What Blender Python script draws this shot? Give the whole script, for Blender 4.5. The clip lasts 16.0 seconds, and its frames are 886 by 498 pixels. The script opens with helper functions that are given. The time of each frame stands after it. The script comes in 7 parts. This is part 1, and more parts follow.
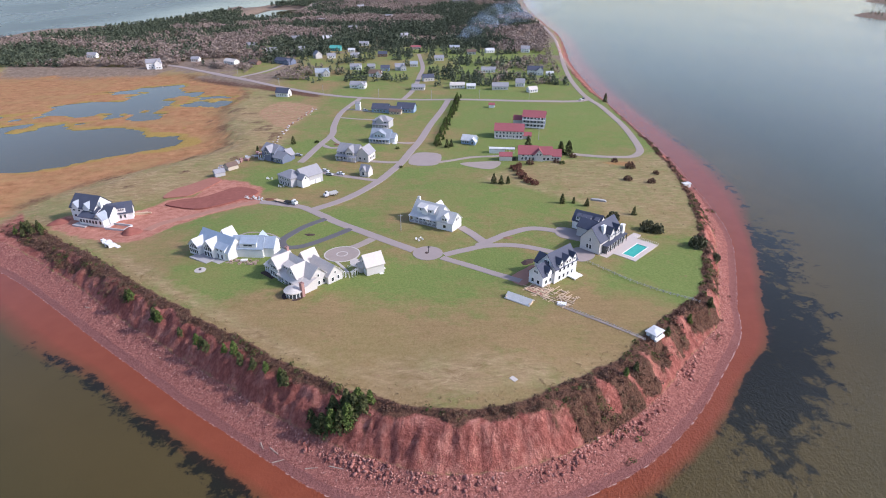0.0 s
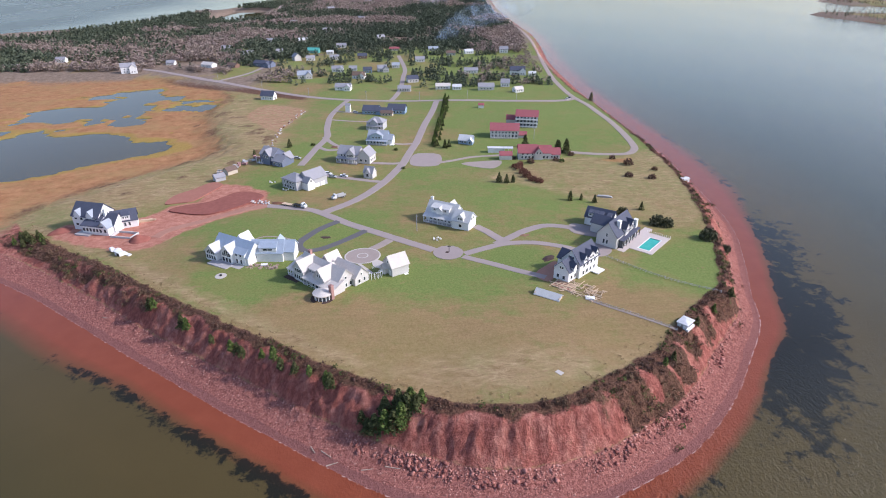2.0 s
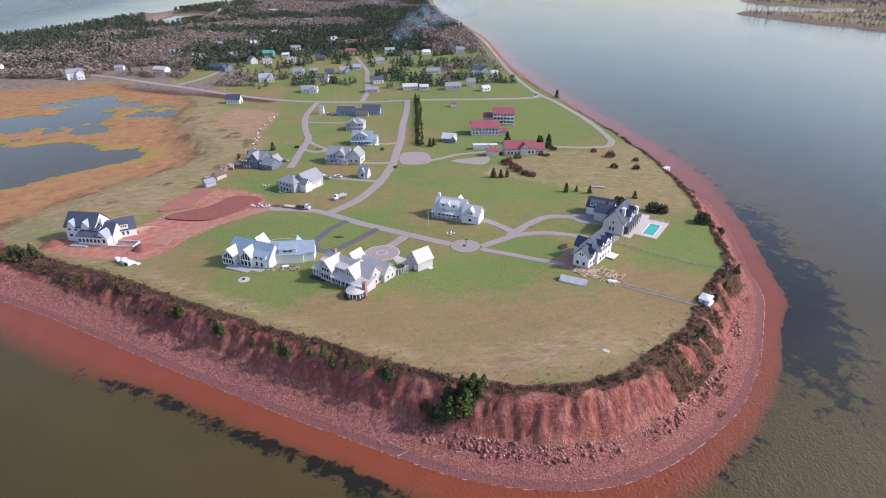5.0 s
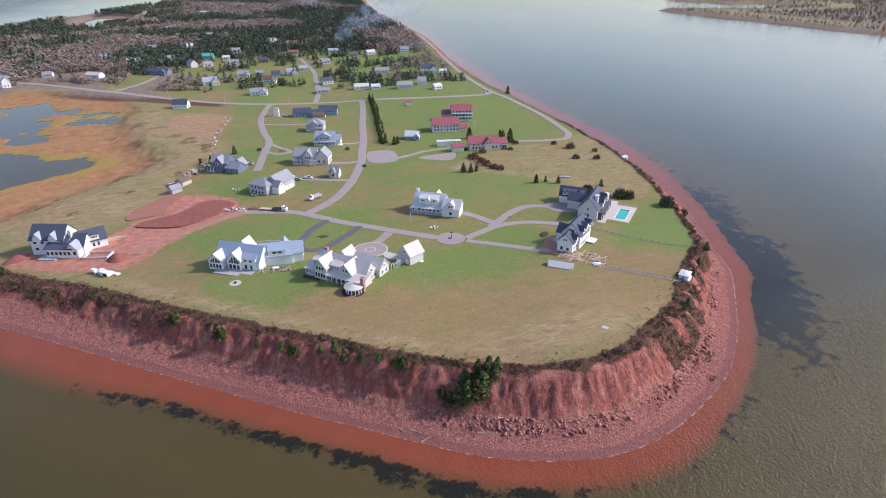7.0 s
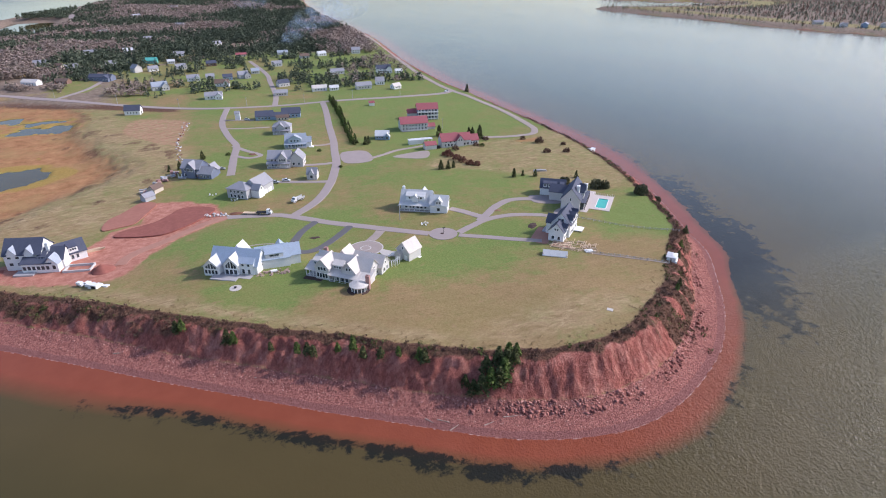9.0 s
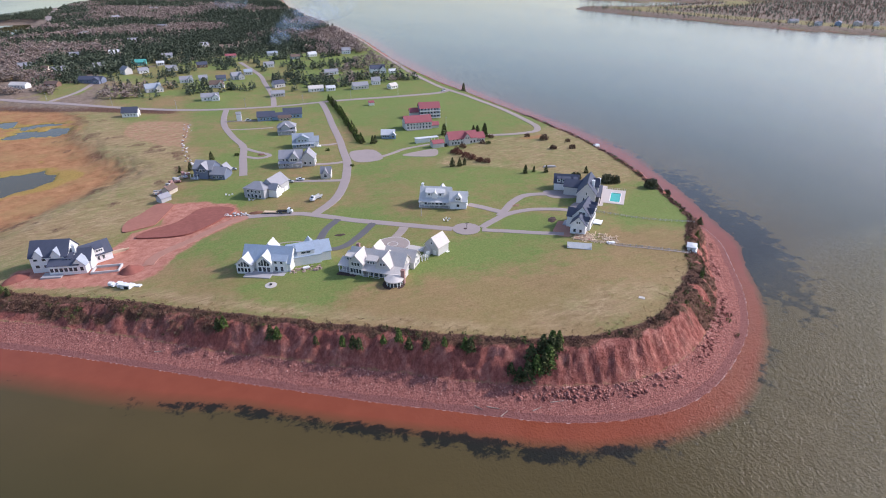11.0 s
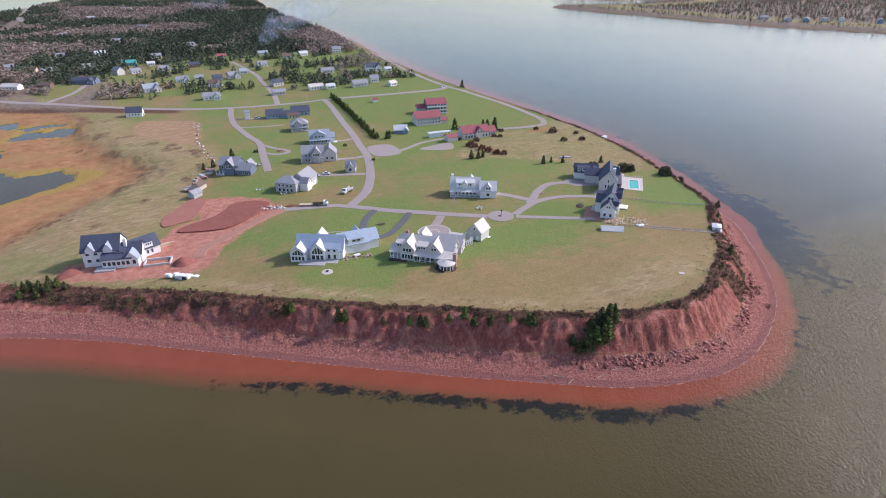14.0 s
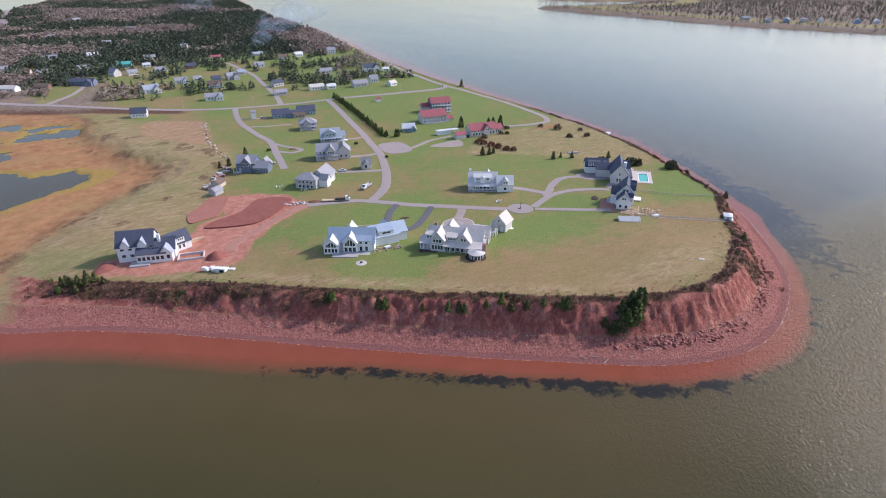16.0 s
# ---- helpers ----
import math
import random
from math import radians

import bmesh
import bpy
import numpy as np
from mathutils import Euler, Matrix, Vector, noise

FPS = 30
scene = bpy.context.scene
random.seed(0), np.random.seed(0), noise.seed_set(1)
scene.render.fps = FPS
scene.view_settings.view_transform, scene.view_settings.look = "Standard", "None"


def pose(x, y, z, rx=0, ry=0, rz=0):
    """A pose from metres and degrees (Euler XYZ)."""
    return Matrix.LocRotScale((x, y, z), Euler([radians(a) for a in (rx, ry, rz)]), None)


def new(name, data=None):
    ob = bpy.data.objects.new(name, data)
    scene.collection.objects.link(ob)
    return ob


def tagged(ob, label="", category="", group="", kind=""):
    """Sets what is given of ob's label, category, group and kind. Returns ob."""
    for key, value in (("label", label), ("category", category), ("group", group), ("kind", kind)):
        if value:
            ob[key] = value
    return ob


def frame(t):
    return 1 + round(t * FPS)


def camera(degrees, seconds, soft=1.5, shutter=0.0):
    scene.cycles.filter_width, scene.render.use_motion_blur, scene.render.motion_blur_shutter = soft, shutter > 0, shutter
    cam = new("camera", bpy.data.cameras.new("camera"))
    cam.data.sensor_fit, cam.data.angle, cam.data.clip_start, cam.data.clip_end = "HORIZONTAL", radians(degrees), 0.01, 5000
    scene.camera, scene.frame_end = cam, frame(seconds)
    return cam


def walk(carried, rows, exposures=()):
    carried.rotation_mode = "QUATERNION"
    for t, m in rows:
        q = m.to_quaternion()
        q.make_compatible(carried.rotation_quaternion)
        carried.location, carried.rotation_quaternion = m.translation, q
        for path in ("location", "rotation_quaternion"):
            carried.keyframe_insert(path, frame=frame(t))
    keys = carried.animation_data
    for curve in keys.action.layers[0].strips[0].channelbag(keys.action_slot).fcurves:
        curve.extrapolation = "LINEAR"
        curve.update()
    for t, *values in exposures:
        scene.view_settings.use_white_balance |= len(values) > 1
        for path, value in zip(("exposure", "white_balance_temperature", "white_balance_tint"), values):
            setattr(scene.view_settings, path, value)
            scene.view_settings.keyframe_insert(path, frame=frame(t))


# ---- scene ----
cam = camera(75.16, 16.0, soft=1.0)
# seconds, x, y, z, heading, pitch, roll
ROWS = [
    (0.0, 0.01, 4.43, 126.22, -0.15, -27.05, -0.19),
    (0.5, -5.68, 4.25, 126.18, -1.00, -27.00, -0.19),
    (1.0, -11.37, 4.09, 126.15, -1.88, -26.99, -0.19),
    (1.5, -17.01, 3.94, 126.14, -2.78, -27.00, -0.18),
    (2.0, -22.45, 3.61, 126.05, -3.66, -26.92, -0.17),
    (2.5, -27.86, 3.29, 125.94, -4.47, -26.88, -0.15),
    (3.0, -33.30, 2.99, 125.79, -5.48, -26.88, -0.13),
    (3.5, -38.84, 2.71, 125.63, -6.83, -26.90, -0.11),
    (4.0, -44.46, 2.37, 125.50, -7.99, -26.83, -0.07),
    (6.5, -71.29, 0.30, 125.43, -14.34, -26.76, -0.06),
    (7.0, -76.69, 0.18, 125.10, -16.58, -26.76, -0.10),
    (7.5, -82.13, 0.44, 124.91, -18.60, -26.76, -0.05),
    (8.0, -87.64, 1.08, 124.79, -20.29, -26.76, -0.08),
    (8.5, -93.13, 1.99, 124.75, -21.61, -26.76, -0.13),
    (9.0, -98.55, 3.05, 124.78, -22.58, -26.73, -0.20),
    (11.5, -125.14, 6.77, 124.81, -25.37, -26.69, -0.19),
    (12.0, -130.69, 7.12, 124.84, -25.93, -26.69, -0.18),
    (12.5, -136.31, 7.48, 124.89, -26.51, -26.69, -0.21),
    (13.0, -141.91, 7.88, 124.90, -27.10, -26.71, -0.24),
    (13.5, -147.42, 8.22, 124.78, -27.59, -26.74, -0.27),
    (14.0, -152.82, 8.42, 124.65, -27.84, -26.75, -0.28),
    (14.5, -158.20, 8.59, 124.57, -28.25, -26.68, -0.25),
    (15.0, -163.71, 8.80, 124.49, -28.96, -26.71, -0.29),
    (15.5, -169.20, 9.05, 124.47, -29.46, -26.69, -0.27),
    (16.0, -174.63, 9.32, 124.50, -29.71, -26.61, -0.22),
]


def carried_pose(x, y, z, heading, pitch, roll):
    return pose(x, y, z, 0, 0, heading) @ pose(0, 0, 0, 90 + pitch) @ pose(0, 0, 0, 0, 0, roll)


walk(cam, [(t, carried_pose(*row)) for t, *row in ROWS], exposures=[(0.0, 0.26, 6180, 18), (16.0, 0.21, 6180, 18)])

# ---- light ----
SUN_DIR = Vector((0.93, -0.14, 0.66)).normalized()
world = bpy.data.worlds.new("sky")
scene.world = world
world.use_nodes = True
wn = world.node_tree
sky = wn.nodes.new("ShaderNodeTexSky")
sky.sky_type, sky.sun_disc = "NISHITA", False
sky.sun_elevation = math.asin(SUN_DIR.z)
sky.sun_rotation = math.atan2(SUN_DIR.x, SUN_DIR.y)
sky.altitude, sky.air_density, sky.dust_density, sky.ozone_density = 0, 1.0, 1.5, 1.3
wn.links.new(sky.outputs[0], wn.nodes["Background"].inputs[0])
wn.nodes["Background"].inputs[1].default_value = 0.182
sun_data = bpy.data.lights.new("sun", "SUN")
sun_data.energy, sun_data.angle, sun_data.color = 3.4, radians(2.5), (1.0, 0.95, 0.89)
sun = new("sun", sun_data)
sun.rotation_euler = SUN_DIR.to_track_quat("Z", "Y").to_euler()


# ---- shapes of the land ----
def spline(pts, step=4.0, closed=False, most=400):
    """A smooth line through the points, sampled about every step metres."""
    p = np.array(pts, float)
    n = len(p)
    out = []
    for i in range(n if closed else n - 1):
        if closed:
            a, b, c, e = p[i - 1], p[i], p[(i + 1) % n], p[(i + 2) % n]
        else:
            b, c = p[i], p[i + 1]
            a = p[i - 1] if i else 2 * b - c
            e = p[i + 2] if i + 2 < n else 2 * c - b
        k = min(most, max(1, int(np.hypot(*(c - b)[:2]) / step)))
        u = (np.arange(k) / k)[:, None]
        out.append(0.5 * (2 * b + (c - a) * u + (2 * a - 5 * b + 4 * c - e) * u ** 2 + (3 * b - a - 3 * c + e) * u ** 3))
    if not closed:
        out.append(p[-1:])
    return np.concatenate(out)


def signed(poly, x, y):
    """Distance to a closed line, positive inside."""
    best = np.full(x.shape, 1e9)
    inside = np.zeros(x.shape, bool)
    q = np.roll(poly, -1, 0)
    for (ax, ay), (bx, by) in zip(poly, q):
        dx, dy = bx - ax, by - ay
        u = np.clip(((x - ax) * dx + (y - ay) * dy) / (dx * dx + dy * dy + 1e-9), 0, 1)
        best = np.minimum(best, (x - ax - u * dx) ** 2 + (y - ay - u * dy) ** 2)
        if ay != by:
            inside ^= ((ay > y) != (by > y)) & (x < (bx - ax) * (y - ay) / (by - ay) + ax)
    d = np.sqrt(best)
    return np.where(inside, d, -d)


_table = np.random.RandomState(5).rand(256, 256)


def grain(x, y, size, octaves=4, seed=0):
    """Smooth noise in 0 to 1 with features of that size."""
    total, amp, norm = 0.0, 1.0, 0.0
    for o in range(octaves):
        u, v = x / size + 17.3 * (o + seed), y / size + 9.1 * (o + 2 * seed)
        i, j = np.floor(u).astype(int), np.floor(v).astype(int)
        fu, fv = u - i, v - j
        fu, fv = fu * fu * (3 - 2 * fu), fv * fv * (3 - 2 * fv)
        at = lambda a, b: _table[a & 255, b & 255]
        total = total + amp * ((at(i, j) * (1 - fu) + at(i + 1, j) * fu) * (1 - fv) + (at(i, j + 1) * (1 - fu) + at(i + 1, j + 1) * fu) * fv)
        norm, amp, size = norm + amp, amp * 0.5, size * 0.5
    return total / norm


def smooth(a, b, v):
    u = np.clip((v - a) / (b - a), 0, 1)
    return u * u * (3 - 2 * u)


# the waterline round the headland, the tip first
SHORE = spline([(-9, 102), (10, 100.5), (27, 104.5), (46, 113), (62, 123), (80, 140), (97, 161), (111, 180), (119, 200.5), (131, 228), (144, 262), (150.5, 298),
                (154, 335), (158, 377), (158.5, 420), (158.5, 460), (158.5, 520), (158, 580), (161, 660), (171, 800), (193, 960), (207, 1090), (212, 1260), (220, 1500),
                (255, 1950), (330, 2600), (400, 4400), (-300, 4400), (-290, 2800), (-425, 1985), (-572, 1520), (-650, 1207), (-735, 1020), (-850, 850), (-800, 720),
                (-560, 540), (-400, 425), (-300, 350), (-268, 292), (-236, 252), (-207, 236), (-181, 219.5), (-155, 200), (-128, 179), (-104, 161), (-80, 143),
                (-61, 130), (-46, 119.5), (-30, 109.5)], 6.0, True, 4)
# the edge of the grass along the bluff
BRINK = spline([(-1, 126.5), (16, 127), (29, 131.5), (45, 141), (60, 153), (72, 166), (84, 178), (96, 188), (104, 201), (114, 226), (124, 256), (131, 290), (138, 320),
                (143, 370), (147, 420), (149, 470), (151, 520), (148, 580), (149, 660), (158, 800), (180, 960), (194, 1090), (200, 1260), (206, 1500), (235, 1950),
                (300, 2600), (370, 4350), (-270, 4350), (-260, 2800), (-375, 1985), (-520, 1520), (-605, 1215), (-690, 1020), (-800, 850), (-740, 730), (-530, 560),
                (-380, 445), (-285, 365), (-245, 318), (-218, 281), (-196, 263), (-170, 241), (-141, 219), (-115, 197), (-91, 179), (-69, 163), (-50, 149),
                (-33, 139), (-17, 131)], 6.0, True, 4)
FAR_LAND = spline([(1097, 582), (1010, 800), (985, 980), (973, 1122), (950, 1300), (955, 1440), (1010, 1462), (1150, 1400), (1390, 1385), (1420, 1480), (1270, 1660),
                   (1350, 1950), (2500, 2900), (4400, 3300), (4400, -300), (1700, 100), (1250, 330)], 40.0, True, 3)
MARSH = spline([(-250, 290), (-232, 322), (-205, 352), (-175, 385), (-160, 410), (-183, 470), (-200, 530), (-203, 600), (-257, 672), (-380, 695), (-560, 690), (-620, 620), (-480, 500), (-330, 390)], 8.0, True, 3)
POND = spline([(-345, 335), (-285, 359), (-249, 381), (-220, 404), (-191, 428), (-214, 448), (-236, 463), (-262, 476), (-300, 470), (-350, 462), (-400, 420)], 6.0, True, 3)
POND_FAR = spline([(-354, 460), (-300, 476), (-252, 500), (-240, 545), (-229, 573), (-250, 615), (-282, 640), (-318, 622), (-340, 590), (-362, 546), (-400, 505)], 6.0, True, 3)
LAGOON = spline([(-475, 1580), (-414, 1640), (-345, 1585), (-335, 1480), (-350, 1350), (-385, 1315), (-425, 1350), (-445, 1460)], 20.0, True, 3)
MEADOW = spline([(-240, 300), (-200, 285), (-150, 306), (-137, 340), (-124, 380), (-113, 415), (-135, 470), (-162, 510), (-158, 556), (-205, 605), (-215, 520), (-190, 460), (-168, 410), (-215, 345)], 8.0, True, 3)
KNOLLS = np.array([(-99, 211, 11.8), (71, 163, 13), (21, 138, 15), (85, 227, 10.6), (-6, 224, 11.5), (-45, 337, 8.5), (72, 450, 7.5), (21, 405, 7),
                   (-156, 589, 2.5), (-24, 603, 3), (45, 517, 5.5), (147, 528, 5), (111, 240, 10), (-7, 265, 11), (-55, 187, 12.5), (-159, 263, 6.6),
                   (48, 194, 12.5), (-60, 246, 10.5), (-150, 225, 10), (-50, 150, 13.5), (-200, 1000, 6), (50, 900, 5), (-50, 1700, 9), (-222, 271, 2.2), (-238, 292, 1.5), (-187, 275, 7.4), (-205, 262, 6)], float)


def plateau(x, y):
    w = [1 / ((x - a) ** 2 + (y - b) ** 2 + 400) ** 1.5 for a, b, _ in KNOLLS]
    return sum(k * c for k, c in zip(w, KNOLLS[:, 2])) / sum(w)


def marsh_wet(x, y, m):
    """Where ponds stand in the marsh, as a depth."""
    n = grain(x, y, 26, 4, 3) - 0.5
    near = signed(POND, x, y) / 12 + 2.6 * n
    far = signed(POND_FAR, x, y) / 18 + 8.5 * n + 3.5 * (grain(x, y, 55, 2, 33) - 0.5) - 0.5
    far = far + 0.35
    return np.maximum(smooth(0.0, 0.45, near), smooth(0.0, 0.45, far)) * smooth(-2, 6, m), smooth(-1.0, 0.0, np.maximum(near, far))


def land(x, y):
    """Height of the ground, and the maps that its material reads."""
    x, y = np.asarray(x, float), np.asarray(y, float)
    ds, db = signed(SHORE, x, y), signed(BRINK, x, y)
    df = signed(FAR_LAND, x, y)
    m = signed(MARSH, x, y)
    ripple = grain(x, y, 7, 3, 1) - 0.5
    gully = grain(x, y, 5.0, 3, 8) - 0.5
    db2 = db + 3.0 * (grain(x, y, 16, 3, 4) - 0.5) + 2.2 * gully
    top = plateau(x, y)
    wet, rim = marsh_wet(x, y, m)
    marshy = smooth(-22, 12, m + 10 * ripple)
    top = top * (1 - marshy) + 0.75 * marshy
    top = top * (1 - wet) - 0.9 * wet
    top = top + np.where((x > -225) & (y < 420), 0.25, 0.08) * ripple
    u = np.clip(ds / np.maximum(ds - db2, 0.5), 0, 1)          # 0 at the water, 1 at the brink
    u = np.where(db2 > 0, 1, u)
    bare = smooth(-120, -95, x) * smooth(60, 40, x) * smooth(215, 195, y)   # the open red face round the tip
    foot = 0.46
    w = np.clip(u / foot, 0, 1)
    beach = (1.5 * w + 1.5 * w ** 3) * (0.75 + 0.25 * bare)
    v = np.clip((u - foot) / (1 - foot), 0, 1)
    face = np.interp(v, [0, 0.10, 0.30, 0.62, 0.74, 1.0], [0, 0.07, 0.38, 0.85, 0.92, 1.0])
    rise = np.where(u >= 1, top, np.where(u < foot, beach, beach + (top - beach) * face))
    steep = np.sin(np.pi * np.clip(v / 0.85, 0, 1)) ** 0.8
    high = np.clip((top - 2) / 8, 0, 1)
    rough = (grain(x, y, 2.2, 3, 6) - 0.5) * 1.3 + gully * 1.6
    along = np.arctan2(x - 8, 172 - y) * 46
    tip = smooth(-40, -20, x) * smooth(150, 135, y)
    fins = np.abs(grain(along, 4 * v, 2.2, 3, 71) - 0.5) * 2
    ribs = np.abs(grain(x + 0.6 * y, y - 0.6 * x, 5.5, 3, 72) - 0.5) * 2
    rise = rise + ((0.35 - fins) * 2.4 * tip + (0.3 - ribs) * 3.0 * (1 - tip)) * steep * high
    rise = rise + rough * steep * high * 0.8
    rise = rise + smooth(0.45, 0.8, w) * smooth(0.16, 0.02, v) * (ds > 0) * (grain(x, y, 1.7, 2, 73) - 0.5) * 1.1 * high
    rise = np.where(ds < 0, np.maximum(-3.0, ds * 0.06), np.minimum(rise, np.maximum(top, rise * 0.999)))
    pool_far = smooth(-8, 6, signed(LAGOON, x, y))
    rise = np.where(pool_far > 0, rise * (1 - pool_far) - 0.8 * pool_far, rise)
    isle = np.where(df > 0, np.minimum(df * 0.35, 5 + 6 * smooth(100, 900, df)), -3)
    z = np.where(df > -50, np.maximum(rise, np.where(df > 0, isle, -3)), rise)
    return z, dict(ds=ds, db=db2, df=df, m=m, marshy=marshy, wet=wet, v=v, u=u, bare=bare, top=top, rim=rim)


def bluff_cover(x, y, k):
    """How much of the bluff is grown over with scrub: the shoulder all along, the slopes east and far west too."""
    n = grain(x, y, 6, 3, 14)
    east, west = smooth(22, 42, x), smooth(-95, -140, x)
    line = 0.72 - 0.60 * east - 0.42 * west
    grown = smooth(line - 0.07, line + 0.07, k["v"] + 0.5 * (n - 0.5))
    gaps = smooth(0.56, 0.63, grain(x + 1.3 * y, 0.5 * y - 0.4 * x, 9, 3, 76)) * np.maximum(east, 0.6 * west) * smooth(0.95, 0.8, k["v"])
    return np.where((k["ds"] > 0) & (k["u"] < 1), grown * (1 - gaps), 0) * np.clip((k["top"] - 2.5) / 3, 0, 1)


def ground_z(x, y):
    return float(land(np.array([x]), np.array([y]))[0][0])


# ---- materials ----
class Mat:
    """A small builder of node materials."""

    def __init__(self, name):
        self.m = bpy.data.materials.new(name)
        self.m.use_nodes = True
        self.t = self.m.node_tree
        self.b = self.t.nodes["Principled BSDF"]
        self.geo = None

    def put(self, socket, v):
        if hasattr(v, "is_output"):
            self.t.links.new(v, socket)
        elif socket.type == "RGBA" and len(v) == 3:
            socket.default_value = (*v, 1)
        else:
            socket.default_value = v

    def pos(self):
        if self.geo is None:
            self.geo = self.t.nodes.new("ShaderNodeNewGeometry")
        return self.geo.outputs["Position"]

    def noise(self, size, detail=4, rough=0.6, vector=None, stretch=None, distortion=0.0):
        n = self.t.nodes.new("ShaderNodeTexNoise")
        vec = vector or self.pos()
        if stretch:
            mp = self.t.nodes.new("ShaderNodeMapping")
            mp.inputs["Scale"].default_value = stretch
            self.t.links.new(vec, mp.inputs["Vector"])
            vec = mp.outputs[0]
        self.t.links.new(vec, n.inputs["Vector"])
        n.inputs["Scale"].default_value, n.inputs["Detail"].default_value, n.inputs["Roughness"].default_value = 1 / size, detail, rough
        n.inputs["Distortion"].default_value = distortion
        return n.outputs["Fac"]

    def math(self, op, a, b=0.5, clamp=False):
        n = self.t.nodes.new("ShaderNodeMath")
        n.operation, n.use_clamp = op, clamp
        self.put(n.inputs[0], a)
        self.put(n.inputs[1], b)
        return n.outputs[0]

    def ramp(self, v, lo, hi, a=0.0, b=1.0):
        n = self.t.nodes.new("ShaderNodeMapRange")
        for k, x in zip(range(5), (v, lo, hi, a, b)):
            self.put(n.inputs[k], x)
        return n.outputs[0]

    def mix(self, fac, a, b, blend="MIX"):
        n = self.t.nodes.new("ShaderNodeMix")
        n.data_type, n.blend_type, n.clamp_factor = "RGBA", blend, True
        self.put(n.inputs[0], fac)
        self.put(n.inputs[6], a)
        self.put(n.inputs[7], b)
        return n.outputs[2]

    def attr(self, name, out="Fac"):
        n = self.t.nodes.new("ShaderNodeAttribute")
        n.attribute_name = name
        return n.outputs[out]

    def split(self, name):
        n = self.t.nodes.new("ShaderNodeSeparateColor")
        self.t.links.new(self.attr(name, "Color"), n.inputs[0])
        return n.outputs

    def rand(self):
        return self.t.nodes.new("ShaderNodeObjectInfo").outputs["Random"]

    def island(self):
        if self.geo is None:
            self.pos()
        return self.geo.outputs["Random Per Island"]

    def bump(self, height, strength=0.4, distance=0.1):
        n = self.t.nodes.new("ShaderNodeBump")
        n.inputs["Strength"].default_value, n.inputs["Distance"].default_value = strength, distance
        self.t.links.new(height, n.inputs["Height"])
        self.t.links.new(n.outputs[0], self.b.inputs["Normal"])

    def done(self, color, rough=0.8, metal=0.0, spec=0.4):
        self.put(self.b.inputs["Base Color"], color)
        self.put(self.b.inputs["Roughness"], rough)
        self.put(self.b.inputs["Metallic"], metal)
        self.put(self.b.inputs["Specular IOR Level"], spec)
        return self.m


def plain(name, c, rough=0.6, metal=0.0, var=0.25, size=0.6, spec=0.4, big=4.0):
    """A surface of one colour with grain and wear at two scales."""
    k = Mat(name)
    dark = tuple(v * (1 - var) for v in c)
    light = tuple(min(1, v * (1 + var * 0.5)) for v in c)
    a = k.mix(k.noise(size, 5), dark, light)
    b = k.mix(k.ramp(k.noise(big, 3), 0.35, 0.75), a, tuple(v * (1 - var * 0.6) for v in c))
    k.bump(k.noise(size * 0.5, 4), 0.2, 0.03)
    return k.done(b, rough, metal, spec)


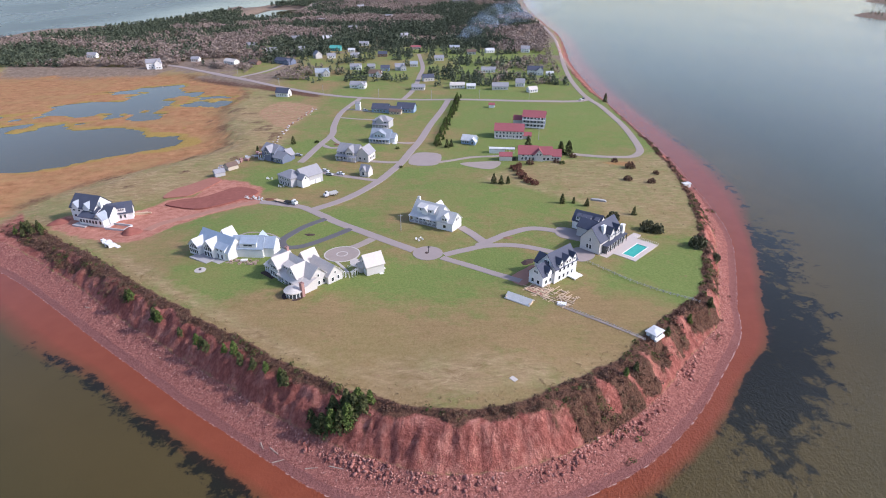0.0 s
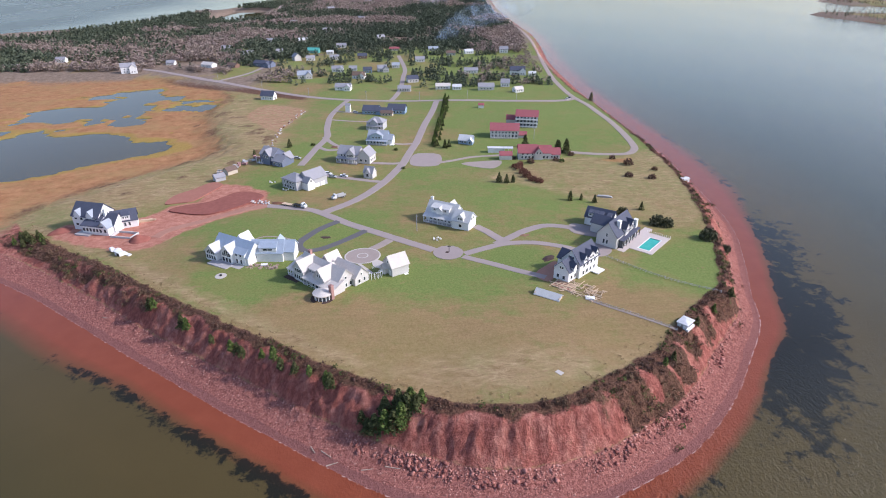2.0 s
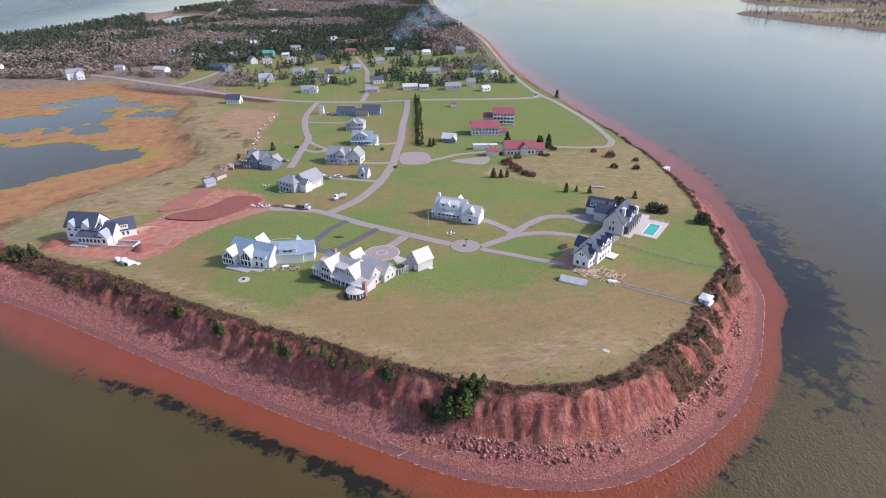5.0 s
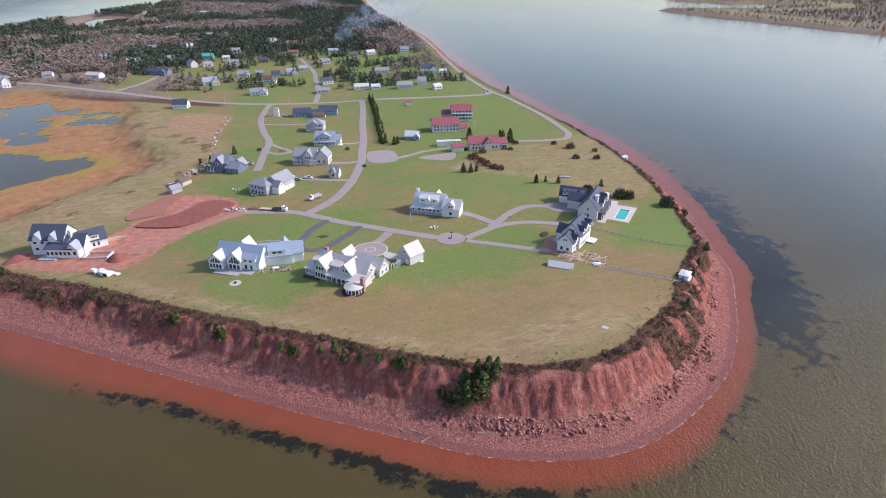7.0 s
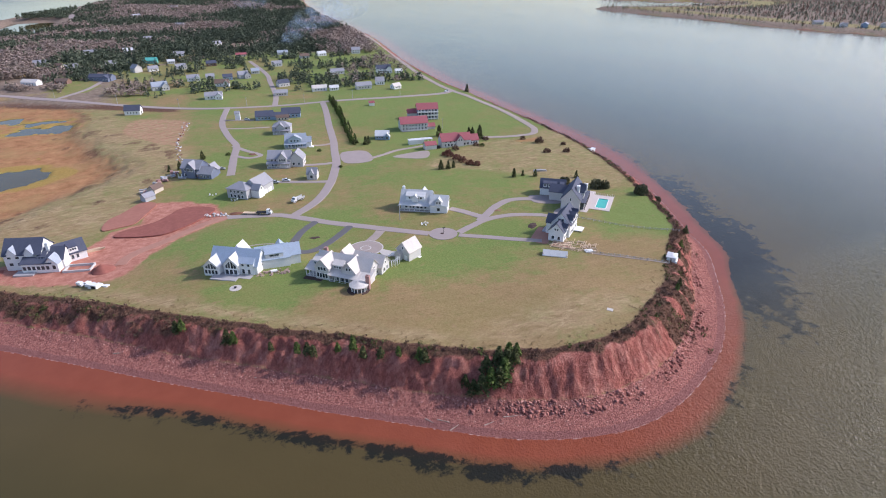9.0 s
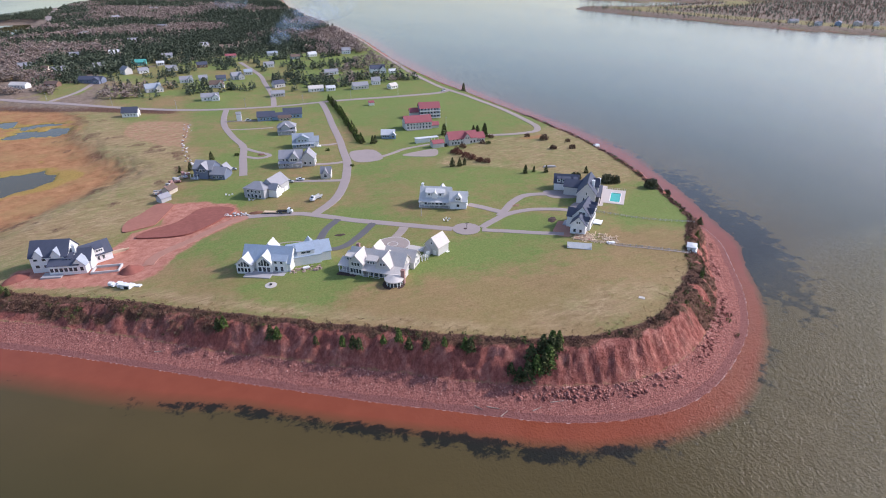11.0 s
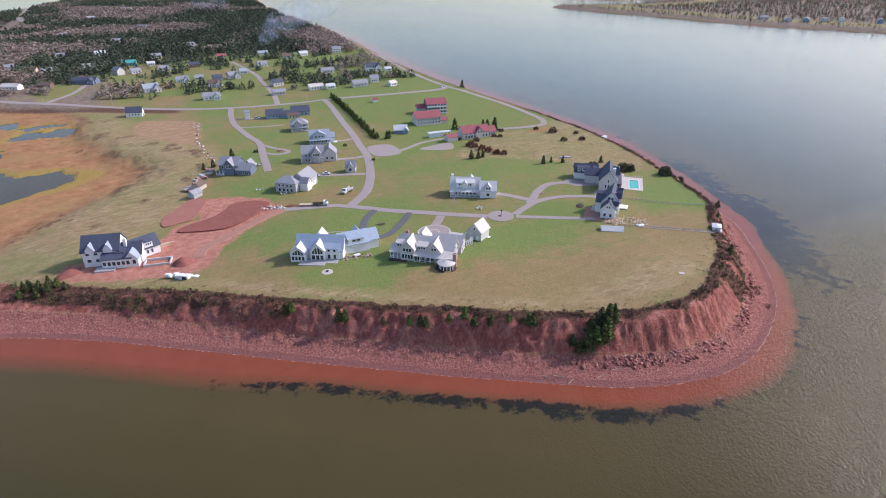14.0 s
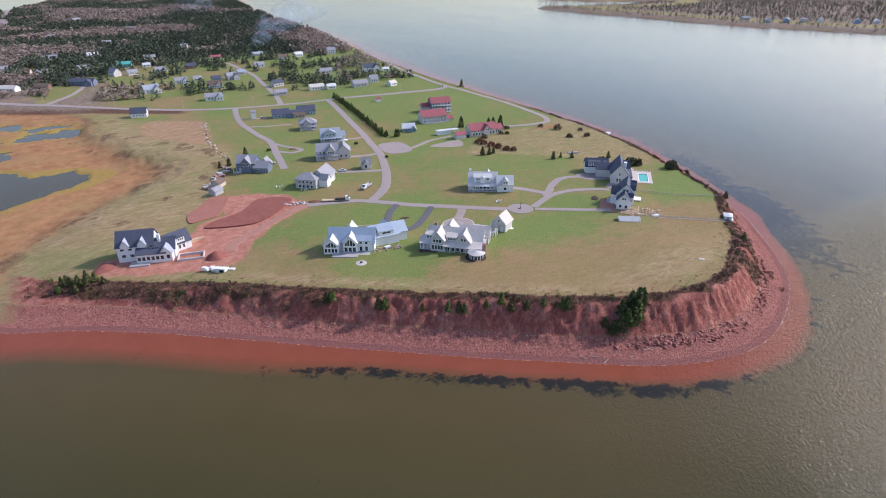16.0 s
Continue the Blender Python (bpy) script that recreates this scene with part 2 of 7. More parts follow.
def ground_material():
    k = Mat("ground_cover")
    a, b = k.split("cover"), k.split("shore")
    c = k.split("earth")
    fine = k.ramp(k.noise(0.9, 7, 0.78), 0.3, 0.7)
    mid, big = k.ramp(k.noise(5, 6, 0.72), 0.3, 0.7), k.ramp(k.noise(24, 5, 0.65), 0.3, 0.7)
    wob = k.math("MULTIPLY", k.math("SUBTRACT", k.noise(3.0, 7, 0.75), 0.5), 1.6)

    def edge(mask, soft=0.25):
        return k.ramp(k.math("ADD", mask, wob), 0.5 - soft, 0.5 + soft)

    stroke = k.ramp(k.noise(3.2, 6, 0.72, stretch=(0.35, 1.3, 1), distortion=0.5), 0.34, 0.66)
    lush = k.mix(fine, (0.108, 0.150, 0.036), (0.200, 0.245, 0.076))
    worn = k.mix(fine, (0.215, 0.142, 0.066), (0.345, 0.245, 0.125))
    worn = k.mix(k.math("MULTIPLY", stroke, 0.6), worn, k.mix(fine, (0.160, 0.108, 0.046), (0.250, 0.172, 0.082)))
    wear = k.math("ADD", k.math("MULTIPLY", k.math("SUBTRACT", mid, 0.5), 0.55), k.math("MULTIPLY", k.math("SUBTRACT", stroke, 0.5), 0.30))
    col = k.mix(k.ramp(k.math("ADD", a[0], wear), 0.15, 0.85), worn, lush)
    col = k.mix(k.ramp(big, 0.45, 0.75, 0, 0.4), col, k.mix(fine, (0.175, 0.145, 0.050), (0.265, 0.215, 0.092)))
    straw = k.mix(k.ramp(k.noise(4.5, 8, 0.8, stretch=(0.6, 1.5, 1), distortion=0.7), 0.34, 0.66), (0.185, 0.120, 0.056), (0.44, 0.325, 0.190))
    straw = k.mix(k.ramp(k.noise(13, 5, 0.7), 0.48, 0.62, 0, 0.6), straw, k.mix(fine, (0.19, 0.165, 0.062), (0.31, 0.27, 0.125)))
    col = k.mix(edge(a[1], 0.4), col, straw)
    rust = k.mix(k.ramp(k.noise(9, 7, 0.75), 0.3, 0.7), (0.22, 0.098, 0.044), (0.44, 0.235, 0.115))
    rust = k.mix(k.ramp(k.noise(30, 6, 0.7), 0.47, 0.6, 0, 0.6), rust, k.mix(fine, (0.24, 0.150, 0.058), (0.38, 0.250, 0.115)))
    rust = k.mix(k.ramp(k.math("ADD", a[0], k.math("MULTIPLY", wob, 0.5)), 0.45, 0.85), rust, k.mix(fine, (0.22, 0.148, 0.038), (0.40, 0.268, 0.085)))
    col = k.mix(edge(a[2], 0.3), col, rust)
    soil = k.mix(k.ramp(k.noise(3.5, 7, 0.75), 0.3, 0.7), (0.28, 0.096, 0.068), (0.54, 0.265, 0.195))
    col = k.mix(edge(c[0], 0.3), col, soil)
    rock = k.mix(k.ramp(k.noise(1.5, 8, 0.78, stretch=(1, 1, 0.3)), 0.3, 0.7), (0.135, 0.036, 0.030), (0.50, 0.185, 0.142))
    rock = k.mix(k.ramp(k.noise(5, 6, 0.7, stretch=(1, 1, 0.4)), 0.47, 0.6, 0, 0.8), rock, k.mix(fine, (0.40, 0.155, 0.120), (0.62, 0.30, 0.235)))
    rill = k.ramp(k.noise(0.9, 5, 0.7, stretch=(1, 1, 0.16)), 0.35, 0.65)
    rock = k.mix(k.math("MULTIPLY", rill, 0.55), rock, (0.19, 0.058, 0.046))
    col = k.mix(edge(b[0], 0.3), col, rock)
    scrub = k.mix(k.ramp(k.noise(1.2, 7, 0.78), 0.3, 0.7), (0.050, 0.022, 0.017), (0.20, 0.108, 0.070))
    scrub = k.mix(k.ramp(mid, 0.75, 0.95), scrub, (0.10, 0.095, 0.04))
    col = k.mix(edge(b[2], 0.3), col, scrub)
    stones = k.t.nodes.new("ShaderNodeTexVoronoi")
    k.t.links.new(k.pos(), stones.inputs["Vector"])
    stones.inputs["Scale"].default_value = 1.9
    tone = k.mix(stones.outputs["Color"], (0.13, 0.042, 0.034), (0.48, 0.205, 0.168))
    pebbles = k.mix(fine, k.mix(0.5, tone, (0.165, 0.053, 0.043)), k.mix(0.3, tone, (0.45, 0.192, 0.158)))
    col = k.mix(edge(b[1], 0.25), col, pebbles)
    damp = k.mix(fine, (0.185, 0.072, 0.062), (0.27, 0.118, 0.105))
    col = k.mix(k.ramp(k.math("ADD", c[1], k.math("MULTIPLY", wob, 0.4)), 0.35, 0.7), col, damp)
    woods = k.mix(k.ramp(k.noise(5, 7, 0.75), 0.3, 0.7), (0.12, 0.090, 0.066), (0.30, 0.225, 0.175))
    col = k.mix(edge(c[2], 0.3), col, woods)
    h = k.math("ADD", k.math("ADD", k.math("MULTIPLY", fine, 0.4), k.math("MULTIPLY", rill, k.math("MULTIPLY", b[0], -0.4))), k.noise(2.2, 5, 0.7))
    k.bump(k.math("MULTIPLY", h, k.math("ADD", 0.25, k.math("ADD", b[0], k.math("ADD", b[1], b[2])))), 0.75, 0.6)
    return k.done(col, 0.92, 0, 0.15)


def water_material():
    k = Mat("sea_water")
    s = k.split("depth")
    d = s[0]                                                     # metres from the shore, in hundreds
    drift = k.math("SUBTRACT", k.noise(12, 6, 0.72), 0.5)
    dd = k.math("ADD", d, k.math("MULTIPLY", drift, 0.030))
    wide = k.math("DIVIDE", dd, s[2])                            # 1 at the outer edge of the silt
    silt = k.mix(k.noise(9, 4), (0.185, 0.046, 0.022), (0.245, 0.068, 0.034))
    murk = k.mix(k.noise(50, 4), (0.064, 0.047, 0.017), (0.088, 0.066, 0.025))
    deep = k.mix(k.noise(120, 4), (0.032, 0.033, 0.012), (0.048, 0.047, 0.019))
    col = k.mix(k.ramp(wide, 0.75, 1.5), silt, murk)
    col = k.mix(k.ramp(dd, 0.30, 0.9), col, deep)
    tuft = k.math("ADD", k.noise(7, 8, 0.74, distortion=0.3), k.math("MULTIPLY", k.math("SUBTRACT", k.noise(34, 3), 0.5), 0.5))
    weed = k.ramp(k.math("ADD", tuft, k.math("MULTIPLY", s[1], 0.30)), 0.71, 0.80)
    col = k.mix(k.math("MULTIPLY", weed, 0.92), col, (0.011, 0.012, 0.009))
    foam = k.math("MULTIPLY", k.ramp(k.math("ABSOLUTE", k.math("SUBTRACT", k.math("ADD", d, k.math("MULTIPLY", drift, 0.006)), 0.003)), 0.0, 0.0022, 1, 0), k.ramp(k.noise(4, 6, 0.75), 0.46, 0.56))
    col = k.mix(k.math("MULTIPLY", foam, 0.6), col, (0.66, 0.54, 0.50))
    waves = k.math("ADD", k.noise(1.1, 4, 0.62, stretch=(1.4, 1, 1)), k.math("MULTIPLY", k.noise(3.2, 3, 0.6, stretch=(1.4, 1, 1)), 0.9))
    place = k.t.nodes.new("ShaderNodeSeparateXYZ")
    k.t.links.new(k.pos(), place.inputs[0])
    ruffled = k.math("MULTIPLY", k.ramp(place.outputs[1], 95, 165, 1.0, 0.16), k.ramp(place.outputs[0], -80, 30, 0.08, 1.0))
    k.bump(k.math("MULTIPLY", waves, ruffled), 1.0, 0.52)
    k.b.inputs["IOR"].default_value = 1.333
    slick = k.ramp(k.noise(180, 5, 0.65, stretch=(1, 0.45, 1), distortion=0.6), 0.4, 0.65, 0.03, 0.07)
    open_sea = k.ramp(place.outputs[0], -450, -800, 0.0, 0.22)
    return k.done(col, k.math("ADD", k.math("ADD", slick, open_sea), k.math("MULTIPLY", ruffled, 0.19)), 0, 0.34)


GROUND, WATER = ground_material(), water_material()
M_ROAD = plain("worn_asphalt", (0.34, 0.285, 0.275), 0.9, 0, 0.18, 0.5, 0.2)
M_ASPHALT = plain("dark_asphalt", (0.13, 0.125, 0.135), 0.9, 0, 0.18, 0.5, 0.2)
M_GRAVEL = plain("pale_gravel", (0.36, 0.30, 0.275), 0.95, 0, 0.25, 0.4, 0.2)
M_REDROAD = plain("red_earth_track", (0.42, 0.22, 0.165), 0.95, 0, 0.25, 0.9, 0.15)
M_CONCRETE = plain("pale_concrete", (0.52, 0.48, 0.45), 0.85, 0, 0.15, 0.7, 0.3)


# ---- ground and water ----
def stops(*runs):
    """Grid lines: (from, to, step) runs joined."""
    out = []
    for a, b, s in runs:
        out.append(np.arange(a, b, s) if s > 0 else a * (b / a) ** (np.arange(-s) / -s))
    return np.unique(np.concatenate(out).round(3))


def sheet(name, xs, ys, zfun, material):
    gx, gy = np.meshgrid(xs, ys)
    z, maps = zfun(gx, gy)
    nx, ny = len(xs), len(ys)
    me = bpy.data.meshes.new(name)
    co = np.stack([gx, gy, z], -1).reshape(-1, 3)
    i = (np.arange(ny - 1)[:, None] * nx + np.arange(nx - 1)[None]).ravel()
    quads = np.stack([i, i + 1, i + nx + 1, i + nx], 1)
    me.vertices.add(len(co))
    me.vertices.foreach_set("co", co.ravel())
    me.loops.add(quads.size)
    me.loops.foreach_set("vertex_index", quads.ravel())
    me.polygons.add(len(quads))
    me.polygons.foreach_set("loop_start", np.arange(0, quads.size, 4))
    me.polygons.foreach_set("use_smooth", np.ones(len(quads), bool))
    for key, rgba in maps.items():
        at = me.attributes.new(key, "FLOAT_COLOR", "POINT")
        at.data.foreach_set("color", np.stack(rgba, -1).reshape(-1, 4).astype(np.float32).ravel())
    me.materials.append(material)
    me.update(calc_edges=True)
    me.validate()
    return new(name, me)


DIRT = spline([(-192, 262), (-196, 276), (-180, 281), (-158, 284), (-150, 297), (-135, 306), (-140, 326), (-122, 326), (-104, 314), (-99, 303), (-97, 289), (-118, 276), (-131, 262), (-140, 246), (-150, 243), (-168, 250)], 5.0, True)
STRAW_FIELD = spline([(-158, 500), (-160, 530), (-152, 556), (-130, 545), (-111, 524), (-114, 480), (-120, 442), (-130, 450), (-144, 472)], 8.0, True)
ROUGH = spline([(20, 318), (44, 344), (84, 362), (120, 360), (150, 380), (150, 330), (138, 290), (126, 262), (108, 246), (92, 258), (70, 285), (40, 310)], 8.0, True)
LOTS = spline([(-95, 572), (-170, 640), (-260, 705), (-330, 748), (-300, 790), (-200, 800), (-120, 850), (-40, 900), (60, 880), (130, 850), (150, 760), (145, 640), (145, 560)], 12.0, True, 3)


def ground_maps(x, y):
    z, k = land(x, y)
    n8, n30 = grain(x, y, 8, 4, 11), grain(x, y, 34, 4, 12)
    inland = smooth(0, 6, k["db"])
    green = 0.72 + 1.5 * (n30 - 0.5) + 0.5 * (n8 - 0.5)
    tip = smooth(202, 160, y + 0.1 * x)                           # the drier grass towards the tip
    green = green - 0.80 * tip - 0.25 * smooth(-95, -125, x)
    green = green + 0.6 * np.exp(-((x + 22) / 38) ** 2 - ((y - 200) / 15) ** 2) + 0.7 * np.exp(-((x - 24) / 13) ** 2 - ((y - 217) / 10) ** 2)
    green = green + 0.55 * smooth(0, 30, signed(ROUGH, x, y) * -1) * smooth(340, 400, y) * smooth(0, 30, x)
    green = green + 0.7 * np.exp(-((x - 92) / 16) ** 2 - ((y - 212) / 16) ** 2) + 0.5 * np.exp(-((x + 78) / 30) ** 2 - ((y - 205) / 13) ** 2) + 0.45 * np.exp(-((x + 62) / 26) ** 2 - ((y - 258) / 16) ** 2)
    green = green - 0.5 * np.exp(-((x + 125) / 22) ** 2 - ((y - 235) / 22) ** 2) - 0.45 * np.exp(-((x - 70) / 22) ** 2 - ((y - 185) / 12) ** 2)
    straw = 0.9 * np.exp(-((x - 8) / 42) ** 2 - ((y - 142) / 10) ** 2) * (0.2 + 1.4 * n8) + smooth(-4, 4, signed(ROUGH, x, y)) * (0.25 + 0.65 * n8 + 0.5 * (n30 - 0.5))
    straw = np.maximum(straw, smooth(-5, 5, signed(STRAW_FIELD, x, y)) * 0.95)
    straw = np.maximum(straw, smooth(13, 3, k["db"] + 5 * (n8 - 0.5)) * 0.85 * smooth(-10, -50, x) * inland)
    straw = np.maximum(straw, smooth(-60, -5, k["m"]) * (1 - k["marshy"]) * (0.45 + 0.5 * n8) * smooth(-140, -165, x))
    straw = np.maximum(straw, smooth(-14, 8, signed(MEADOW, x, y)) * (0.38 + 0.6 * n8))
    straw = np.maximum(straw, smooth(90, 40, k["ds"]) * smooth(1000, 1100, y) * smooth(-250, -320, x) * 0.9)
    marsh = np.maximum(k["marshy"] * (1 - k["wet"]), 0.75 * smooth(0, 8, signed(ROUGH, x, y)) * smooth(0.56, 0.66, grain(x, y, 28, 4, 83)))
    far = smooth(640, 760, y + 60 * (n30 - 0.5)) * (k["ds"] > 5)
    lots = smooth(-8, 8, signed(LOTS, x, y))
    woods = np.clip(far * 0.95 * (1 - lots) + smooth(-150, -210, x) * smooth(600, 660, y) * (1 - k["marshy"]), 0, 1)
    woods = woods * (1 - 0.9 * smooth(0.52, 0.6, grain(x, y, 45, 3, 23)) * smooth(1050, 850, y)) * (k["df"] < 0)
    woods = np.where(k["df"] > 0, np.maximum(smooth(110, 150, k["df"] + 60 * (n30 - 0.5)), smooth(70, 50, k["df"])), woods)
    fade = smooth(1100, 400, y)
    slope = (k["u"] < 1) & (k["ds"] > 0)
    bluff = np.clip((k["top"] - 3) / 4, 0, 1)
    n4 = grain(x, y, 5, 3, 14)
    cliff = np.where(slope, smooth(0.02, 0.10, k["v"]) * (0.95 + 0.3 * (n4 - 0.5)), 0)
    beach = np.where(slope | (k["ds"] > -12) & (k["ds"] <= 0), 1 - smooth(0.02, 0.10, k["v"]), 0) * (1 - smooth(700, 1200, y))
    scrub_top = np.where(k["ds"] > 0, smooth(-3, -1, k["db"]) * smooth(1.2, 0.2, k["db"]), 0) * bluff
    scrub = np.maximum(bluff_cover(x, y, k), scrub_top * 0.9) * (0.65 + 0.6 * n4)
    scrub = np.maximum(scrub, smooth(-6, 8, signed(MEADOW, x, y)) * smooth(0.64, 0.74, grain(x, y, 12, 5, 81)) * 0.6)
    scrub = np.maximum(scrub, smooth(9, 2, np.abs(k["m"] + 3 + 14 * (n8 - 0.5))) * smooth(0.42, 0.6, n30) * 0.55 * (x < -140) * (y > 300))
    scrub = np.maximum(scrub, 1.4 * smooth(16, 4, np.abs(y - (566 + 0.62 * (-95 - x)))) * smooth(-110, -130, x) * smooth(-330, -250, x) * (y > 500))
    soil = np.maximum(smooth(-2.5, 2.5, signed(DIRT, x, y) + 5 * (n8 - 0.5)), 0.36 * smooth(-2, 2, signed(STRAW_FIELD, x, y)))
    damp = np.where((k["ds"] < 3.4) & (k["df"] < 0), smooth(3.2, 2.2, k["ds"] + 1.6 * (n8 - 0.5)), 0)
    straw = np.where(k["df"] > 20, 0.6, straw)
    cliff = np.where((k["df"] > -5) & (k["df"] < 14), 1.0, cliff)
    green = np.where(k["marshy"] > 0.5, k["rim"] * (0.3 + 1.2 * n30), green)
    open_shore = np.maximum(smooth(-238, -218, x), smooth(7, 4, k["ds"]))
    one = np.ones_like(x)
    return z, {"cover": (np.clip(green, 0, 1), np.clip(straw, 0, 1), np.clip(marsh, 0, 1), one),
               "shore": (np.clip(cliff * open_shore, 0, 1), np.clip(beach * open_shore, 0, 1), np.clip(scrub * fade, 0, 1), one),
               "earth": (soil, damp, np.clip(woods, 0, 1), one)}


ground = sheet("ground", stops((-4800, -620, 220), (-620, -230, 7), (-230, 125, 0.8), (125, 175, 1.3), (175, 330, 6), (330, 1500, 24), (1500, 4801, 220)),
               stops((-300, 90, 65), (90, 250, 0.65), (250, 275, 0.9), (275, 420, 1.6), (420, 700, 4), (700, 1500, 12), (1500, 4801, 110)), ground_maps, GROUND)
tagged(ground, "grassy headland with red sandstone bluffs, beach and marsh", "ground", kind="structure")


def water_maps(x, y):
    ds = np.maximum(signed(SHORE, x, y), signed(FAR_LAND, x, y))
    d = np.maximum(-ds, 0)
    dry = ds > 3
    d = np.where(dry, 40, d)                                     # the ponds are murky, not silted
    silt = 8.5 - 3.2 * smooth(20, 70, x) * smooth(190, 150, y) + 5 * smooth(-110, -160, x) + 9 * smooth(260, 330, y) * (x > 0)
    belt = smooth(silt - 1, silt + 2, d) * smooth(silt + 13, silt + 3, d) * smooth(-185, -120, x) * (0.6 + 0.4 * smooth(20, -40, x))
    east = smooth(55, 95, x) * smooth(silt - 0.5, silt + 2, d) * smooth(48, 14, d) * smooth(330, 230, y)
    band = np.where(dry, 0, np.maximum(belt, 1.25 * east))
    one = np.ones_like(x)
    return 0 * x, {"depth": (d / 100, band, silt / 100, one)}


water = sheet("water", stops((-4800, -400, 300), (-400, -230, 20), (-230, 200, 1.5), (200, 400, 10), (400, 4801, 200)),
              stops((-1500, 0, 150), (0, 90, 6), (90, 260, 1.5), (260, 400, 4), (400, 700, 12), (700, 4801, 120)), water_maps, WATER)
tagged(water, "murky tidal water, red with silt along the shore", "water", kind="structure")


# ---- roads and paved places ----
def ribbon(name, pts, width, material, label, lift=0.10, closed=False, category="road", step=2.0):
    """A paved strip that lies on the ground, with a thin edge."""
    line = spline(pts, step, closed)
    if closed:
        line = np.concatenate([line, line[:1]])
    t = np.gradient(line, axis=0)
    t /= np.hypot(t[:, 0], t[:, 1])[:, None] + 1e-9
    side = np.stack([-t[:, 1], t[:, 0]], 1)
    wide = width * (1 + 0.05 * (grain(line[:, 0], line[:, 1], 6, 2) - 0.5))[:, None]
    lanes = [line + side * wide * k for k in (0.52, 0.5, 0.17, -0.17, -0.5, -0.52)]
    zs = [land(a[:, 0], a[:, 1])[0] + h for a, h in zip(lanes, (-0.12, lift, lift + 0.04, lift + 0.04, lift, -0.12))]
    n, w = len(line), len(lanes)
    verts = [(a[i][0], a[i][1], z[i]) for i in range(n) for a, z in zip(lanes, zs)]
    faces = [(i * w + j, i * w + j + 1, i * w + w + j + 1, i * w + w + j) for i in range(n - 1) for j in range(w - 1)]
    me = bpy.data.meshes.new(name)
    me.from_pydata(verts, [], faces)
    me.materials.append(material)
    return tagged(new(name, me), label, category, kind="structure")


def paved(name, outline, material, label, lift=0.08, category="driveway", step=1.5):
    """A flat paved place with a kerb-high edge, its outline smoothed."""
    line = spline(outline, step, True)
    c = line.mean(0)
    rings = [1.0, 1.0, 0.72, 0.45, 0.2]
    verts, faces, n = [], [], len(line)
    for k, r in enumerate(rings):
        p = c + (line - c) * r
        z = land(p[:, 0], p[:, 1])[0] + (lift if k else -0.15)
        verts += [(a, b, h) for (a, b), h in zip(p, z)]
    for k in range(len(rings) - 1):
        faces += [(k * n + i, k * n + (i + 1) % n, (k + 1) * n + (i + 1) % n, (k + 1) * n + i) for i in range(n)]
    faces.append(tuple((len(rings) - 1) * n + i for i in range(n)))
    me = bpy.data.meshes.new(name)
    me.from_pydata(verts, [], faces)
    me.materials.append(material)
    me.update()
    bm = bmesh.new()
    bm.from_mesh(me)
    bmesh.ops.recalc_face_normals(bm, faces=bm.faces)
    bm.to_mesh(me)
    bm.free()
    return tagged(new(name, me), label, category, kind="structure")


def circle(x, y, r, n=16, squash=1.0, turn=0.0):
    c, s = math.cos(radians(turn)), math.sin(radians(turn))
    out = []
    for i in range(n):
        u, v = r * math.cos(2 * math.pi * i / n), squash * r * math.sin(2 * math.pi * i / n)
        out.append((x + c * u - s * v, y + s * u + c * v))
    return out


ribbon("road_main", [(-97, 290), (-84, 285), (-72, 280), (-59, 268), (-52, 261), (-40, 251), (-28, 241), (-19, 233.5), (-12, 228)], 4.6, M_ROAD, "worn grey private road across the lawns")
ribbon("road_lane", [(-66, 276), (-55, 287), (-47, 299), (-37, 321), (-30, 341), (-25, 358), (-20, 385), (-15, 410), (-8, 456), (-2, 490), (3, 521), (7, 551)], 5.2, M_ROAD, "worn grey lane lined by a hedge of conifers", 0.13)
ribbon("road_cross", [(-520, 790), (-430, 772), (-356, 750), (-318, 733), (-278, 704), (-229, 670), (-171, 625), (-117, 586), (-81, 567), (-35, 557), (7, 552), (39, 547), (82, 541), (123, 541), (141, 552)], 6.5, M_ROAD, "grey village road", 0.16)
ribbon("road_curve", [(-77, 566), (-83, 529), (-86, 493), (-84, 451), (-81, 424), (-85, 395), (-88, 371), (-90, 357)], 4.8, M_ROAD, "grey curving side lane", 0.12)
ribbon("road_coast", [(80, 378), (95, 370), (110, 366), (124, 366), (132, 375), (136, 388), (140, 420), (143, 463), (143.5, 517), (140, 545), (138, 580), (141, 647), (151, 735), (171, 875), (185, 1000), (193, 1150), (197, 1330), (203, 1635), (220, 1950)], 5.0, M_GRAVEL, "pale gravel road along the shore", 0.15)
ribbon("road_village", [(-36, 558), (-28, 610), (-24, 680), (-22, 730), (-30, 830)], 5.0, M_ROAD, "grey village street", 0.14)
ribbon("road_village", [(-228, 672), (-205, 715), (-190, 780)], 4.5, M_ROAD, "grey village street", 0.14)
ribbon("road_far", [(-322, 1580), (-345, 1740), (-362, 2400), (-370, 2900)], 16, M_GRAVEL, "pale road cut through far woods", 0.3, step=20)
ribbon("road_east", [(1, 223.5), (10, 228), (20, 232), (33, 232), (45, 227), (52, 222)], 3.8, M_ROAD, "grey drive to a white house", 0.11)
ribbon("road_pool", [(16, 232), (23, 238), (31, 245), (42, 250.5), (52, 248.5), (58, 244)], 4.2, M_ROAD, "grey drive to a garage", 0.12)
ribbon("road_south", [(0, 221), (12, 213), (22, 205.5), (31, 199.5)], 3.4, M_ROAD, "worn grey drive across the lawn", 0.10)
ribbon("road_garage", [(9, 252.5), (14, 245), (19, 236)], 4.4, M_ROAD, "grey drive from a garage door", 0.12)
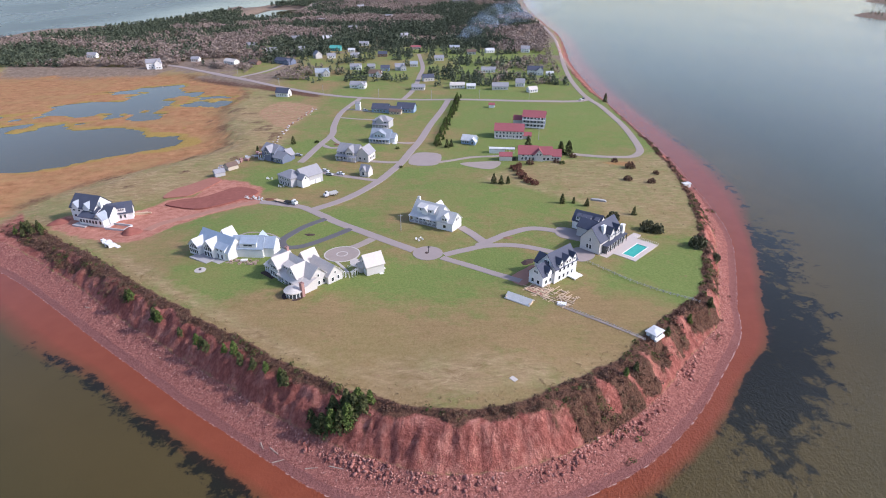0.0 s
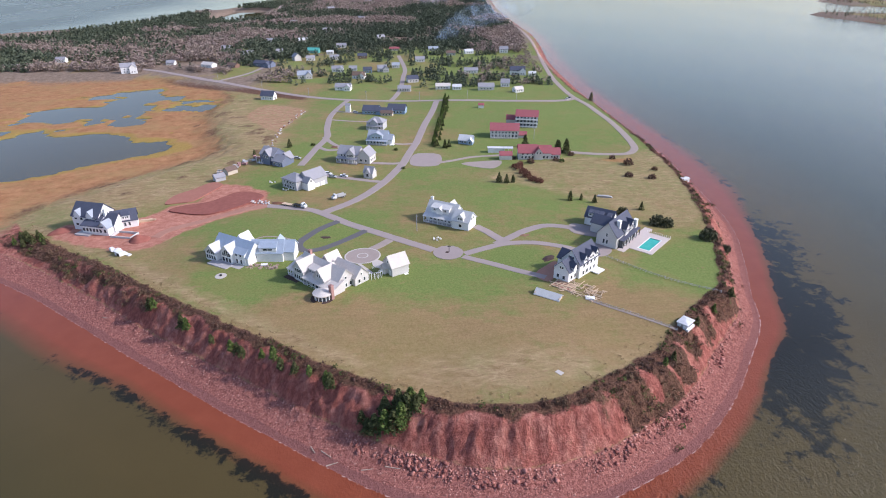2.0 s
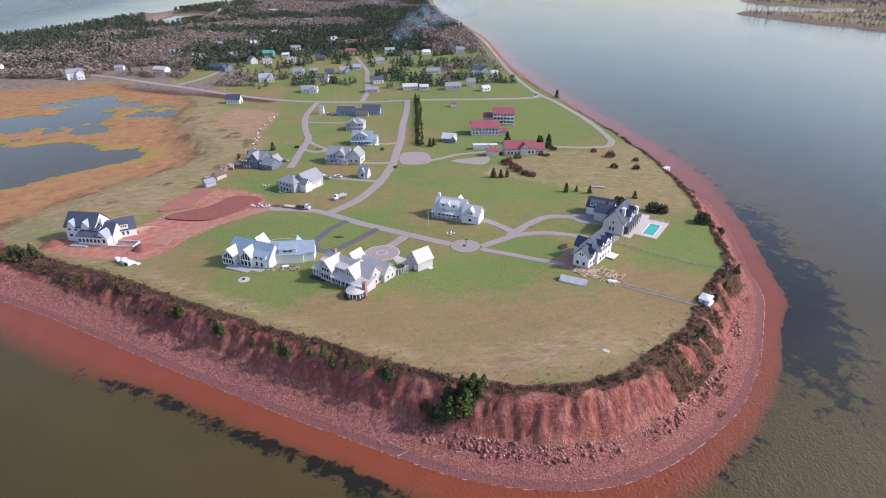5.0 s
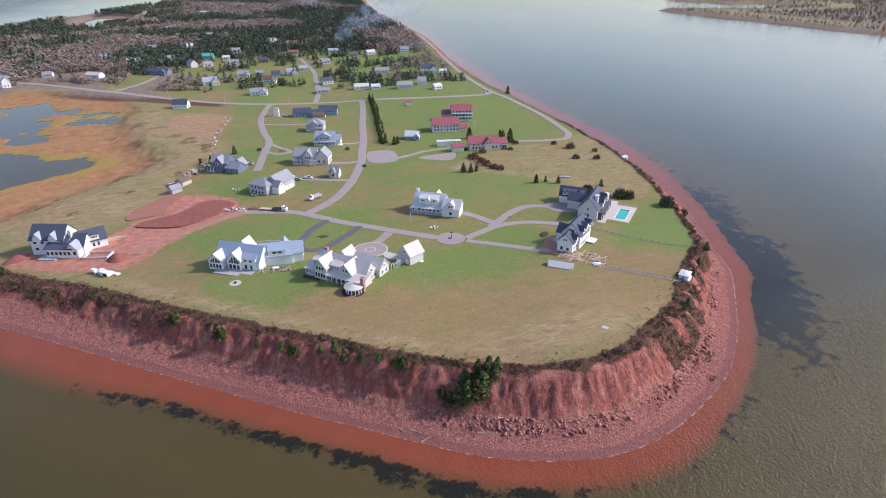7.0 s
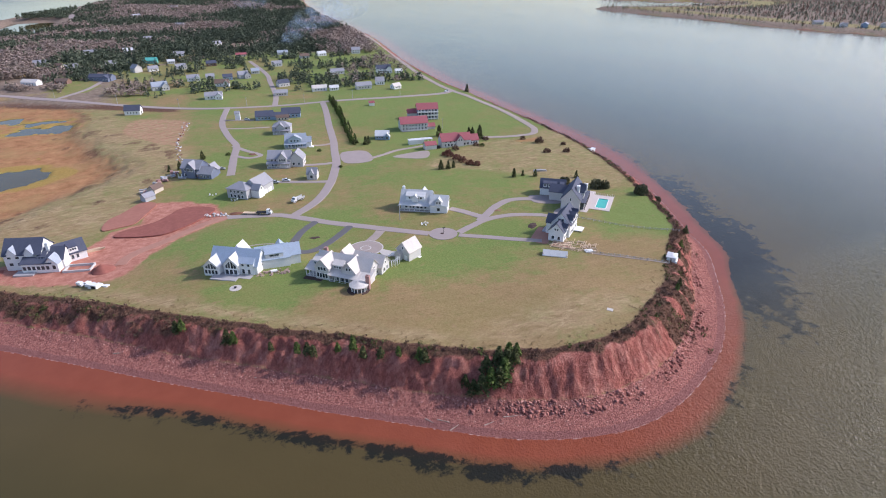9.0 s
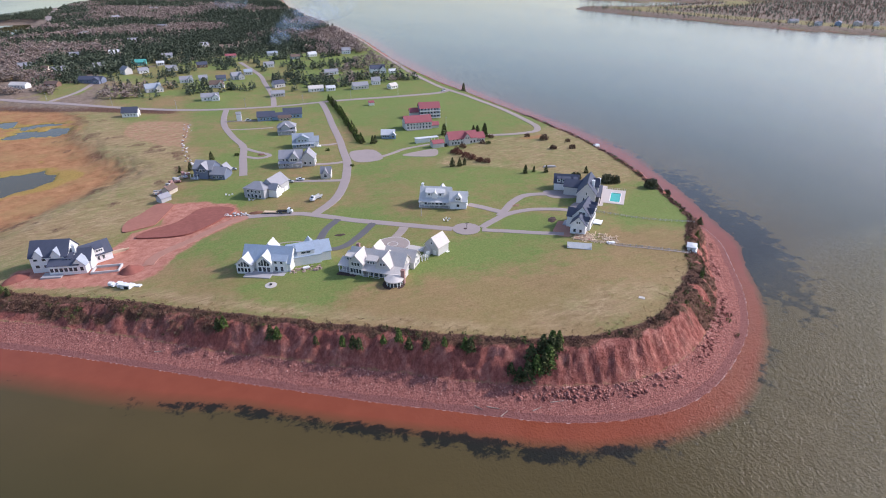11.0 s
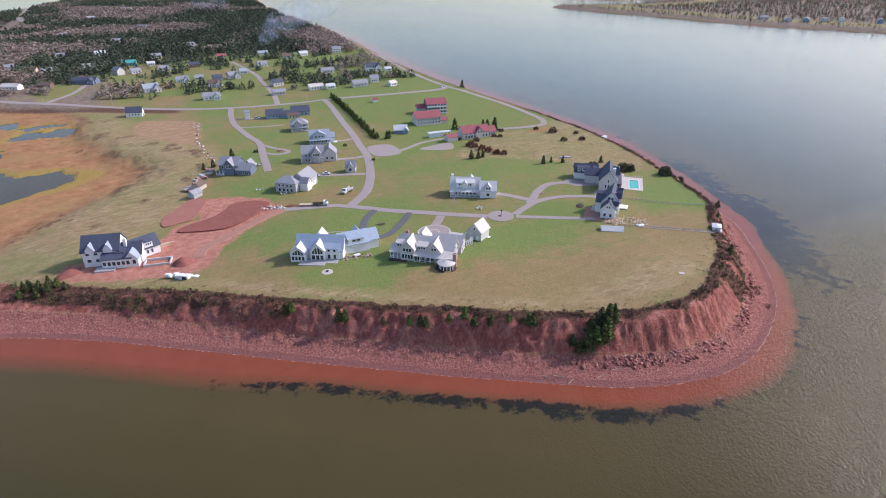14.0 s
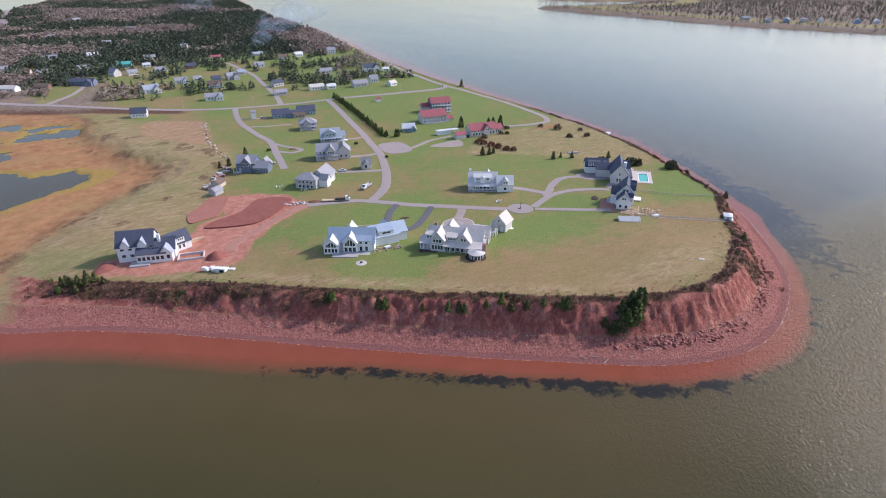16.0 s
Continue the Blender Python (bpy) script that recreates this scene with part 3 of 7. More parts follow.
ribbon("road_loop", [(-57, 264), (-64, 257), (-69, 249), (-72.5, 240), (-69, 233), (-62, 234), (-54, 240.5), (-43, 252)], 3.6, M_ASPHALT, "dark asphalt drive round a lawn", 0.11)
ribbon("road_home", [(-72, 337.5), (-60, 332), (-48, 327), (-38, 323)], 3.8, M_ROAD, "grey drive with parked cars", 0.11)
ribbon("road_home", [(-47, 360), (-35, 357), (-25, 357)], 3.6, M_ROAD, "grey drive to a house", 0.11)
ribbon("road_home", [(-34, 404), (-26, 402), (-16, 404)], 3.2, M_GRAVEL, "pale drive to a house", 0.10)
ribbon("road_home", [(-84, 480), (-70, 474), (-52, 470)], 3.0, M_GRAVEL, "pale drive to a house", 0.10)
ribbon("road_home", [(-84, 514), (-72, 508), (-60, 502)], 3.4, M_GRAVEL, "pale drive to a house", 0.10)
ribbon("road_bend", [(-83, 424), (-76, 408), (-68, 393), (-76, 389), (-84, 398)], 3.4, M_ROAD, "grey turning loop", 0.11)
ribbon("red_track", [(-97, 290), (-106, 287), (-116, 281), (-126, 274.5), (-136, 269), (-141, 264), (-143, 258)], 5.0, M_REDROAD, "red earth builders' track", 0.12)
paved("turning_circle", circle(-6, 225.2, 6.6), M_ROAD, "grey paved turning circle", 0.16)
paved("forecourt", circle(-43, 225.2, 7.6), M_GRAVEL, "round pale gravel forecourt", 0.14)
ribbon("forecourt_lane", [(-40, 231), (-35, 236), (-31.5, 240.5)], 4.2, M_GRAVEL, "pale gravel entrance", 0.12)
ribbon("forecourt_kerb", circle(-43, 225.2, 7.5), 0.55, M_CONCRETE, "pale kerb round a forecourt", 0.17, True, "kerb", 0.8)
ribbon("forecourt_kerb", circle(-43, 225.2, 2.3), 0.5, M_CONCRETE, "pale kerb round a small lawn", 0.2, True, "kerb", 0.5)
paved("gravel_lot", [(-17, 377), (-1, 376), (-3, 352), (-20, 353)], M_ROAD, "grey gravel lot beside a lane", 0.1)
ribbon("gravel_track", [(-4, 356), (8, 362), (20, 369), (40, 372)], 3.4, M_GRAVEL, "pale gravel track", 0.11)
paved("gravel_lot", [(12, 353), (22, 358), (38, 358), (30, 342)], M_GRAVEL, "pale gravel lot", 0.09)
paved("garage_court", [(55, 252), (63, 250), (70, 244), (68, 237), (60, 238), (53, 243)], M_ROAD, "grey court before a garage", 0.14)
paved("house_court", [(54, 226), (62, 231), (66, 224), (62, 218), (57, 217)], M_ROAD, "grey court beside a house", 0.10)
paved("earth_court", [(27, 202), (34, 210), (38, 213), (40, 209), (35, 200), (31, 196)], M_REDROAD, "red earth court beside a new house", 0.09)
paved("garage_apron", [(-38, 222), (-33, 217), (-29, 212.5), (-33, 211.5), (-38, 215)], M_CONCRETE, "pale concrete garage apron", 0.12)
paved("firepit_ring", circle(-98.9, 210.9, 2.3, 14), M_CONCRETE, "round pale stone ring for a fire", 0.12, category="fire ring")
paved("well_slab", [(19.8, 138.6), (21.2, 136.9), (22.4, 138), (21, 139.6)], M_CONCRETE, "small square concrete slab in grass", 0.15, category="slab")


# ---- building kit ----
class Solid:
    """Collects boxes and prisms into one mesh."""

    def __init__(self):
        self.v, self.f = [], []

    def add(self, verts, faces):
        n = len(self.v)
        self.v += [tuple(p) for p in verts]
        self.f += [tuple(i + n for i in f) for f in faces]
        return self

    def box(self, cx, cy, z0, sx, sy, sz, turn=0.0):
        c, s = math.cos(turn), math.sin(turn)
        p = []
        for z in (z0, z0 + sz):
            for a, b in ((-1, -1), (1, -1), (1, 1), (-1, 1)):
                u, w = a * sx / 2, b * sy / 2
                p.append((cx + c * u - s * w, cy + s * u + c * w, z))
        return self.add(p, [(3, 2, 1, 0), (4, 5, 6, 7), (0, 1, 5, 4), (1, 2, 6, 5), (2, 3, 7, 6), (3, 0, 4, 7)])

    def tube(self, cx, cy, z0, r0, r1, h, n=10, cap=True):
        p = [(cx + r * math.cos(2 * math.pi * i / n), cy + r * math.sin(2 * math.pi * i / n), z) for r, z in ((r0, z0), (r1, z0 + h)) for i in range(n)]
        f = [(i, (i + 1) % n, n + (i + 1) % n, n + i) for i in range(n)]
        if cap:
            f += [tuple(range(n - 1, -1, -1)), tuple(range(n, 2 * n))]
        return self.add(p, f)

    def slab(self, quad, thick):
        """A plate under four corners, that many metres thick."""
        q = [Vector(p) for p in quad]
        down = Vector((0, 0, -thick))
        return self.add(q + [p + down for p in q], [(0, 1, 2, 3), (7, 6, 5, 4)] + [(i + 4, (i + 1) % 4 + 4, (i + 1) % 4, i) for i in range(4)])

    def mesh(self, name, material):
        me = bpy.data.meshes.new(name)
        me.from_pydata(self.v, [], self.f)
        me.materials.append(material)
        return me


def part(name, solid, material, parent, label="", at=None):
    ob = new(name, solid if isinstance(solid, bpy.types.Mesh) else solid.mesh(name, material))
    ob.parent = parent
    if at is not None:
        ob.matrix_basis = at
    if label:
        ob["label"] = label
    return ob


def thing(name, x, y, turn, label, category, group="", z=None):
    root = new(name)
    root.empty_display_size = 0.5
    root.matrix_basis = pose(x, y, ground_z(x, y) if z is None else z, 0, 0, turn)
    return tagged(root, label, category, group)


def cladding(name, c, course=0.22, rough=0.7):
    """Painted boards in courses, weathered."""
    k = Mat(name)
    geo = k.pos()
    sep = k.t.nodes.new("ShaderNodeSeparateXYZ")
    k.t.links.new(geo, sep.inputs[0])
    lap = k.math("FRACT", k.math("DIVIDE", sep.outputs[2], course))
    base = k.mix(k.noise(0.5, 4, stretch=(1, 1, 4)), tuple(v * 0.86 for v in c), tuple(min(1, v * 1.05) for v in c))
    base = k.mix(k.ramp(k.noise(3, 4), 0.5, 0.8, 0, 0.25), base, tuple(v * 0.7 for v in c))
    base = k.mix(k.ramp(lap, 0.86, 0.95, 0, 0.35), base, tuple(v * 0.55 for v in c))
    k.bump(lap, 0.3, 0.03)
    return k.done(base, rough, 0, 0.3)


def roofing(name, c, rough=0.8, metal=0.0):
    k = Mat(name)
    a = k.mix(k.noise(0.4, 5), tuple(v * 0.75 for v in c), tuple(min(1, v * 1.2) for v in c))
    a = k.mix(k.ramp(k.noise(2.5, 4, stretch=(1, 1, 0.4)), 0.45, 0.7, 0, 0.5), a, tuple(v * 0.8 for v in c))
    k.bump(k.noise(0.3, 4), 0.3, 0.04)
    return k.done(a, rough, metal, 0.35)


W_WHITE, W_GREY = cladding("white_boards", (0.80, 0.80, 0.80)), cladding("grey_shingles", (0.46, 0.46, 0.48))
W_PALE, W_NAVY = cladding("pale_grey_shingles", (0.60, 0.58, 0.565)), cladding("slate_blue_boards", (0.16, 0.19, 0.27))
W_BLUE, W_TAN = cladding("blue_boards", (0.26, 0.36, 0.50)), cladding("tan_boards", (0.55, 0.48, 0.40))
W_BROWN, W_TEAL = cladding("brown_boards", (0.22, 0.13, 0.10)), cladding("teal_boards", (0.12, 0.38, 0.36))
R_NAVY, R_BLUE = roofing("dark_slate_shingles", (0.075, 0.085, 0.125)), roofing("blue_grey_metal", (0.40, 0.47, 0.56), 0.45, 0.25)
R_GREY, R_PALE = roofing("grey_shingles_roof", (0.30, 0.30, 0.33)), roofing("weathered_cedar", (0.60, 0.555, 0.52))
R_RED, R_WHITE = roofing("red_shingles", (0.33, 0.10, 0.115)), roofing("white_metal", (0.60, 0.61, 0.63), 0.6)
R_BROWN, R_TEAL = roofing("brown_shingles", (0.16, 0.11, 0.09)), roofing("teal_metal", (0.10, 0.42, 0.38), 0.5)
R_STEEL = roofing("pale_blue_shingles", (0.33, 0.37, 0.43))
TRIM = plain("white_trim", (0.82, 0.82, 0.81), 0.5, 0, 0.08)
BRICK = plain("pinkish_brick", (0.42, 0.24, 0.215), 0.85, 0, 0.3, 0.35)
STONE_GREY = plain("grey_stone", (0.42, 0.41, 0.41), 0.85, 0, 0.3, 0.5)
DECKING = plain("weathered_decking", (0.42, 0.40, 0.41), 0.8, 0, 0.2, 0.4)
LUMBER = plain("raw_lumber", (0.62, 0.47, 0.33), 0.75, 0, 0.25, 0.5)
WRAP = plain("white_sheeting", (0.80, 0.80, 0.80), 0.45, 0, 0.15, 0.7)
MULCH = plain("dark_mulch", (0.075, 0.045, 0.04), 0.95, 0, 0.4, 0.4)
BLACK = plain("black_rubber", (0.02, 0.02, 0.022), 0.7, 0, 0.3)


def glass_material():
    k = Mat("window_glass")
    return k.done(k.mix(k.rand(), (0.025, 0.032, 0.04), (0.075, 0.09, 0.105)), 0.06, 0, 0.6)


GLASS = glass_material()
_unit = {}


def window(parent, x, y, z, w, h, face, kind="window"):
    """A window on a wall: a frame with a bar, and its pane. face: degrees that its outer side turns from -y."""
    key = (round(w, 1), round(h, 1))
    if key not in _unit:
        s, b = Solid(), 0.12
        loop = lambda hw, z0, z1, y: [(-hw, y, z0), (hw, y, z0), (hw, y, z1), (-hw, y, z1)]
        rings = loop(w / 2 + b, 0, h + 2 * b, -0.10) + loop(w / 2, b, h + b, -0.10) + loop(w / 2 + b, 0, h + 2 * b, 0.04) + loop(w / 2, b, h + b, 0.04)
        s.add(rings, [q for i in range(4) for j in [(i + 1) % 4] for q in ((i, j, j + 4, i + 4), (i + 8, j + 8, j, i), (i + 4, j + 4, j + 12, i + 12))])
        _unit[key] = (s.mesh("window", TRIM), Solid().box(0, 0.0, b, w, 0.08, h).mesh("pane", GLASS))
    frame_mesh, pane_mesh = _unit[key]
    ob = part(kind, frame_mesh, None, parent, at=pose(x, y, z, 0, 0, face))
    part("pane", pane_mesh, None, ob)
    return ob


def gable_roof(s, cx, cy, L, W, h, r, axis, over, thick=0.24):
    """Two pitched plates over a block whose ridge runs along axis."""
    a, b = (L, W) if axis == "x" else (W, L)
    k = (r - h) / (b / 2)
    e = b / 2 + over
    ze = h - k * over
    for side in (-1, 1):
        q = [(-a / 2 - over, side * e, ze), (a / 2 + over, side * e, ze), (a / 2 + over, 0, r), (-a / 2 - over, 0, r)]
        if side > 0:
            q = q[::-1]
        if axis == "y":
            q = [(-v, u, z) for u, v, z in q]
        s.slab([(cx + u, cy + v, z + thick) for u, v, z in q], thick)


def hip_roof(s, cx, cy, L, W, h, r, over):
    a, b = L / 2 + over, W / 2 + over
    d = max(0.4, a - b)
    lo = [(-a, -b), (a, -b), (a, b), (-a, b)]
    v = [(cx + u, cy + w, h - 0.15) for u, w in lo] + [(cx + u, cy + w, h + 0.12) for u, w in lo] + [(cx - d, cy, r), (cx + d, cy, r)]
    s.add(v, [(3, 2, 1, 0), (0, 1, 5, 4), (1, 2, 6, 5), (2, 3, 7, 6), (3, 0, 4, 7), (4, 5, 9, 8), (6, 7, 8, 9), (5, 6, 9), (7, 4, 8)])


def block(root, c, s, h, r, axis="x", z=0.0, wall=W_WHITE, roof=R_GREY, over=0.45, kind="gable", deep=1.2):
    """One volume of a house: its walls and its roof, as two parts."""
    (cx, cy), (L, W) = c, s
    w = Solid()
    z0 = z - (deep if z == 0 else 0)
    if kind in ("hip", "flat"):
        w.box(cx, cy, z0, L, W, h - z0)
    elif kind == "shed":                                          # high at the back (+y)
        x0, x1, y0, y1 = cx - L / 2, cx + L / 2, cy - W / 2, cy + W / 2
        w.add([(x0, y0, z0), (x1, y0, z0), (x1, y1, z0), (x0, y1, z0), (x0, y0, h), (x1, y0, h), (x1, y1, r), (x0, y1, r)],
              [(3, 2, 1, 0), (4, 5, 6, 7), (0, 1, 5, 4), (1, 2, 6, 5), (2, 3, 7, 6), (3, 0, 4, 7)])
    else:
        a, b = (L, W) if axis == "x" else (W, L)
        p = []
        for u in (-a / 2, a / 2):
            p += [(u, -b / 2, z0), (u, b / 2, z0), (u, b / 2, h), (u, 0, r), (u, -b / 2, h)]
        if axis == "y":
            p = [(-v, u, q) for u, v, q in p]
        w.add([(cx + u, cy + v, q) for u, v, q in p], [(0, 4, 3, 2, 1), (5, 6, 7, 8, 9), (0, 1, 6, 5), (1, 2, 7, 6), (2, 3, 8, 7), (3, 4, 9, 8), (4, 0, 5, 9)])
    part("wall", w, wall, root)
    t = Solid()
    if kind == "hip":
        hip_roof(t, cx, cy, L, W, h, r, over)
    elif kind == "flat":
        t.box(cx, cy, h, L + 2 * over, W + 2 * over, 0.3)
    elif kind == "shed":
        k = (r - h) / W
        x0, x1, y0, y1 = cx - L / 2 - over, cx + L / 2 + over, cy - W / 2 - over, cy + W / 2
        t.slab([(x0, y0, h - k * over + 0.22), (x1, y0, h - k * over + 0.22), (x1, y1, r + 0.22), (x0, y1, r + 0.22)], 0.22)
    else:
        gable_roof(t, cx, cy, L, W, h, r, axis, over)
    part("roof", t, roof, root)


def row(root, c, s, side, n, z, w=1.0, h=1.4, lo=0.12, hi=0.88, kind="window"):
    """n windows along one side of a volume: f front, b back, l left, r right."""
    (cx, cy), (L, W) = c, s
    for i in range(n):
        u = lo + (hi - lo) * (i + 0.5) / n - 0.5
        x, y, face = {"f": (cx + u * L, cy - W / 2 - 0.04, 0), "b": (cx - u * L, cy + W / 2 + 0.04, 180),
                      "l": (cx - L / 2 - 0.04, cy - u * W, -90), "r": (cx + L / 2 + 0.04, cy + u * W, 90)}[side]
        window(root, x, y, z, w, h, face, kind)


def porch(root, x0, x1, y0, y1, h, n=5, roof=None, floor=0.5, rail=True, drop=0.35):
    """A deck with posts along its front edge y0, rails and a lean-to roof."""
    part("porch_floor", Solid().box((x0 + x1) / 2, (y0 + y1) / 2, -0.8, x1 - x0, y1 - y0, 0.8 + floor), DECKING, root)
    for i in range(n):
        x = x0 + 0.15 + (x1 - x0 - 0.3) * i / (n - 1)
        part("post", Solid().box(x, y0 + 0.15, floor, 0.24, 0.24, h - floor), TRIM, root)
    if rail:
        part("railing", Solid().box((x0 + x1) / 2, y0 + 0.12, floor + 0.85, x1 - x0, 0.09, 0.1).box((x0 + x1) / 2, y0 + 0.12, floor + 0.1, x1 - x0, 0.07, 0.07), TRIM, root)
    if roof:
        s = Solid()
        s.slab([(x0 - 0.3, y0 - 0.3, h + 0.2), (x1 + 0.3, y0 - 0.3, h + 0.2), (x1 + 0.3, y1, h + 0.2 + drop + (y1 - y0) * 0.3), (x0 - 0.3, y1, h + 0.2 + drop + (y1 - y0) * 0.3)], 0.22)
        part("porch_roof", s, roof, root)


def chimney(root, x, y, z0, h, w=1.1, d=0.9, mat=BRICK):
    part("chimney", Solid().box(x, y, z0, w, d, h).box(x, y, z0 + h, w + 0.2, d + 0.2, 0.18).box(x - 0.2, y, z0 + h + 0.18, 0.3, 0.3, 0.35).box(x + 0.25, y, z0 + h + 0.18, 0.3, 0.3, 0.35), mat, root)


def door(root, x, y, z, w, h, face, mat=TRIM, kind="door"):
    d = part(kind, Solid().box(0, 0, 0, w, 0.10, h), mat, root, at=pose(x, y, z, 0, 0, face))
    part("frame", Solid().box(-w / 2 - 0.08, 0, 0, 0.16, 0.14, h).box(w / 2 + 0.08, 0, 0, 0.16, 0.14, h).box(0, 0, h, w + 0.32, 0.14, 0.16), TRIM, d)
    return d


def gable_glass(root, x, y, z, w, h):
    """Two tall raking panes under a gable, either side of a white mullion."""
    for side in (-1, 1):
        low, high = h * 0.34, h
        q = [(x + side * 0.14, z), (x + side * w / 2, z), (x + side * w / 2, z + low), (x + side * 0.14, z + high - 0.15)]
        p = [(a, y, c) for a, c in q] + [(a, y + 0.12, c) for a, c in q]
        ring = [(i, (i + 1) % 4, (i + 1) % 4 + 4, i + 4) for i in range(4)]
        part("gable_window", Solid().add(p, [(0, 1, 2, 3), (7, 6, 5, 4)] + ring), GLASS, root, "dark raking gable glazing")
        part("glazing_bar", Solid().box(x + side * w * 0.27, y - 0.03, z, 0.14, 0.1, low + (h - low) * 0.42), TRIM, root)
    part("mullion", Solid().box(x, y - 0.03, z, 0.28, 0.12, h), TRIM, root)
    part("transom", Solid().box(x, y - 0.04, z - 0.1, w + 0.3, 0.12, 0.2), TRIM, root)


# ---- the large houses on the headland ----
def house_new():
    """Navy-roofed house that is still being built, on red earth."""
    h = thing("house", -187.3, 272.6, -17, "new white house with dark slate roof among red earth", "house")
    block(h, (7.5, 6), (15, 11), 7.4, 12.6, wall=W_WHITE, roof=R_NAVY)
    for x in (3.6, 10.6):
        block(h, (x, 2.2), (3.4, 4.4), 8.0, 10.4, "y", z=6.6, wall=W_WHITE, roof=R_STEEL, over=0.3)
    block(h, (14.2, -0.6), (12, 5.2), 4.6, 6.6, kind="shed", wall=W_WHITE, roof=R_NAVY)
    block(h, (19.4, 4.6), (8, 8), 4.6, 8.6, wall=W_WHITE, roof=R_NAVY)
    block(h, (20.2, -0.8), (5, 4.6), 4.4, 7.2, "y", wall=W_WHITE, roof=R_STEEL)
    block(h, (15.5, 1.2), (3.0, 3.2), 6.2, 7.6, kind="shed", z=5.0, wall=W_WHITE, roof=R_NAVY, over=0.25)
    row(h, (7.5, 6), (15, 11), "f", 3, 5.4, 1.5, 1.0, 0.04, 0.7)
    row(h, (7.5, 6), (15, 11), "f", 2, 2.2, 1.6, 1.3, 0.05, 0.5)
    row(h, (7.5, 6), (15, 11), "l", 2, 4.8, 1.1, 1.3)
    row(h, (14.2, -0.6), (12, 5.2), "f", 6, 1.6, 1.3, 1.7, 0.02, 0.95)
    row(h, (20.2, -0.8), (5, 4.6), "f", 2, 1.6, 1.3, 1.8, 0.1, 0.9)
    row(h, (15.5, 1.2), (3, 3.2), "f", 2, 5.3, 0.8, 0.7)
    chimney(h, 17.0, 3.6, 7, 3.6, 1.2, 1.2, TRIM)
    part("terrace", Solid().box(9.5, -3.6, -2.2, 8, 4.6, 3.0), DECKING, h, "pale unfinished terrace walls")
    w = thing("house_wing", -166.2, 270.2, 22, "white garage wing with dark slate roof", "house wing")
    block(w, (4.5, 3.6), (11, 7), 4.0, 8.4, wall=W_WHITE, roof=R_NAVY)
    block(w, (5.2, 1.4), (3.6, 3.2), 6.6, 7.6, kind="shed", z=4.2, wall=W_WHITE, roof=R_NAVY, over=0.25)
    row(w, (5.2, 1.4), (3.6, 3.2), "f", 3, 5.1, 0.7, 0.9)
    row(w, (4.5, 3.6), (11, 7), "f", 2, 1.0, 0.9, 1.8, 0.4, 0.75)


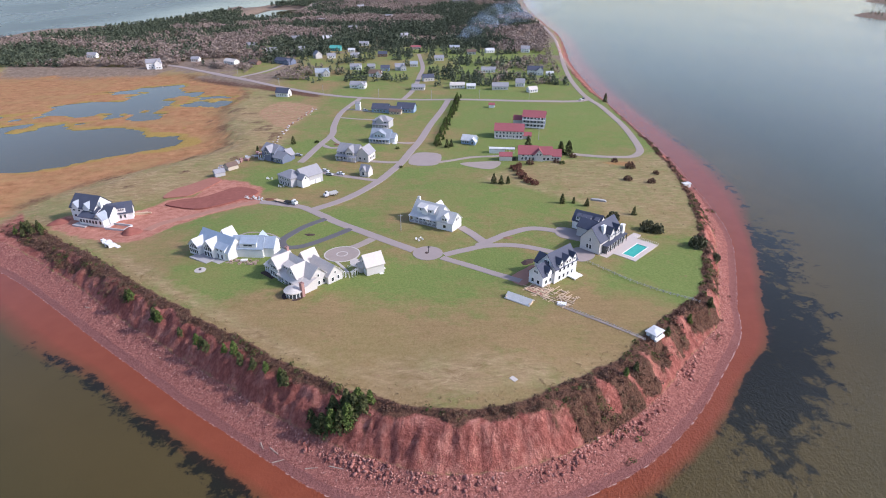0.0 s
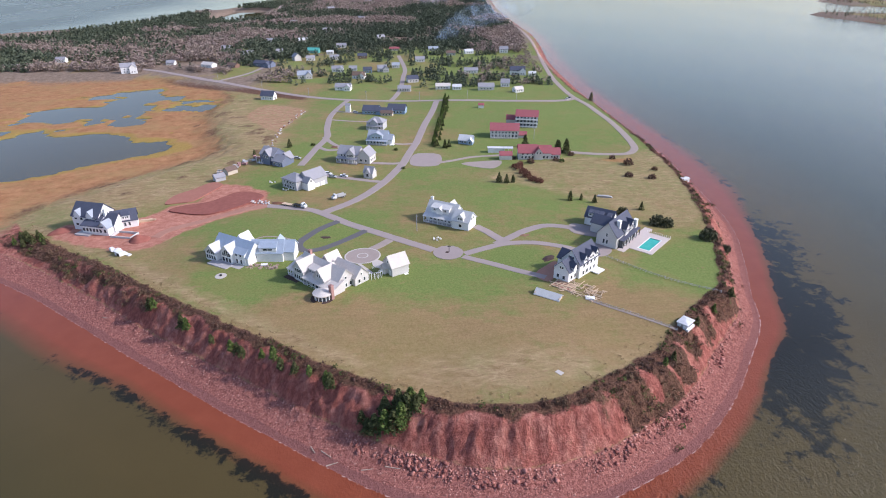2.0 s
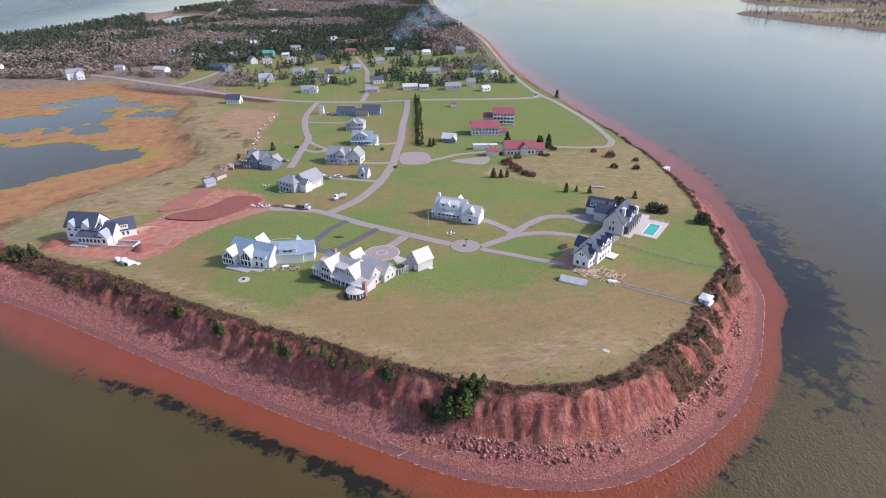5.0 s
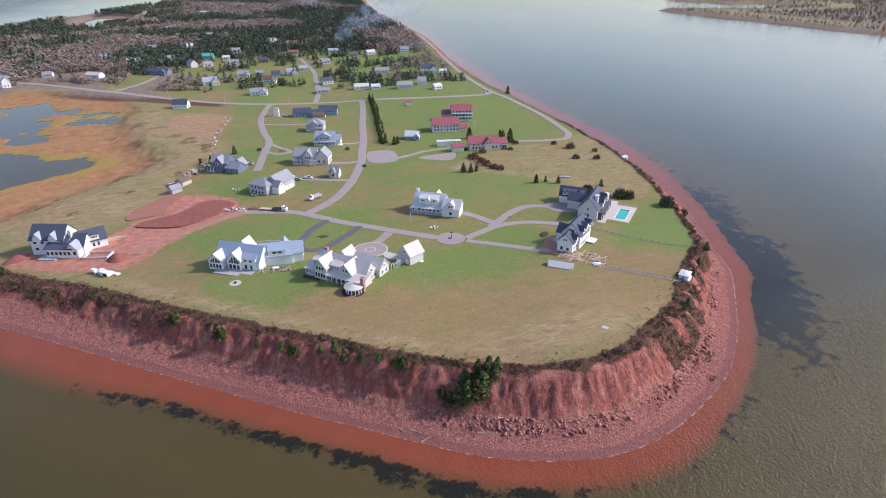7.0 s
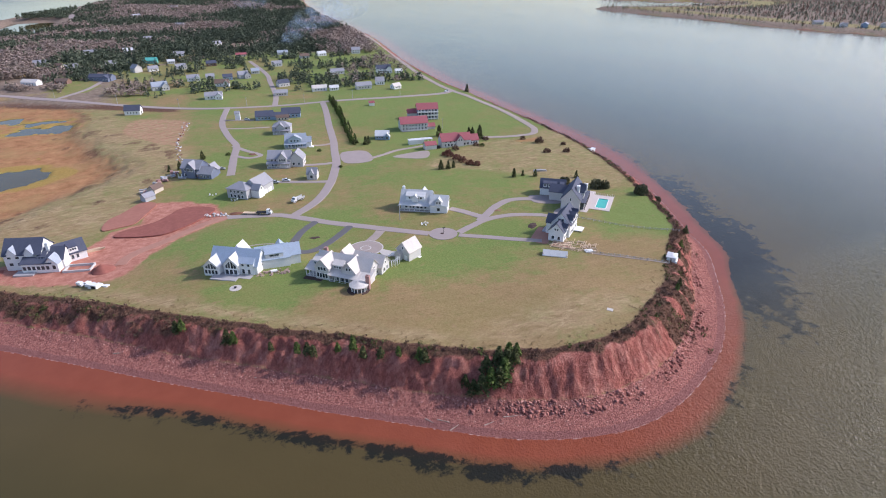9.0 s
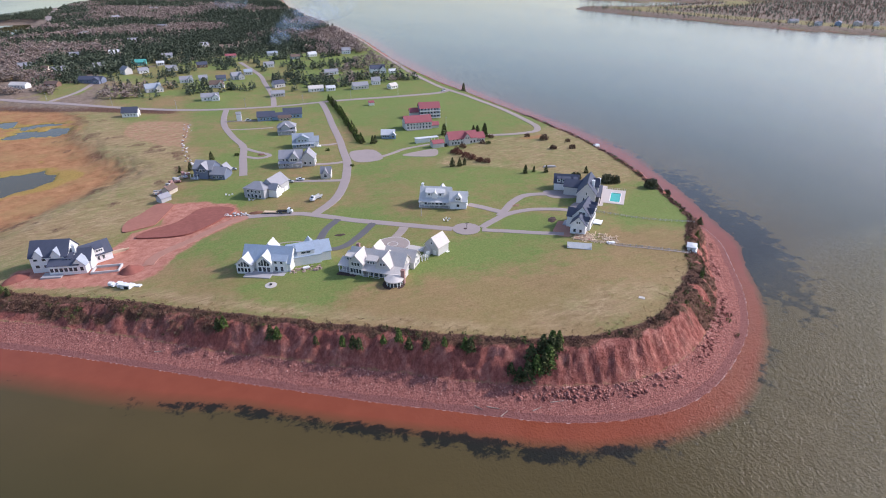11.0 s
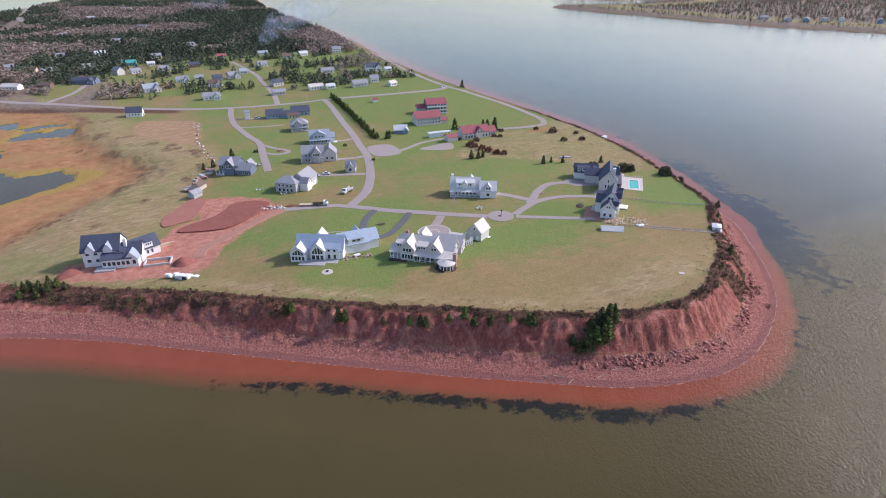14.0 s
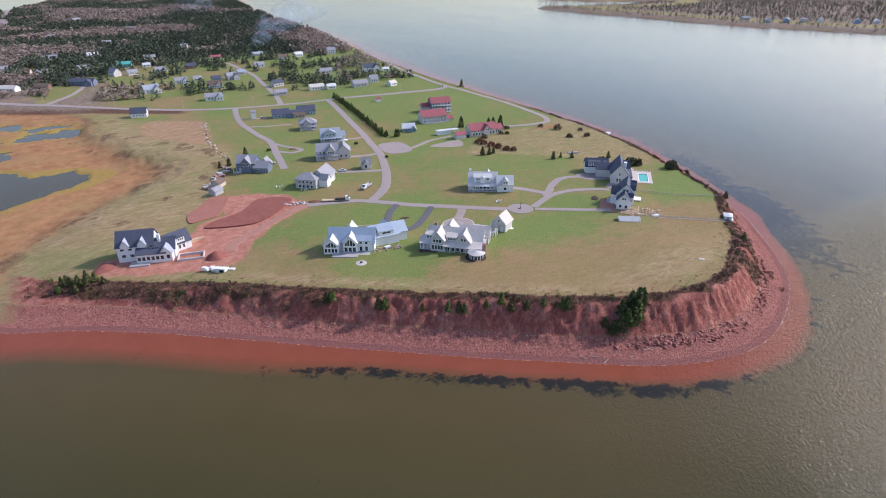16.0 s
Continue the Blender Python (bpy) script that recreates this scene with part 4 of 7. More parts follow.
def house_blue():
    """White farmhouse with blue-grey metal roofs and two glazed gables."""
    h = thing("house", -108.2, 229.3, -32.3, "white farmhouse with blue-grey metal roof and glazed gables", "house")
    block(h, (11.5, 5.6), (20, 9.5), 4.6, 9.6, wall=W_WHITE, roof=R_BLUE)
    block(h, (3.2, 2.2), (6.4, 8.8), 4.4, 7.4, "y", wall=W_WHITE, roof=R_WHITE)
    block(h, (11.3, 2.0), (6.0, 6.2), 5.4, 8.4, "y", wall=W_WHITE, roof=R_WHITE)
    block(h, (9.8, 11.0), (6, 5), 5.2, 9.2, "y", wall=W_WHITE, roof=R_WHITE)
    block(h, (17.0, 1.6), (6.4, 2.6), 5.6, 7.0, kind="shed", wall=W_WHITE, roof=R_BLUE, over=0.3)
    row(h, (3.2, 2.2), (6.6, 8.8), "f", 4, 1.0, 1.0, 1.7, 0.06, 0.94)
    gable_glass(h, 3.2, -2.26, 3.35, 4.4, 2.6)
    row(h, (3.2, 2.2), (6.6, 8.8), "l", 4, 1.0, 1.0, 1.7)
    row(h, (11.3, 2.0), (6.0, 6.2), "f", 3, 1.0, 1.3, 2.0, 0.05, 0.95)
    gable_glass(h, 11.3, -1.16, 3.6, 4.4, 3.4)
    row(h, (17.0, 1.6), (6.4, 2.6), "f", 2, 4.2, 1.0, 1.0)
    row(h, (17.0, 1.6), (6.4, 2.6), "f", 2, 0.9, 1.1, 2.0)
    part("patio", Solid().box(9.6, -3.0, -1.2, 11, 5.4, 2.1).box(17, -1.6, -1.2, 6, 3, 1.9), DECKING, h, "grey stone patio")
    w = thing("house_wing", -88.5, 222.3, -3, "white garage wing with blue-grey metal roof", "house wing")
    block(w, (6.0, 4.5), (13, 8.5), 4.2, 8.3, wall=W_WHITE, roof=R_BLUE)
    block(w, (6.5, 2.4), (7.0, 4.2), 6.4, 8.0, kind="shed", z=4.4, wall=W_WHITE, roof=R_BLUE, over=0.3)
    block(w, (14.6, 5.5), (4.6, 8), 4.2, 7.6, wall=W_WHITE, roof=R_BLUE)
    block(w, (9.5, 9), (4.6, 4), 4.6, 7.6, "y", wall=W_WHITE, roof=R_BLUE)
    row(w, (6.5, 2.4), (7.0, 4.2), "f", 2, 5.1, 2.0, 0.8, 0.25, 0.75)
    row(w, (6.0, 4.5), (13, 8.5), "f", 1, 1.8, 0.8, 0.8, 0.0, 0.25)
    stone = thing("terrace_wall", -84.5, 218.2, -8, "half-built stone terrace with rubble and tarpaulin", "terrace")
    s, rr = Solid(), random.Random(4)
    for i in range(46):
        s.box(rr.uniform(-6, 7), rr.uniform(-2.2, 1.6), -0.2, rr.uniform(0.4, 1.4), rr.uniform(0.3, 0.9), rr.uniform(0.3, 0.8), rr.uniform(0, 3))
    part("rubble", s, plain("tan_stone", (0.42, 0.31, 0.26), 0.9, 0, 0.4, 0.5), stone)
    part("tarpaulin", Solid().box(1.2, 0.6, 0.3, 2.6, 1.5, 0.5, 0.2), WRAP, stone)
    pit = thing("fire_pit", -98.9, 210.9, 0, "dark metal fire bowl on a pale stone ring", "fire pit")
    part("bowl", Solid().tube(0, 0, 0.1, 0.35, 0.62, 0.45, 12), BLACK, pit)


def house_shingle():
    """Weathered cedar house with a round glazed porch and brick chimneys."""
    h = thing("house", -71.3, 208.9, -43, "weathered shingle house with round porch and brick chimneys", "house")
    block(h, (14, 7.4), (23.5, 9), 4.2, 8.8, wall=W_PALE, roof=R_PALE)
    block(h, (21.0, 14.0), (13, 7), 4.0, 7.6, wall=W_PALE, roof=R_PALE)
    block(h, (7.0, 3.6), (6.0, 8), 5.8, 9.2, "y", wall=W_PALE, roof=R_PALE)
    block(h, (18.2, 4.4), (6, 7.5), 5.4, 8.9, "y", wall=W_PALE, roof=R_PALE)
    block(h, (24.2, 2.6), (5.6, 6.0), 3.4, 5.4, kind="shed", wall=W_PALE, roof=R_PALE)
    block(h, (10, 14.0), (6, 6), 4.6, 8.4, "y", wall=W_PALE, roof=R_PALE)
    block(h, (12.6, 3.4), (4.4, 2.6), 6.4, 7.4, kind="shed", z=4.2, wall=W_PALE, roof=R_PALE, over=0.25)
    block(h, (2.6, 4.8), (3.4, 3.4), 6.2, 7.2, kind="shed", z=3.8, wall=W_PALE, roof=R_PALE, over=0.25)
    row(h, (7.0, 3.6), (6.0, 8), "f", 4, 1.2, 1.0, 1.9, 0.08, 0.92)
    row(h, (7.0, 3.6), (6.0, 8), "f", 3, 4.4, 1.0, 1.4, 0.18, 0.82)
    row(h, (18.2, 4.4), (6, 7.5), "f", 2, 5.6, 0.8, 1.1, 0.3, 0.7)
    row(h, (12.6, 3.4), (4.4, 2.6), "f", 3, 5.0, 0.8, 0.9)
    row(h, (2.6, 4.8), (3.4, 3.4), "f", 2, 4.7, 0.8, 1.0)
    row(h, (15, 3.2), (10, 7), "f", 4, 1.0, 1.3, 1.8)
    row(h, (14, 7.4), (23.5, 9), "r", 3, 1.2, 0.9, 1.5)
    row(h, (14, 7.4), (23.5, 9), "r", 1, 4.6, 0.8, 1.0, 0.4, 0.6)
    row(h, (21.0, 14.0), (13, 7), "r", 2, 1.2, 0.9, 1.5)
    row(h, (21.0, 14.0), (13, 7), "r", 1, 4.2, 0.7, 0.8, 0.4, 0.6)
    porch(h, -1.0, 4.0, 0.2, 5.0, 3.2, 4, R_PALE)
    porch(h, 10.0, 22.0, -1.0, 3.0, 3.2, 6, R_PALE)
    part("turret_floor", Solid().tube(24.6, -3.2, -1.4, 3.3, 3.3, 2.0, 16), STONE_GREY, h)
    for i in range(10):
        a = math.pi * (0.85 + 1.35 * i / 9)
        part("post", Solid().box(24.6 + 3.0 * math.cos(a), -3.2 + 3.0 * math.sin(a), 0.5, 0.26, 0.26, 2.6, a), TRIM, h)
    part("screen", Solid().tube(24.6, -3.2, 0.6, 2.85, 2.85, 2.4, 20, False), GLASS, h, "dark screened porch glazing")
    part("turret_roof", Solid().tube(24.6, -3.2, 3.0, 3.7, 3.75, 0.3, 20).tube(24.6, -3.2, 3.3, 3.7, 0.6, 1.3, 20), R_PALE, h)
    chimney(h, 27.6, -1.4, -1, 7.4, 1.5, 1.2)
    chimney(h, 4.4, 8.2, 5.5, 4.4, 1.4, 1.1)
    part("mulch_bed", Solid().tube(24.4, -3.4, -0.9, 4.6, 4.4, 1.75, 20), MULCH, h, "dark mulch bed round the porch")
    part("mulch_bed", Solid().box(3, -1.0, -0.9, 8, 2.0, 1.3), MULCH, h)
    g = thing("garage", -28.3, 209.8, 30, "weathered shingle garage with steep pale roof", "garage")
    block(g, (0, 0), (7.6, 7.0), 4.2, 7.9, wall=W_PALE, roof=R_PALE)
    block(g, (-4.4, 1.6), (2.2, 3), 2.6, 4.2, wall=W_PALE, roof=R_PALE, over=0.3)
    row(g, (0, 0), (7.6, 7.0), "l", 1, 4.6, 0.8, 1.1, 0.4, 0.6)
    door(g, -3.85, -1.6, 0.0, 1.1, 2.1, -90)
    door(g, 3.85, 0.6, -0.2, 3.0, 2.4, 90, TRIM, "garage_door")
    part("step", Solid().box(4.6, 0.6, -0.9, 1.6, 3.6, 1.0), TRIM, g)
    part("step", Solid().box(2.2, -4.2, -0.9, 1.6, 1.2, 1.0), TRIM, g)
    p = thing("pergola", -37.2, 205.6, 22, "white curved garden pergola beside a shingle house", "pergola")
    for k, r in enumerate((3.2, 4.1)):
        for i in range(9):
            a = math.pi * (0.9 + 0.9 * i / 8)
            part("post", Solid().box(r * math.cos(a), r * math.sin(a) + 1.5, -0.6, 0.14, 0.14, 3.0), TRIM, p)
    for i in range(17):
        a = math.pi * (0.88 + 0.94 * i / 16)
        part("rafter", Solid().box(3.65 * math.cos(a), 3.65 * math.sin(a) + 1.5, 2.4, 1.5, 0.12, 0.16, a), TRIM, p)
    for i in range(12):
        part("rafter", Solid().box(0.4 + i * 0.55, 2.9 + i * 0.08, 2.3, 0.12, 1.5, 0.16), TRIM, p)


R_LIGHT = roofing("pale_grey_shingles_roof", (0.56, 0.56, 0.56))


def house_white():
    """White house with a long porch and dormers."""
    h = thing("house", -15.6, 259.8, -31.4, "white house with grey roof, long porch and dormers", "house")
    block(h, (8.0, 7.0), (15.5, 9), 4.6, 9.2, wall=W_WHITE, roof=R_LIGHT)
    block(h, (7.8, 4.4), (9.5, 3.4), 7.4, 8.4, kind="shed", z=4.8, wall=W_WHITE, roof=R_LIGHT, over=0.3)
    block(h, (7.8, 3.4), (2.8, 3.6), 6.8, 8.2, "y", z=4.8, wall=W_WHITE, roof=R_LIGHT, over=0.3)
    block(h, (11.0, 9.4), (3.6, 4), 7.2, 9.4, "y", z=5, wall=W_WHITE, roof=R_LIGHT, over=0.3)
    block(h, (20.0, 4.0), (8.6, 8.4), 4.4, 8.2, wall=W_WHITE, roof=R_LIGHT)
    block(h, (20.0, 1.4), (3.2, 3.6), 6.2, 7.8, "y", z=4.4, wall=W_WHITE, roof=R_LIGHT, over=0.3)
    porch(h, 0.0, 15.4, 0.0, 2.6, 3.2, 7, R_LIGHT)
    row(h, (8, 7), (15.5, 9), "f", 6, 1.0, 1.2, 1.7)
    row(h, (7.8, 4.4), (9.5, 3.4), "f", 5, 5.9, 0.9, 1.0)
    row(h, (20.0, 4.0), (8.6, 8.4), "f", 1, 1.3, 1.4, 1.4, 0.3, 0.7)
    row(h, (20.0, 1.4), (3.2, 3.6), "f", 2, 5.0, 0.8, 1.0)
    row(h, (20.0, 4.0), (8.6, 8.4), "r", 2, 4.6, 0.9, 1.2, 0.3, 0.7)
    row(h, (8, 7), (15.5, 9), "l", 2, 1.2, 1.1, 1.6)
    door(h, 24.35, 3.8, 0.0, 4.6, 2.5, 90, TRIM, "garage_door")
    chimney(h, 1.0, 7.6, 7, 3.4, 1.2, 1.2, TRIM)


def house_pool():
    """Large grey and white house beside a swimming pool."""
    h = thing("house", 60.8, 230.2, 47, "pale grey gabled house with dark slate roof by a pool", "house")
    block(h, (9.5, -4.6), (19, 9.4), 5.6, 11.2, wall=W_PALE, roof=R_NAVY)
    block(h, (11.2, -9.2), (17, 3.6), 3.5, 3.6, kind="flat", wall=GLASS, roof=R_NAVY, over=0.8)
    block(h, (9.0, -7.6), (3.6, 5), 7.4, 9.8, "y", z=4, wall=W_PALE, roof=R_NAVY, over=0.3)
    block(h, (15, -7.4), (3.2, 4.6), 7.0, 9.2, "y", z=4, wall=W_PALE, roof=R_NAVY, over=0.3)
    block(h, (14.6, 3.6), (8, 9), 4.6, 7.4, "y", wall=W_PALE, roof=R_NAVY)
    row(h, (9.5, -4.6), (19, 9.4), "l", 2, 1.2, 0.9, 2.0, 0.3, 0.62)
    row(h, (9.5, -4.6), (19, 9.4), "l", 1, 4.6, 0.7, 1.6, 0.4, 0.6)
    row(h, (9.0, -7.6), (3.6, 5), "f", 2, 5.4, 0.8, 1.4)
    row(h, (15, -7.4), (3.2, 4.6), "f", 1, 5.4, 1.0, 1.4)
    row(h, (11.2, -9.2), (17, 3.6), "f", 7, 0.3, 1.7, 2.4, 0.02, 0.98, "glass_door")
    row(h, (9.5, -4.6), (19, 9.4), "b", 4, 1.2, 1.1, 1.6)
    for i in range(6):
        part("post", Solid().box(2.4 + i * 3.6, -11.6, 0, 0.25, 0.25, 3.6), BLACK, h)
    chimney(h, 5.6, -7.2, 4, 7.0, 1.7, 1.5, TRIM)
    chimney(h, 19.4, -9.4, 0, 7.6, 1.9, 1.7, TRIM)
    g = thing("garage", 61.8, 251.9, -36, "white garage with dark slate roof and three dormers", "garage")
    block(g, (6.4, 3.9), (13, 7.6), 4.2, 8.0, wall=W_WHITE, roof=R_NAVY)
    for x in (2.4, 4.9, 7.4, 11.2):
        block(g, (x, 1.5), (1.9, 2.8), 6.4, 7.0, kind="shed", z=4.4, wall=W_WHITE, roof=R_NAVY, over=0.2)
        row(g, (x, 1.5), (1.9, 2.8), "f", 1, 5.0, 1.1, 1.0, 0.3, 0.7)
    door(g, 2.6, 0.04, 0, 2.8, 2.4, 0, TRIM, "garage_door")
    door(g, 6.2, 0.04, 0, 2.8, 2.4, 0, TRIM, "garage_door")
    link = thing("link_wing", 67.5, 243.5, -36, "low glazed link under a dark roof", "house wing")
    block(link, (4, 2.4), (7, 4), 3.2, 5.0, wall=W_PALE, roof=R_NAVY)
    row(link, (4, 2.4), (7, 4), "f", 4, 0.4, 1.2, 2.0)


POOL_TILE = plain("pool_deck_stone", (0.56, 0.49, 0.46), 0.8, 0, 0.14, 0.9)


def pool():
    p = thing("swimming_pool", 84.6, 228.2, 46, "rectangular turquoise swimming pool in a stone deck", "swimming pool")
    zt = 0.35
    s = Solid()
    s.box(-8.3, 0.1, -1.5, 2.4, 10.2, 1.5 + zt).box(9.0, 0.1, -1.5, 4.6, 10.2, 1.5 + zt)
    s.box(-0.2, -4.0, -1.5, 13.8, 2.0, 1.5 + zt).box(-0.2, 3.85, -1.5, 13.8, 2.7, 1.5 + zt).box(0.5, 7.0, -1.5, 31, 3.6, 1.5 + zt)
    part("deck", s, POOL_TILE, p, "pale stone pool deck")
    part("coping", Solid().box(-0.2, -2.9, zt - 0.1, 14.0, 0.35, 0.16).box(-0.2, 2.4, zt - 0.1, 14.0, 0.35, 0.16).box(-7.0, -0.25, zt - 0.1, 0.35, 5.0, 0.16).box(6.6, -0.25, zt - 0.1, 0.35, 5.0, 0.16), TRIM, p)
    k = Mat("pool_water")
    w = k.done(k.mix(k.noise(2.5, 3), (0.02, 0.33, 0.27), (0.06, 0.47, 0.39)), 0.08, 0, 0.5)
    part("pool_water", Solid().box(-0.2, -0.25, -1.2, 13.5, 5.4, 1.2 + zt - 0.22), w, p, "turquoise pool water")
    for i in range(13):
        part("fence_post", Solid().box(11.6, -5.0 + i * 0.9, -0.6, 0.15, 0.15, 1.9), TRIM, p)


def house_gables():
    """White house with stacked gables and a torn-up building site before it."""
    h = thing("house", 34.0, 199.2, 41.5, "white house with stacked gables and dark slate roof", "house")
    block(h, (3.2, -3.4), (6.6, 6.8), 5.0, 8.6, wall=W_WHITE, roof=R_NAVY)
    block(h, (12.6, -3.6), (13.6, 8.6), 6.4, 11.4, wall=W_WHITE, roof=R_NAVY)
    block(h, (10.0, 1.2), (6, 4), 5.6, 8.6, "y", wall=W_WHITE, roof=R_NAVY)
    for x, w in ((9.0, 2.2), (13.4, 4.4), (17.2, 2.2)):
        block(h, (x, -6.4), (w, 3.6), 8.2, 9.9, "y", z=6.2, wall=W_WHITE, roof=R_NAVY, over=0.25)
        row(h, (x, -6.4), (w, 3.6), "f", 2 if w > 3 else 1, 6.9, 0.9, 1.1)
    block(h, (3.2, -6.2), (2.2, 2.6), 6.4, 7.8, "y", z=4.8, wall=W_WHITE, roof=R_NAVY, over=0.25)
    row(h, (3.2, -3.4), (6.6, 6.8), "l", 2, 5.2, 0.7, 1.0, 0.35, 0.65)
    row(h, (3.2, -3.4), (6.6, 6.8), "l", 2, 1.0, 1.1, 1.5, 0.1, 0.9)
    row(h, (3.2, -3.4), (6.6, 6.8), "f", 2, 1.2, 1.1, 1.5)
    row(h, (12.6, -3.6), (13.6, 8.6), "l", 2, 7.4, 0.8, 1.2, 0.3, 0.7)
    row(h, (12.6, -3.6), (13.6, 8.6), "f", 4, 4.2, 1.2, 1.4)
    row(h, (12.6, -3.6), (13.6, 8.6), "f", 4, 1.0, 1.2, 1.6)
    part("deck", Solid().box(16.5, -9.6, 0.4, 5.0, 4.2, 0.35).box(14.4, -11.4, -1, 0.2, 0.2, 1.6).box(18.6, -11.4, -1, 0.2, 0.2, 1.6), TRIM, h, "white timber deck")
    porch(h, 7.6, 13.0, 3.2, 5.2, 2.8, 3, None)
    site = thing("building_site", 35.5, 188.8, -42, "torn-up ground with lumber framing and offcuts", "building site")
    part("footing", Solid().box(-1.5, 3.0, -0.3, 8, 5.0, 0.35), M_REDROAD, site, "red earth footing")
    rr = random.Random(8)
    for i in range(96):
        part("board", Solid().box(rr.uniform(-6, 13), rr.uniform(-0.5, 9), rr.uniform(0.0, 0.3), rr.uniform(1.5, 4.2), 0.28, 0.16, rr.choice((0.05, 1.5, rr.uniform(0, 3.1)))), LUMBER, site)
    for a, b, l, t in ((-5.5, 3, 5.6, 1.57), (2.5, 3, 5.6, 1.57), (-1.5, 0.4, 8, 0), (-1.5, 5.8, 8, 0), (-1.5, 3, 8, 0)):
        part("sill_beam", Solid().box(a, b, 0.05, l, 0.32, 0.35, t), LUMBER, site)
    part("sheeting", Solid().box(10.5, 0.6, -0.1, 3.4, 2.2, 0.7, 0.5), WRAP, site, "white plastic sheeting in a heap")
    roof_piece = thing("roof_section", 28.4, 184.8, -36, "grey roof section set down on the grass", "roof section")
    s = Solid()
    s.slab([(-5.2, -1.7, 0.35), (5.2, -1.7, 0.35), (5.2, 0.9, 2.0), (-5.2, 0.9, 2.0)], 0.25)
    s.slab([(-5.2, 2.4, 0.9), (-5.2, 0.9, 2.0), (5.2, 0.9, 2.0), (5.2, 2.4, 0.9)], 0.25)
    part("roof", s, R_LIGHT, roof_piece)
    part("gable_frame", Solid().box(4.8, 0.3, -0.5, 0.3, 3.2, 1.6).box(-4.8, 0.3, -0.5, 0.3, 3.2, 1.6).box(0, -1.4, -0.5, 9.6, 0.2, 0.8), LUMBER, roof_piece)


house_new(), house_blue(), house_shingle(), house_white(), house_pool(), pool(), house_gables()


# ---- the row of houses along the lane ----
def house_row():
    h = thing("house", -94.2, 319.2, -42, "grey house with grey hipped roof and white garage doors", "house")
    block(h, (6.2, 5.2), (12.5, 10), 5.4, 8.4, kind="hip", wall=W_GREY, roof=R_GREY)
    block(h, (11.2, 13.0), (10, 13), 5.4, 9.4, "y", wall=W_GREY, roof=R_GREY)
    block(h, (15.2, 6.5), (5, 5), 4.8, 7.4, wall=W_WHITE, roof=R_GREY, over=0.3)
    row(h, (6.2, 5.2), (12.5, 10), "f", 4, 3.4, 1.2, 1.2), row(h, (6.2, 5.2), (12.5, 10), "f", 4, 0.6, 1.3, 1.7)
    row(h, (6.2, 5.2), (12.5, 10), "l", 3, 3.4, 1.1, 1.2)
    row(h, (15.2, 6.5), (5, 5), "r", 1, 4.9, 0.9, 1.1, 0.3, 0.7)
    door(h, 16.25, 12, 0, 2.8, 2.4, 90, TRIM, "garage_door"), door(h, 16.25, 16, 0, 2.8, 2.4, 90, TRIM, "garage_door")

    h = thing("house", -67.3, 362.6, -20, "pale grey two-storey house with porches and grey roof", "house")
    block(h, (7.2, 6), (14, 10.5), 5.6, 9.6, wall=W_PALE, roof=R_GREY)
    block(h, (9.5, 2.2), (5.4, 5.6), 6.0, 9.4, "y", wall=W_PALE, roof=R_GREY)
    block(h, (17.6, 6.4), (8.5, 10), 5.0, 9.2, "y", wall=W_PALE, roof=R_GREY)
    porch(h, 0, 14, -1.6, 1.0, 2.9, 6, R_GREY)
    row(h, (7.2, 6), (14, 10.5), "f", 5, 3.9, 1.1, 1.3), row(h, (7.2, 6), (14, 10.5), "f", 5, 0.7, 1.2, 1.6)
    row(h, (9.5, 2.2), (5.4, 5.6), "f", 3, 4.2, 1.0, 1.4), row(h, (17.6, 6.4), (8.5, 10), "f", 2, 1.2, 1.2, 1.5)
    row(h, (17.6, 6.4), (8.5, 10), "r", 3, 1.2, 1.1, 1.5)

    h = thing("house", -51.2, 402.6, -14, "white and blue house with steel-blue roof and porch", "house")
    block(h, (8, 6), (14, 10), 4.2, 8.8, wall=W_BLUE, roof=R_STEEL)
    block(h, (7.6, 2.6), (8.6, 4.4), 6.4, 8.6, "y", z=3.4, wall=W_STEEL_PALE, roof=R_STEEL)
    block(h, (16.4, 6), (4, 7), 3.6, 6.4, wall=W_WHITE, roof=R_STEEL)
    porch(h, 0.6, 15.4, -1.2, 1.2, 2.8, 7, R_STEEL)
    row(h, (7.6, 2.6), (8.6, 4.4), "f", 3, 4.4, 1.1, 1.2), row(h, (8, 6), (14, 10), "f", 5, 0.7, 1.3, 1.7)
    part("steps", Solid().box(18.4, 2, -0.8, 3, 3, 1.2), TRIM, h)

    h = thing("house", -53.0, 444.8, -16, "grey two-storey house with white balcony", "house")
    block(h, (6.6, 5.5), (13, 10), 5.4, 9.0, kind="hip", wall=W_GREY, roof=R_GREY)
    block(h, (6, 1.4), (6, 4), 5.4, 8.0, "y", wall=W_GREY, roof=R_GREY)
    porch(h, 0.4, 13, -1.6, 0.4, 2.8, 6, R_GREY)
    row(h, (6.6, 5.5), (13, 10), "f", 4, 3.6, 1.3, 1.3), row(h, (6.6, 5.5), (13, 10), "f", 4, 0.6, 1.4, 1.7)

    h = thing("house", -59.5, 499.0, -12, "long blue bungalow with dark slate roofs", "house")
    block(h, (7, 5), (14, 10), 3.4, 6.8, wall=W_BLUE, roof=R_NAVY)
    block(h, (19, 3), (13, 8), 3.2, 5.6, wall=W_BLUE, roof=R_NAVY)
    block(h, (28.5, 9), (15, 10), 3.8, 7.6, wall=W_BLUE, roof=R_NAVY)
    block(h, (22, -2), (10, 5), 2.8, 4.4, wall=W_TAN, roof=R_BROWN)
